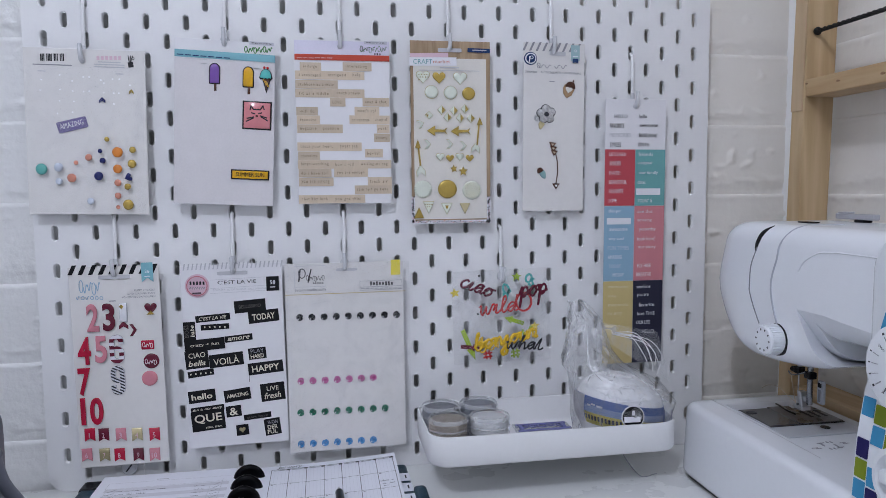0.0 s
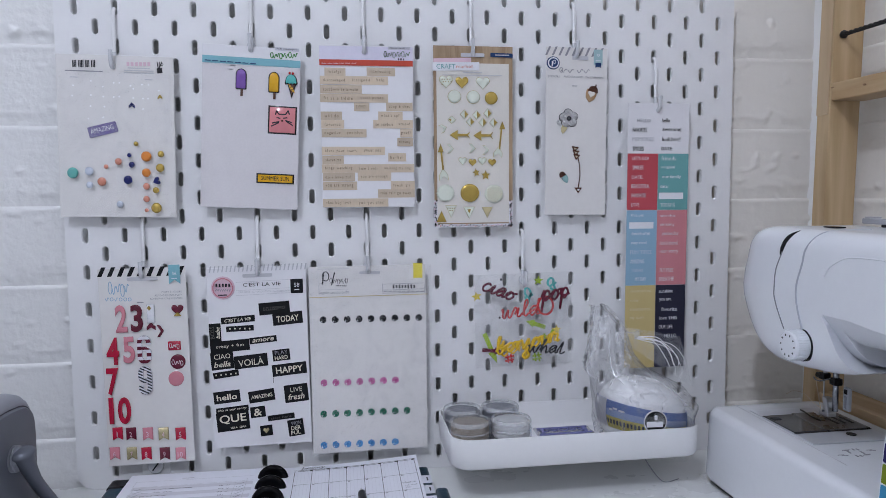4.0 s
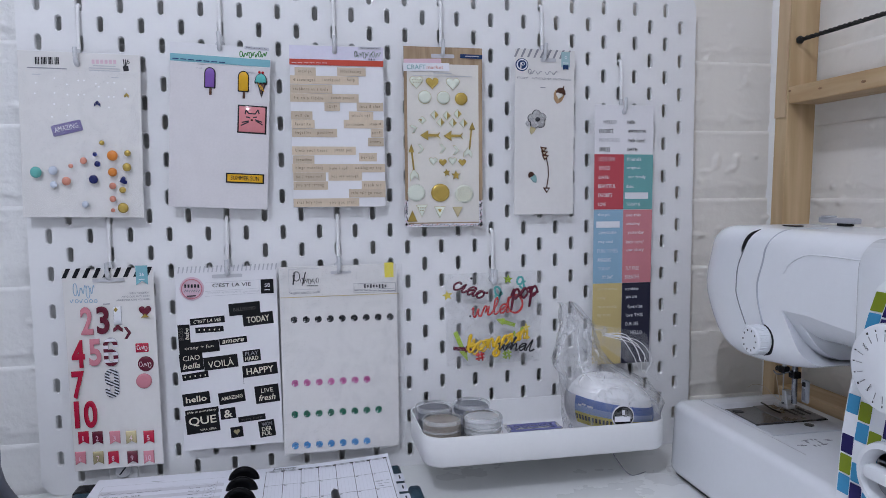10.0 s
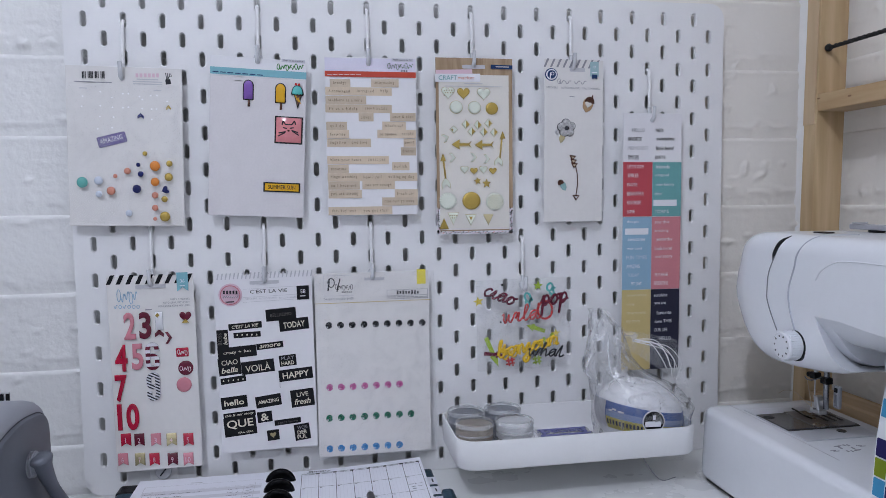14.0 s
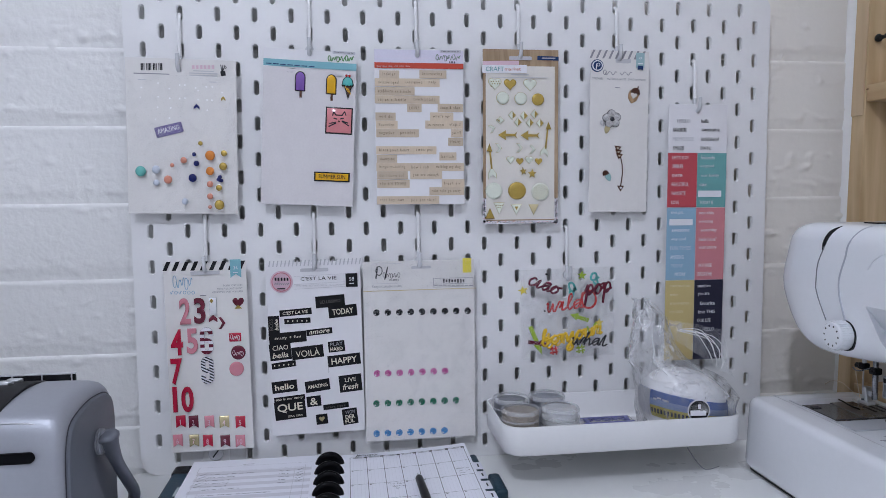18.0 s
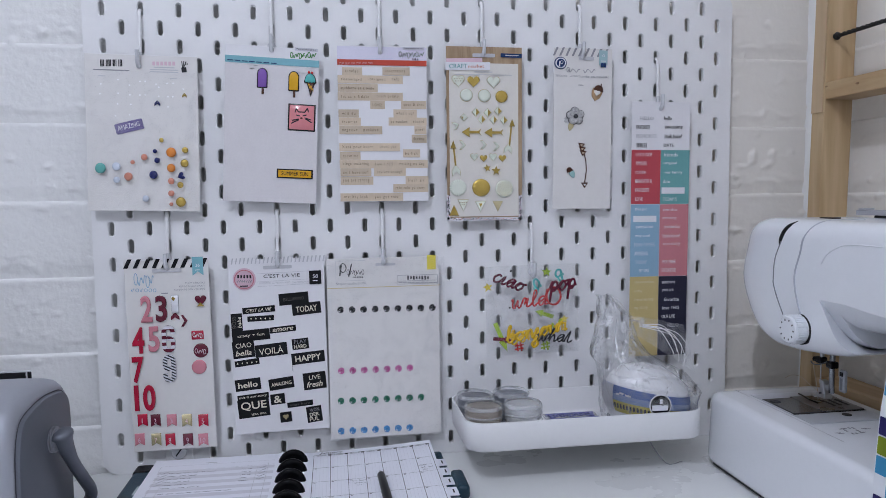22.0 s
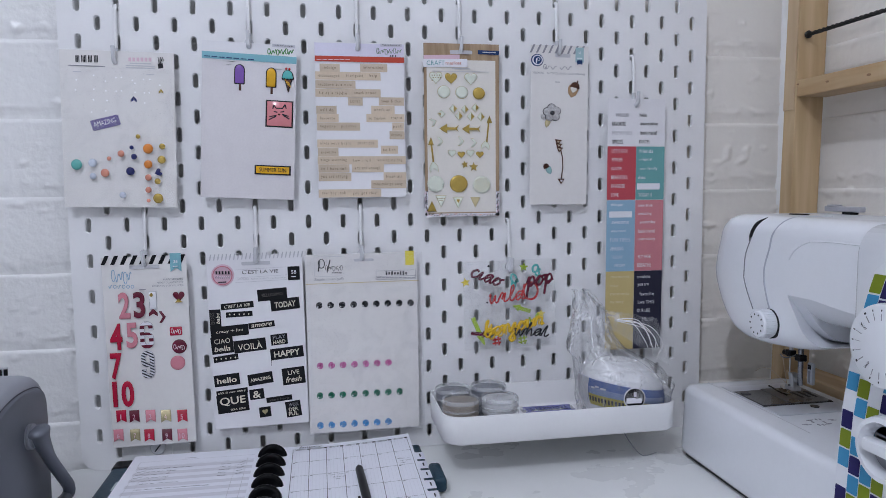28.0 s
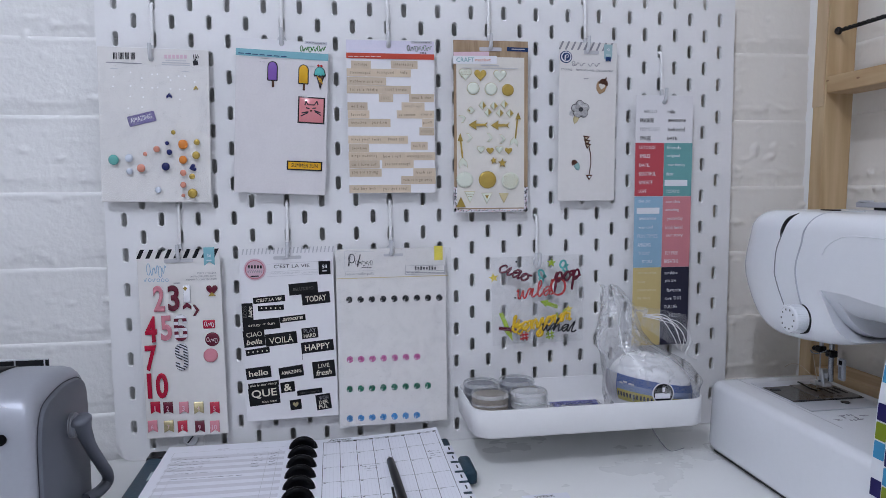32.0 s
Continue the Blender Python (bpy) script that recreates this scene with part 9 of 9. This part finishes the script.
stick(c, "sequin", -52.8, -96.4, 7.7, 7.9, "blue", "gloss")
stick(c, "dome", -52.4, -95.9, 2.6, 2.7, "deep_blue", "print", 0, 2)
stick(c, "puff", -54.6, -98.0, 1.5, 1.6, "white", "gloss", 0, 2)
stick(c, "sequin", -39.6, -96.5, 7.7, 7.9, "blue", "gloss", 50)
stick(c, "dome", -39.2, -96.1, 2.6, 2.7, "deep_blue", "print", 0, 2)
stick(c, "puff", -41.4, -98.2, 1.5, 1.6, "white", "gloss", 0, 2)
stick(c, "sequin", -26.3, -96.7, 7.7, 7.9, "blue", "gloss", 100)
stick(c, "dome", -25.9, -96.3, 2.7, 2.7, "deep_blue", "print", 0, 2)
stick(c, "puff", -28.1, -98.4, 1.5, 1.6, "white", "gloss", 0, 2)
stick(c, "sequin", -13.0, -96.9, 7.8, 7.9, "blue", "gloss", 150)
stick(c, "dome", -12.5, -96.5, 2.7, 2.7, "deep_blue", "print", 0, 2)
stick(c, "puff", -14.8, -98.6, 1.6, 1.6, "white", "gloss", 0, 2)
stick(c, "sequin", 0.4, -97.1, 7.8, 8.0, "blue", "gloss", 200)
stick(c, "dome", 0.9, -96.7, 2.7, 2.7, "deep_blue", "print", 0, 2)
stick(c, "puff", -1.4, -98.8, 1.6, 1.6, "white", "gloss", 0, 2)
stick(c, "sequin", 13.9, -97.3, 7.9, 8.0, "blue", "gloss", 250)
stick(c, "dome", 14.4, -96.9, 2.7, 2.7, "deep_blue", "print", 0, 2)
stick(c, "puff", 12.1, -99.0, 1.6, 1.6, "white", "gloss", 0, 2)
stick(c, "sequin", 27.5, -97.5, 7.9, 8.0, "blue", "gloss", 300)
stick(c, "dome", 27.9, -97.1, 2.7, 2.7, "deep_blue", "print", 0, 2)
stick(c, "puff", 25.6, -99.2, 1.6, 1.6, "white", "gloss", 0, 2)
local("sleeve", mesh_of("sleeve", boxed(-0.0655, 0.0715, 0.0, 0.0002, -0.1075, 0.106), SLEEVE), c, y=-0.0026, label="clear plastic sleeve")
# clear bag of acrylic words
c = card("acrylic_word_bag", 0.4985, 0.926, 115, 108, 1.0, SLEEVE, "clear bag of coloured acrylic words, arrows and stars", "sticker bag")
script_word(c, "ciao", -28.5, 34.0, 40, 10, "maroon", -22, 0, 1.35)
script_word(c, "wild", -3.5, 9.0, 46, 10.5, "scarlet", 4)
script_word(c, "pop", 38, 28, 33, 12, "maroon", 6, 3, 1.35)
stick(c, "ring", 5.7, 31.1, 8.0, 13.3, "aqua", "gloss", 20)
stick(c, "ess", 6.8, 24.1, 9.4, 13.7, "aqua", "gloss")
stick(c, "ring", 33.1, 42.4, 8.1, 11.0, "aqua", "gloss", -20)
stick(c, "ess", 37.1, 36.5, 9.5, 10.1, "aqua", "gloss", 30)
stick(c, "ring", 26.7, 15.1, 21.4, 25.3, "scarlet", "gloss")
stick(c, "star", -54.5, 29.4, 12.9, 11.8, "yellow", "gloss", 10, 1)
stick(c, "star", 39.4, -13.8, 12.0, 10.7, "yellow", "gloss", 0, 2)
stick(c, "star", 18.4, 44.7, 12.8, 11.9, "leaf", "gloss", -5, 1)
stick(c, "broad_arrow", 14.5, -6.2, 24.7, 9.2, "leaf", "gloss", 160, 1)
stick(c, "broad_arrow", -39.3, -31.9, 38.5, 10.1, "leaf", "gloss", -68, 1)
stick(c, "broad_arrow", -37.3, -34.5, 24.3, 8.7, "maroon", "gloss", -8, 3)
script_word(c, "bonjour", 4.5, -28, 76, 10.5, "sun", 9, 3, 1.45)
script_word(c, "bonjour", 5.5, -30, 68, 9, "sun", 13, 1, 1.2)
script_word(c, "what", 26, -36, 45, 8.5, "ink", -6, 5, 0.9)
stick(c, "rect", 15.6, -43.0, 11.0, 2.1, "leaf", "gloss", 8, 1)
stick(c, "rect", 15.5, -47.2, 11.0, 2.1, "leaf", "gloss", 8, 1)
stick(c, "rect", 13.4, -44.7, 10.9, 2.1, "leaf", "gloss", 98, 1)
stick(c, "rect", 17.9, -45.0, 11.0, 2.1, "leaf", "gloss", 98, 1)
stick(c, "rect", -17.3, -42.9, 10.8, 2.1, "scarlet", "gloss", 8, 1)
stick(c, "rect", -17.4, -47.0, 10.8, 2.1, "scarlet", "gloss", 8, 1)
stick(c, "rect", -19.4, -44.6, 10.8, 2.1, "scarlet", "gloss", 98, 1)
stick(c, "rect", -15.0, -44.8, 10.8, 2.1, "scarlet", "gloss", 98, 1)
stick(c, "ess", 30.9, -21.0, 14.3, 16.2, "leaf", "gloss")
stick(c, "dome", -25.6, 47.8, 2.8, 2.7, "ink", "gloss")
stick(c, "dome", -28.1, 3.5, 2.3, 2.3, "ink", "gloss")

# ---- open planner with its pen ----
planner = thing("disc_planner", (0.21, -0.14, DESK), "open disc-bound planner with a petrol blue cover on the desk", "planner")
COVER_Z = DESK + 0.0005


def sheet(x0, x1, y0, y1, z, t, curl=0.0, skew=0.0, n=10):
    """A sheet whose far edge may lift and whose sides may lean."""
    rings = []
    for i in range(n + 1):
        u = i / n
        x = x0 + (x1 - x0) * u
        lift = curl * u * u
        rings.append([(x + skew, y1, z + lift), (x + skew * 0.5, (y0 + y1) / 2, z + lift * 0.55), (x, y0, z + lift * 0.2), (x, y0, z + lift * 0.2 - t), (x + skew * 0.5, (y0 + y1) / 2, z + lift * 0.55 - t), (x + skew, y1, z + lift - t)])
    return loft(rings)


part("cover", boxed(0.041, 0.208, -0.275, -0.014, COVER_Z, COVER_Z + 0.0140, 0.003, 3), TEAL_COVER, planner, "petrol blue back cover")
part("cover", boxed(0.214, 0.3830, -0.275, -0.028, COVER_Z, COVER_Z + 0.0140, 0.003, 3), TEAL_COVER, planner)
part("corner_guard", boxed(0.040, 0.060, -0.036, -0.013, COVER_Z, COVER_Z + 0.0152, 0.003, 3), BLACK, planner, "black corner guard")
part("clasp", boxed(0.3825, 0.3960, -0.142, -0.096, COVER_Z + 0.003, COVER_Z + 0.0185, 0.004, 3), TEAL_COVER, planner, "petrol blue closing strap", smooth=True)
part("page_block", boxed(0.0615, 0.201, -0.275, -0.020, COVER_Z + 0.0142, COVER_Z + 0.0185, 0.0006), PAGE, planner, "left stack of pages")
part("page_block", boxed(0.219, 0.3700, -0.275, -0.033, COVER_Z + 0.0142, COVER_Z + 0.0175, 0.0006), PAGE, planner, "right stack of pages")
LZ, RZ = COVER_Z + 0.0195, COVER_Z + 0.0185
left_page = part("page", sheet(0.201, 0.0620, -0.275, -0.018, LZ, 0.0003, 0.0005, 0.0), PAGE, planner, "lined list page", smooth=True)
right_page = part("page", sheet(0.2205, 0.3705, -0.275, -0.020, RZ, 0.0003, 0.0065, 0.0), PAGE, planner, "monthly calendar page", smooth=True)


def on_right(x, y):
    """The height of the lifting calendar page."""
    u = (x - 0.2205) / (0.3705 - 0.2205)
    v = (y + 0.275) / (0.255)
    k = 0.2 + (0.55 - 0.2) * min(1, v * 2) if v < 0.5 else 0.55 + 0.45 * (v - 0.5) * 2
    return RZ + 0.0065 * u * u * k + 0.0004


def strip_line(x0, y0, x1, y1, w, m, owner, name="ruled_line", zf=None, n=8):
    d = Vector((x1 - x0, y1 - y0)).normalized()
    px, py = -d.y * w / 2, d.x * w / 2
    bm = bmesh.new()
    prev = None
    for i in range(n + 1):
        x, y = x0 + (x1 - x0) * i / n, y0 + (y1 - y0) * i / n
        pair = [bm.verts.new((a, b, zf(a, b))) for a, b in ((x + px, y + py), (x - px, y - py))]
        if prev:
            bm.faces.new((prev[0], prev[1], pair[1], pair[0]))
        prev = pair
    return part(name, bm, m, owner)


flat_left = lambda x, y: LZ + 0.00025 + 0.0005 * ((0.201 - x) / 0.139) ** 2  # noqa: E731
GX0, GX1, GY1, CELL_H = 0.2360, 0.3670, -0.031, 0.0375
for i in range(8):
    x = GX0 + (GX1 - GX0) * i / 7
    strip_line(x, -0.275, x, GY1, 0.0005, ink("charcoal"), right_page, zf=on_right)
    if i < 7:
        for s in (1, 2, 3, 4):
            xs = x + (GX1 - GX0) / 7 * s / 5
            strip_line(xs, -0.275, xs, GY1 - 0.006, 0.0002, ink("planner_band"), right_page, zf=on_right)
        strip_line(x + 0.003, GY1 - 0.0025, x + 0.014, GY1 - 0.0025, 0.0012, ink("grey"), right_page, "weekday_print", zf=on_right)
        strip_line(x + 0.0158, GY1 - 0.0015, x + 0.0196, GY1 - 0.0015, 0.003, ink("black"), right_page, "corner_mark", zf=on_right)
strip_line(GX0, GY1, GX1, GY1, 0.0007, ink("charcoal"), right_page, zf=on_right)
for r in range(6):
    y = GY1 - 0.0065 - CELL_H * (r + 1) + 0.006
    strip_line(GX0, y, GX1, y, 0.0004, ink("charcoal"), right_page, zf=on_right)
    for i in range(7):
        x = GX0 + (GX1 - GX0) * i / 7
        strip_line(x + 0.0015, y - 0.002, x + 0.0035, y - 0.002, 0.0012, ink("charcoal"), right_page, "date_print", zf=on_right, n=1)


def month_word():
    cu = bpy.data.curves.new("lettering", "FONT")
    cu.body, cu.resolution_u, cu.shear = "January", 3, 0.25
    tmp = bpy.data.objects.new("lettering", cu)
    scene.collection.objects.link(tmp)
    me = bpy.data.meshes.new_from_object(tmp.evaluated_get(bpy.context.evaluated_depsgraph_get()))
    bpy.data.objects.remove(tmp)
    wide = max(v.co.x for v in me.vertices)
    bm = bmesh.new()
    bm.from_mesh(me)
    for v in bm.verts:
        x, y = 0.2425 + v.co.x / wide * 0.026, -0.0285 + v.co.y / wide * 0.026
        v.co = Vector((x, y, on_right(x, y) + 0.0002))
    return bm


part("lettering", month_word(), ink("ink"), right_page)
hand = random.Random(4)


def scribble(x, y, length, owner, zf, m):
    """A short line of handwriting that cannot be read: a few small words of loops and strokes."""
    end = x + length
    while x < end - 0.002:
        word = min(hand.uniform(0.004, 0.010), end - x)
        pts, k = [], max(5, int(word / 0.00042))
        tall = hand.uniform(0.8, 1.2)
        for i in range(k):
            high = 0.0022 if hand.random() < 0.12 else 0.0010
            px = x + word * i / k + 0.0004 * math.cos(i * 1.6)
            py = y + tall * high * math.sin(i * 1.6) * hand.uniform(0.5, 1.0)
            pts.append((px, py, zf(px, py) + 0.0002))
        part("handwriting", tube(pts, 0.00013, 4), m, owner)
        x += word + hand.uniform(0.0012, 0.0022)


for x, y, w in ((0.277, -0.112, 0.016), (0.279, -0.118, 0.014), (0.282, -0.123, 0.008), (0.349, -0.090, 0.015), (0.351, -0.0965, 0.013), (0.352, -0.1015, 0.009)):
    scribble(x, y, w, right_page, on_right, ink("charcoal"))
for i in range(14):
    y = -0.056 - 0.0158 * i
    strip_line(0.072, y, 0.194, y, 0.0078, ink("planner_band"), left_page, "ruled_stripe", zf=flat_left)
up_left = lambda x, y: flat_left(x, y) + 0.00015  # noqa: E731
for x0, y0, x1, y1 in ((0.074, -0.052, 0.074, -0.275), (0.083, -0.052, 0.083, -0.275), (0.176, -0.052, 0.176, -0.275), (0.187, -0.045, 0.187, -0.275), (0.072, -0.052, 0.194, -0.050), (0.072, -0.038, 0.072, -0.052), (0.072, -0.038, 0.194, -0.038)):
    strip_line(x0, y0, x1, y1, 0.0004, ink("pale_grey"), left_page, zf=up_left)
for i, w in enumerate((0.050, 0.030, 0.026, 0.028, 0.024, 0.038, 0.074)):
    scribble(0.0845, -0.0595 - 0.0078 * i - (0.006 if i > 5 else 0), w, left_page, up_left, ink("charcoal"))
    if i < 5:
        scribble(0.160, -0.0595 - 0.0078 * i, 0.011, left_page, up_left, ink("charcoal"))
        for x in (0.0755, 0.1785):
            part("tick_mark", tube([(x + a, -0.0610 - 0.0078 * i + b, LZ + 0.0014) for a, b in ((0, 0.002), (0.002, 0), (0.007, 0.004))], 0.0002, 4), ink("grey"), left_page)
strip_line(0.118, -0.034, 0.130, -0.034, 0.0015, ink("pale_grey"), left_page, "page_title", zf=up_left)
for i in range(9):
    y, cz, cx = -0.044 - 0.0272 * i, DESK + 0.0165, 0.2135
    part("disc", lathe([(0.0001, -0.0035), (0.0120, -0.0036), (0.0150, -0.0034), (0.0162, -0.0018), (0.0166, 0.0), (0.0162, 0.0018), (0.0150, 0.0034), (0.0120, 0.0036), (0.0001, 0.0035)], (cx, y, cz), 40, "y"), DISC, planner, "glossy black binding disc", smooth=50)
for i in range(6):
    y = -0.066 - 0.026 * i
    t0 = part("divider_tab", boxed(0.3690, 0.3830, y - 0.010, y + 0.010, COVER_Z + 0.0144, COVER_Z + 0.0150, 0.0003), PAGE, planner, "white divider tab")
    part("tab_print", boxed(0.3775, 0.3790, y - 0.004, y + 0.004, COVER_Z + 0.0150, COVER_Z + 0.0153), ink("charcoal"), t0)
part("divider_tab", boxed(0.0560, 0.0622, -0.096, -0.074, COVER_Z + 0.0142, COVER_Z + 0.0150, 0.0003), mat("mint_tab", (0.42, 0.50, 0.52), 0.5), planner, "pale mint divider tab")

pen = thing("pen", (0.308, -0.16, DESK + 0.02), "slim dark grey pen lying on the calendar page", "pen")
p0, p1 = Vector((0.3065, -0.103, RZ + 0.0065)), Vector((0.313, -0.262, RZ + 0.0075))


def along(spans):
    d = (p1 - p0).normalized()
    pts, rad = [], []
    for s, r in spans:
        pts.append(p0 + d * s)
        rad.append(r)
    return tube(pts, 0, 18, rad)


part("barrel", along([(0.011, 0.0036), (0.013, 0.0040), (0.05, 0.0044), (0.140, 0.0044), (0.146, 0.0038)]), mat("dark_grey_barrel", (0.006, 0.006, 0.008), 0.3, vary=0.1, scale=80, spec=0.15), pen, smooth=60)
part("cone", along([(0.0, 0.0006), (0.002, 0.0012), (0.009, 0.0032), (0.011, 0.0039)]), mat("grey_pen_tip", (0.42, 0.42, 0.45), 0.3, 0.4), pen, "grey metal tip", smooth=60)
part("clip", boxed(0.3015, 0.3040, -0.235, -0.190, RZ + 0.010, RZ + 0.0115, 0.0005), BLACK, pen, "black pen clip")

slip = thing("paper_slip", (0.46, -0.19, DESK), "small white printed paper slip on the desk", "paper")
part("slip", boxed(0.436, 0.484, -0.215, -0.168, DESK + 0.0002, DESK + 0.0006), PAGE, slip)
tag = thing("tmp", (0.4585, -0.1735, DESK + 0.0009), "tmp word", "tmp")
letter(tag, "WEEK", 0, 0, 21, 4.2, "ink", 0)
for o in list(tag.children):
    o.parent = slip
    o.location = (0.4585 - 0.46, -0.1735 + 0.19, 0.0008)
    o.rotation_euler = (radians(-90), 0, 0)
bpy.data.objects.remove(tag)

# ---- bricks of the two painted walls ----
brick_wall(wall_n, "y", -0.62, WALL_X - 0.004, 0.72, 1.55, -0.05)
brick_wall(wall_e, "x", -1.2, WALL_Y - 0.004, 0.72, 1.55, WALL_Y - 0.006 - BRICK)
